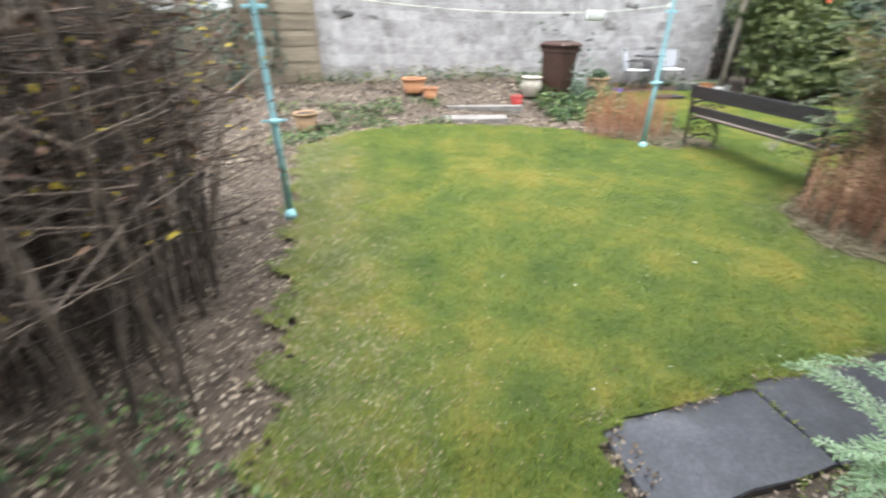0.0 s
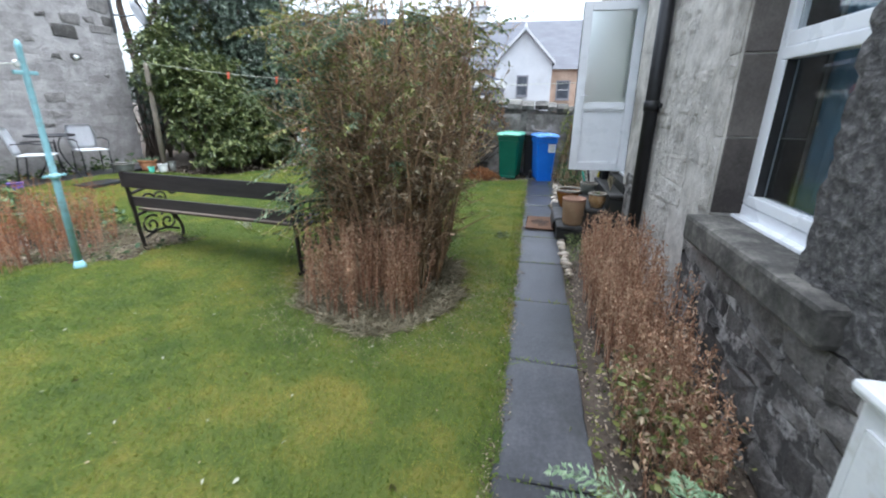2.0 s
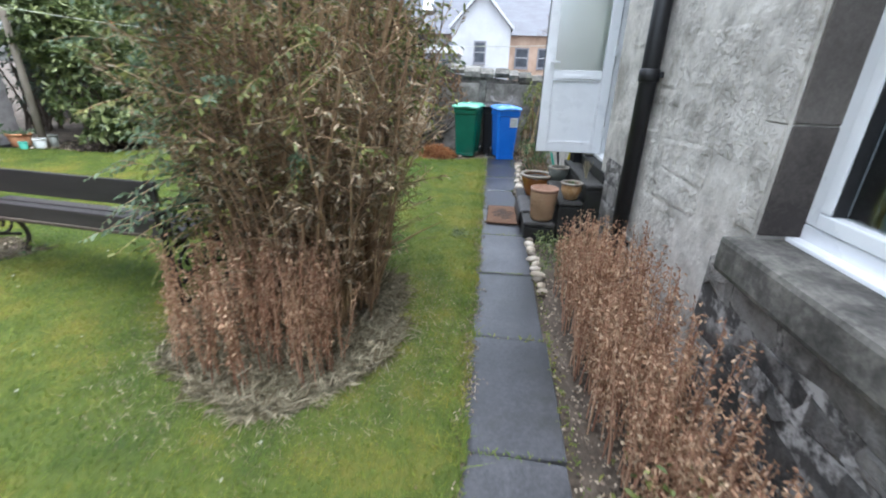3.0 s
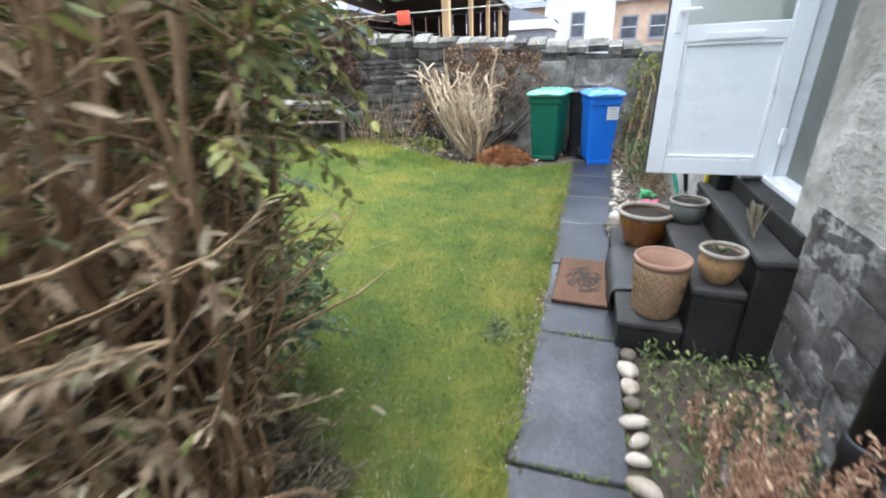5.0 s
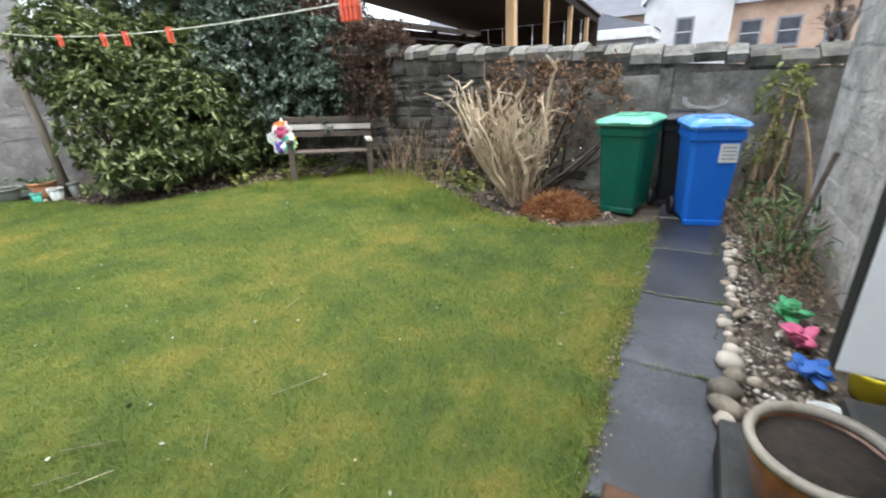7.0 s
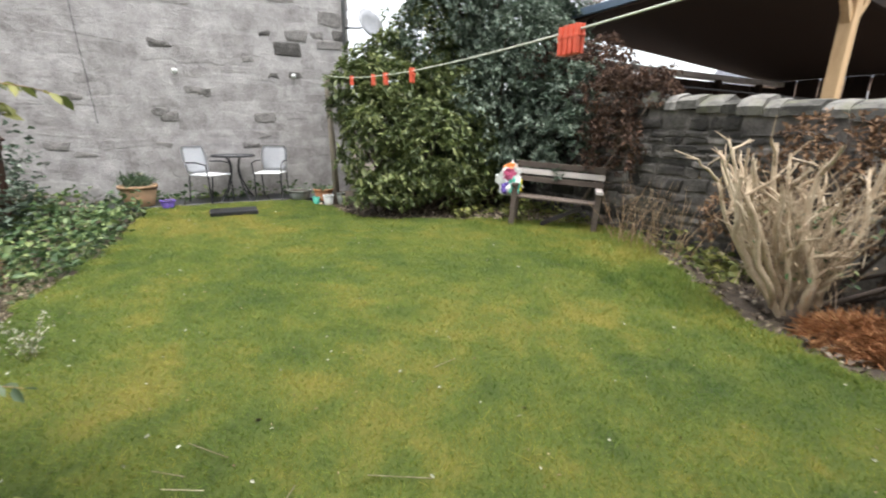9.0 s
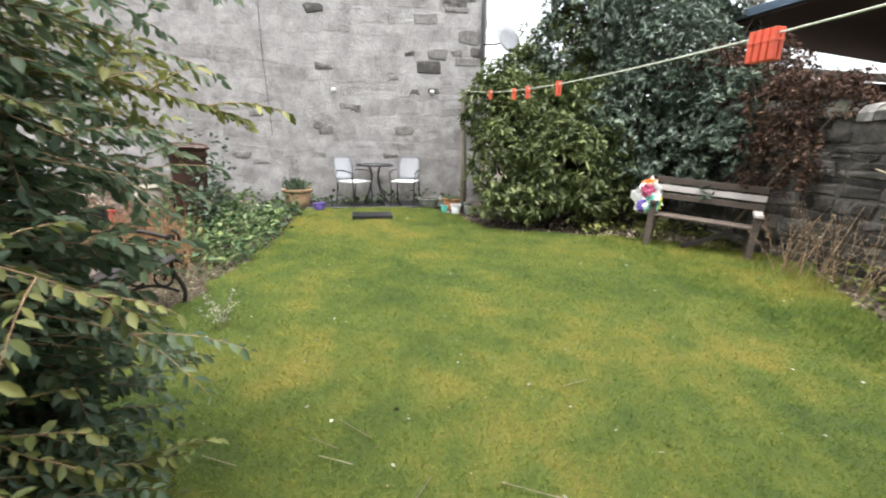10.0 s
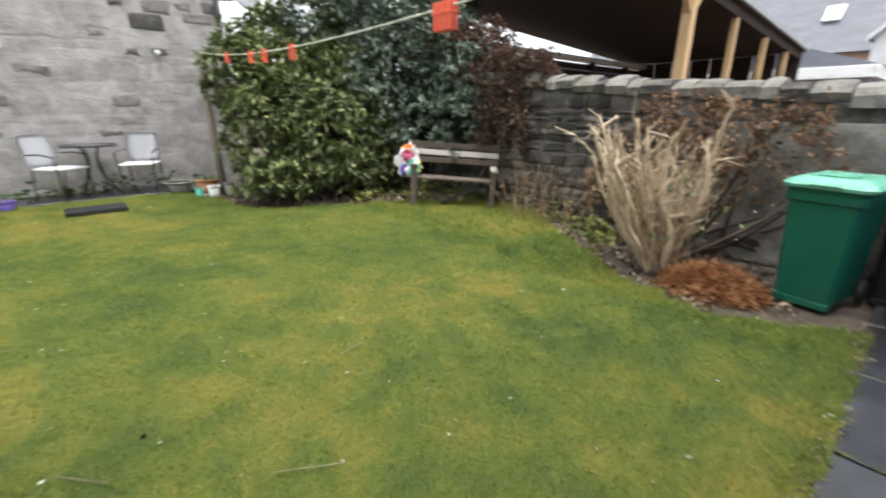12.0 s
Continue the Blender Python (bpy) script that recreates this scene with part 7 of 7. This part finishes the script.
carpet("ivy", 3000, (-0.9, 2.0, 6.2, 8.0), (0.03, 0.08), "ivy", rng, "low green ground cover on the soil bank", 0.10, lambda x, y: ripple(x, y, 3.0) > -0.2)
carpet("leaf_litter", 5200, (-0.6, 1.1, -0.25, 0.98), (0.010, 0.034), "leaf_litter", rng, "dead leaves on bare soil at the end of the path", 0.04)
carpet("weeds", 700, (-0.5, 1.05, 0.1, 0.95), (0.02, 0.06), "grass", rng, "thin grass on bare soil at the end of the path", 0.05, lambda x, y: ripple(x, y, 7.0) > -0.2, wide=(0.12, 0.3))
carpet("leaf_litter", 24000, (-2.6, 0.1, 0.4, 6.6), (0.010, 0.036), "leaf_litter", rng, "dead leaves covering the western bed", 0.04)
carpet("leaf_litter", 8000, (-1.4, 5.4, 5.4, 9.2), (0.025, 0.07), "leaf_litter", rng, "dead leaves over the soil bank", 0.04)
carpet("leaf_litter", 2600, (10.2, 12.15, 1.2, 7.0), (0.025, 0.07), "leaf_litter", rng, "dead leaves in the eastern bed", 0.05)
carpet("leaf_litter", 3000, (3.6, 5.9, 1.2, 2.9), (0.010, 0.026), "leaf_litter", rng, "dead leaves and straw round the tall shrub", 0.04)
carpet("leaf_litter", 5000, (1.2, 5.7, -0.25, 0.42), (0.008, 0.028), "leaf_litter", rng, "dead leaves in the bed under the window", 0.05)
carpet("leaf_litter", 1100, (8.05, 11.9, -0.25, 0.34), (0.02, 0.05), "leaf_litter", rng, "dead leaves in the bed by the door", 0.05)
carpet("leaf_litter", 2600, (3.4, 5.7, 4.2, 5.8), (0.012, 0.04), "leaf_litter", rng, "dead leaves round the bench and washing pole", 0.04)
carpet("dry_stalks", 7000, (3.4, 5.7, 4.2, 5.8), (0.04, 0.12), "dry_grass", rng, "straw-coloured dead grass round the bench and washing pole", 0.06, up=1.2, wide=(0.045, 0.085))
carpet("weeds", 900, (3.4, 5.7, 4.2, 5.8), (0.03, 0.08), "ivy", rng, "low green weeds round the bench and washing pole", 0.08, lambda x, y: ripple(x, y, 5.0) > 0.0)
carpet("dry_stalks", 48000, (3.6, 6.0, 1.1, 3.0), (0.05, 0.14), "dry_grass", rng, "straw-coloured dead grass round the tall shrub", 0.06, up=1.2, wide=(0.045, 0.085))
carpet("leaf_litter", 3000, (8.4, 12.1, 6.2, 8.2), (0.025, 0.07), "leaf_litter", rng, "dead leaves below the evergreens", 0.05)
carpet("weeds", 3600, (10.3, 12.15, 3.0, 7.2), (0.05, 0.12), "privet", rng, "low green and dry weeds in the eastern bed", 0.22, lambda x, y: ripple(x, y, 5.0) > -0.1)
carpet("weeds", 1500, (-2.4, -0.4, 0.2, 1.6), (0.02, 0.055), "ivy", rng, "green weeds at the foot of the thicket", 0.12, lambda x, y: ripple(x, y, 4.0) > 0.1)
carpet("weeds", 900, (-0.5, 4.0, 8.7, 9.28), (0.05, 0.16), "dry_grass", rng, "dry weeds along the foot of the gable", 0.3, up=2.5, wide=(0.06, 0.15))
carpet("weeds", 700, (-0.5, 9.0, 9.0, 9.28), (0.04, 0.12), "ivy", rng, "green weeds along the foot of the gable", 0.2, up=2.0)

rng = np.random.default_rng(122)
thicket = thing("thicket", (-1.72, 2.5, 0), "dense thicket of bare dark twigs with a few yellow leaves", "shrub")
paths, P, D = [], [], []
for i in range(430):
    b = np.array([rng.normal(-0.15, 0.55), rng.normal(0, 0.75), 0.0])
    a = rng.uniform(-1.0, 1.6) if rng.uniform() < 0.55 else rng.uniform(0, 6.28)
    h, sp = rng.uniform(1.1, 3.3), rng.uniform(0.3, 1.15)
    s = stem(rng, b, h, sp, 0.4, 9, (math.cos(a), math.sin(a)))
    s[:, 0] = np.where(s[:, 0] > 0.6, 0.6 + (s[:, 0] - 0.6) * 0.4, s[:, 0])
    r0 = rng.uniform(0.005, 0.014)
    paths.append((s, np.linspace(r0, r0 * 0.3, 9)))
    for tw in side_twigs(rng, s, 11, 0.65, 0.15, 0.32):
        paths.append((tw, np.linspace(0.004, 0.0012, 4)))
        if rng.uniform() < 0.16:
            P.append(tw[3])
            D.append(rng.normal(size=3) + np.array([0, 0, -0.6]))
tubes("twigwork", paths, "dark_twig", thicket, 4)
far_ = np.array(P)[:, 1] > -1.2
P, D = np.array(P)[far_], np.array(D)[far_]
leaves("foliage", P, unit(D), rng.uniform(0.03, 0.06, len(P)), 0.03, "yellow_leaf", rng, thicket)
ends = np.array([q_[-1] for q_, r_ in paths if q_[-1][2] > 0.95])
ends = ends[rng.integers(0, len(ends), 5200)] + rng.normal(0, 0.05, (5200, 3))
leaves("foliage", ends, unit(rng.normal(size=(5200, 3)) + np.array([0, 0, -0.4])), rng.uniform(0.03, 0.06, 5200), 0.022, "brown_hedge", rng, thicket)
whorl_bush("west_hedge", (-3.2, 4.6), [(0, 0, 1.2, 0.9, 1.6, 1.3), (0.2, 3.2, 1.2, 0.9, 1.5, 1.3), (0.1, -3.4, 1.2, 0.8, 1.6, 1.2), (1.2, 4.2, 1.0, 0.7, 0.5, 1.0), (2.0, 4.3, 1.1, 0.6, 0.35, 1.0), (1.0, -0.5, 1.5, 0.5, 1.0, 1.1), (0.8, -2.0, 1.6, 0.5, 0.8, 1.2)], 2600, (0.06, 0.11), "holly", rng, "dark overgrown hedge along the western fence", "hedge", trunk="dark_twig")


# ---- beyond the garden: carport, houses, trees ----
car = thing("carport", (0, 0, 0), "open timber carport with a dark flat roof beyond the wall", "carport")
CAR_X1 = 22.6


def car_z(x, z):
    return z + 0.33 - 0.06 * (x - 14.9)


def sloping(lo, hi, bevel):
    bm = one_box(lo, hi, bevel)
    for v in bm.verts:
        v.co.z = car_z(v.co.x, v.co.z)
    return bm


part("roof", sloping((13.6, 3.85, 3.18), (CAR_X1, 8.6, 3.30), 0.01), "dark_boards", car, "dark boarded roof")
part("roof_edge", sloping((13.55, 3.80, 3.22), (13.598, 8.65, 3.36), 0.01), "roof_edge", car, "blue-grey metal roof edge")
part("roof_edge", sloping((13.60, 3.80, 3.20), (CAR_X1, 3.848, 3.34), 0.01), "grey_metal", car, "grey metal roof edge")
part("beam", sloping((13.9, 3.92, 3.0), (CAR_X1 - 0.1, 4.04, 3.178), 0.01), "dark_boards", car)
# made-up white beam for the bright gap of sky under the roof
part("beam", one_box((13.9, 8.1, 2.88), (CAR_X1 - 0.1, 8.4, 3.0), 0.01), "white_paint", car, "white beam standing in for a strip of bright sky")
for k, x in enumerate((14.9, 17.1, 19.2, 21.2)):
    w = 0.085 if k == 0 else 0.055
    part("post", one_box((x - w, 3.98 - w, -0.1), (x + w, 3.98 + w, car_z(x, 3.0)), 0.012), "new_timber", car)
    if k == 0:
        for s in (-1, 1):
            m = Matrix.Translation((x, 3.975, car_z(x, 2.62))) @ Matrix.Rotation(s * 0.72, 4, "Y")
            part("brace", one_box((-0.045, -0.05, 0.02), (0.045, 0.05, 0.50), 0.006, m), "new_timber", car)
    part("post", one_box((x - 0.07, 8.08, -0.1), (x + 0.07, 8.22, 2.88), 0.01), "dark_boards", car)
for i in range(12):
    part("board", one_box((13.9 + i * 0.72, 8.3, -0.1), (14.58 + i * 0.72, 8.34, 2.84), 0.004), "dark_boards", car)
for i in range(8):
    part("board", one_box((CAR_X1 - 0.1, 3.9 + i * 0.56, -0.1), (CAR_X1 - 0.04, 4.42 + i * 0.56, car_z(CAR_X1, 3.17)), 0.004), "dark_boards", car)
part("rail", one_box((13.9, 5.6, 2.22), (CAR_X1 - 0.2, 5.63, 2.25), 0.006), "dark_metal", car)


def far_window(parent, x, y, z, w, h):
    win = part("window", one_box((x - 0.04, y - w / 2 - 0.09, z - 0.09), (x + 0.02, y + w / 2 + 0.09, z + h + 0.09), 0.01), "grey_trim", parent, "grey stone surround")
    for k in range(2):
        part("pane", one_box((x - 0.052, y - w / 2, z + k * (h / 2 + 0.02)), (x - 0.041, y + w / 2, z + (k + 1) * h / 2)), "far_window", win)
    part("sash", one_box((x - 0.06, y - w / 2, z + h / 2), (x - 0.041, y + w / 2, z + h / 2 + 0.03)), "white_paint", win)
    part("sill", one_box((x - 0.12, y - w / 2 - 0.1, z - 0.15), (x - 0.041, y + w / 2 + 0.1, z - 0.091), 0.01), "grey_trim", win)


def prism(bm, pts, x0, x1):
    a = [bm.verts.new((x0, y, z)) for y, z in pts]
    b = [bm.verts.new((x1, y, z)) for y, z in pts]
    k = len(pts)
    for i in range(k):
        bm.faces.new((a[i], a[(i + 1) % k], b[(i + 1) % k], b[i]))
    bm.faces.new(a[::-1])
    bm.faces.new(b)
    return bm


hs = thing("cottage", (0, 0, 0), "white rendered gabled cottage with a grey slate roof", "house")
part("gable_wall", prism(bmesh.new(), [(-0.05, -0.2), (3.35, -0.2), (3.35, 4.1), (1.65, 5.85), (-0.05, 4.1)], 30.0, 33.5), "white_render", hs, "white rendered gable")
for s, y0 in ((-1, -0.05), (1, 3.35)):
    bm = bmesh.new()
    q = [(29.8, y0 + s * 0.12, 4.0), (34.5, y0 + s * 0.12, 4.0), (34.5, 1.65, 5.93), (29.8, 1.65, 5.93)]
    lo = [bm.verts.new(v) for v in q]
    hi = [bm.verts.new((v[0], v[1], v[2] + 0.10)) for v in q]
    for i in range(4):
        bm.faces.new((lo[i], lo[(i + 1) % 4], hi[(i + 1) % 4], hi[i]))
    bm.faces.new(lo[::-1])
    bm.faces.new(hi)
    part("roof_slope", bm, "slate", hs)
    bm = bmesh.new()
    q = [(y0 + s * 0.16, 3.95), (y0 + s * 0.16, 4.15), (1.65, 6.08), (1.65, 5.88)]
    part("skew_stone", prism(bm, q, 29.72, 29.80), "white_render", hs)
part("finial", lathe([(0.08, 5.9), (0.10, 6.05), (0.03, 6.3)], 10, m=Matrix.Translation((29.8, 1.65, 0))), "white_render", hs)
part("main_wall", one_box((32.0, -9.0, -0.2), (37.5, 16.0, 3.9)), "tan_stone", hs, "tan stone wall")
main_roof = part("main_roof", prism(bmesh.new(), [(31.7, 3.85), (38.0, 3.85), (34.8, 7.15)], -9.3, 16.3), "slate", hs, "grey slate roof")
main_roof.data.transform(Matrix(((0, 1, 0, 0), (1, 0, 0, 0), (0, 0, 1, 0), (0, 0, 0, 1))))
far_window(hs, 30.0, 1.68, 2.25, 0.55, 1.05)
for y in (-0.9, -2.3, -4.0, -5.6):
    far_window(hs, 32.0, y, 2.1, 0.7, 1.0)
for y in (-3.4, 5.2, 9.4):
    part("skylight", one_box((-0.45, -0.3, 0), (0.45, 0.3, 0.08), 0.01, Matrix.Translation((33.2, y, 5.55)) @ Matrix.Rotation(-0.82, 4, "Y")), "white_paint", hs, "white roof window")
for y in (5.0, -8.0, 12.5):
    ch_ = part("chimney", one_box((34.4, y - 0.5, 6.8), (35.2, y + 0.5, 8.0), 0.02), "white_render", hs, "white chimney stack")
    part("chimney_cap", one_box((34.3, y - 0.6, 8.001), (35.3, y + 0.6, 8.1), 0.01), "grey_trim", ch_)
    for k in (-0.25, 0.25):
        part("chimney_pot", lathe([(0.13, 8.101), (0.11, 8.5), (0.14, 8.52), (0.10, 8.53)], 12, m=Matrix.Translation((34.8, y + k, 0))), "tan_stone", ch_)
gar = thing("garage", (0, 0, 0), "low outbuilding with a white flat roof edge and dark opening", "outbuilding")
part("wall", one_box((25.5, 2.7, -0.2), (29.0, 7.0, 2.5)), "grey_trim", gar)
part("fascia", one_box((25.35, 2.55, 2.5), (29.2, 7.2, 2.85), 0.02), "white_paint", gar, "white roof edge")
# no real opening: a dark sheet stands for the shaded inside
part("opening", one_box((25.46, 3.0, 0.0), (25.499, 5.2, 2.2)), "far_window", gar, "flat dark panel painted as the shade inside a doorway")
part("roof", prism(bmesh.new(), [(2.5, 2.86), (7.2, 2.86), (7.2, 4.4)], 26.0, 29.2), "slate", gar)

dish = thing("satellite_dish", (9.62, 9.20, 3.30), "grey satellite dish on the corner of the gable wall", "satellite dish", 20)
part("reflector", lathe([(0.02, 0.0), (0.15, 0.018), (0.27, 0.06), (0.275, 0.066), (0.15, 0.03), (0.01, 0.012)], 30, m=Matrix.Translation((0.12, -0.16, 0)) @ Matrix.Rotation(1.2, 4, "X")), "grey_metal", dish, smooth=True)
tubes("bracket", [(np.array([[-0.16, 0.16, -0.05], [0.0, -0.02, -0.05], [0.12, -0.15, 0.0]]), 0.016)], "dark_metal", dish, 8)
tubes("feed_arm", [(np.array([[0.12, -0.17, -0.24], [0.14, -0.50, -0.10]]), 0.01)], "dark_metal", dish, 8)
gut = thing("gutter_pipe", (9.36, 9.235, 2.9), "thin grey pipe at the corner of the gable wall", "pipe")
part("pipe", lathe([(0.03, 0.0), (0.03, 4.0)], 14), "grey_trim", gut, smooth=True)
cable = tubes("wall_cable", [(np.column_stack([np.linspace(5.42, 5.52, 9) + 0.01 * np.sin(np.arange(9)), np.full(9, 9.268), np.linspace(4.8, 1.5, 9)]), 0.005)], "dark_metal", sides=6)
tagged(cable, "thin dark cable running down the gable wall", "cable")
rng = np.random.default_rng(131)
for x, z in ((6.62, 2.32), (8.42, 2.36)):
    sp = thing("wall_light", (x, 9.255, z), "small round white fitting on the gable wall", "fitting")
    part("dome", lathe([(0.045, 0), (0.042, 0.03), (0.02, 0.05)], 16, m=Matrix.Rotation(math.pi / 2, 4, "X")), "bag_white", sp, smooth=True)


def bare_tree(at, height, rng, label, spread=0.5):
    tr = thing("bare_tree", at, label, "tree")
    paths = []

    def grow(p0, d, l, r, depth):
        t = np.linspace(0, 1, 5)[:, None]
        q = p0 + d * l * t + rng.normal(0, 0.05 * l, (5, 3)) * t
        paths.append((q, np.linspace(r, r * 0.6, 5)))
        if depth == 0:
            return
        for _ in range(3 if depth > 1 else 4):
            grow(q[rng.integers(2, 5)], unit(d + rng.normal(0, spread, 3) + np.array([0, 0, 0.15])), l * rng.uniform(0.5, 0.75), r * 0.55, depth - 1)
    grow(np.zeros(3), np.array([0, 0, 1.0]), height * 0.42, height * 0.025, 5)
    tubes("branchwork", paths, "dark_twig", tr, 4)
    return tr


bare_tree((14.5, 14.0, 0.2), 9.0, rng, "tall bare winter tree behind the evergreens")
bare_tree((20.0, 16.5, 0.2), 10.0, rng, "tall bare winter tree behind the evergreens")
bare_tree((27.5, -3.5, 0), 7.0, rng, "bare winter tree near the white cottage")
bare_tree((42.0, 9.0, 0), 12.0, rng, "bare winter tree beyond the cottage roof")
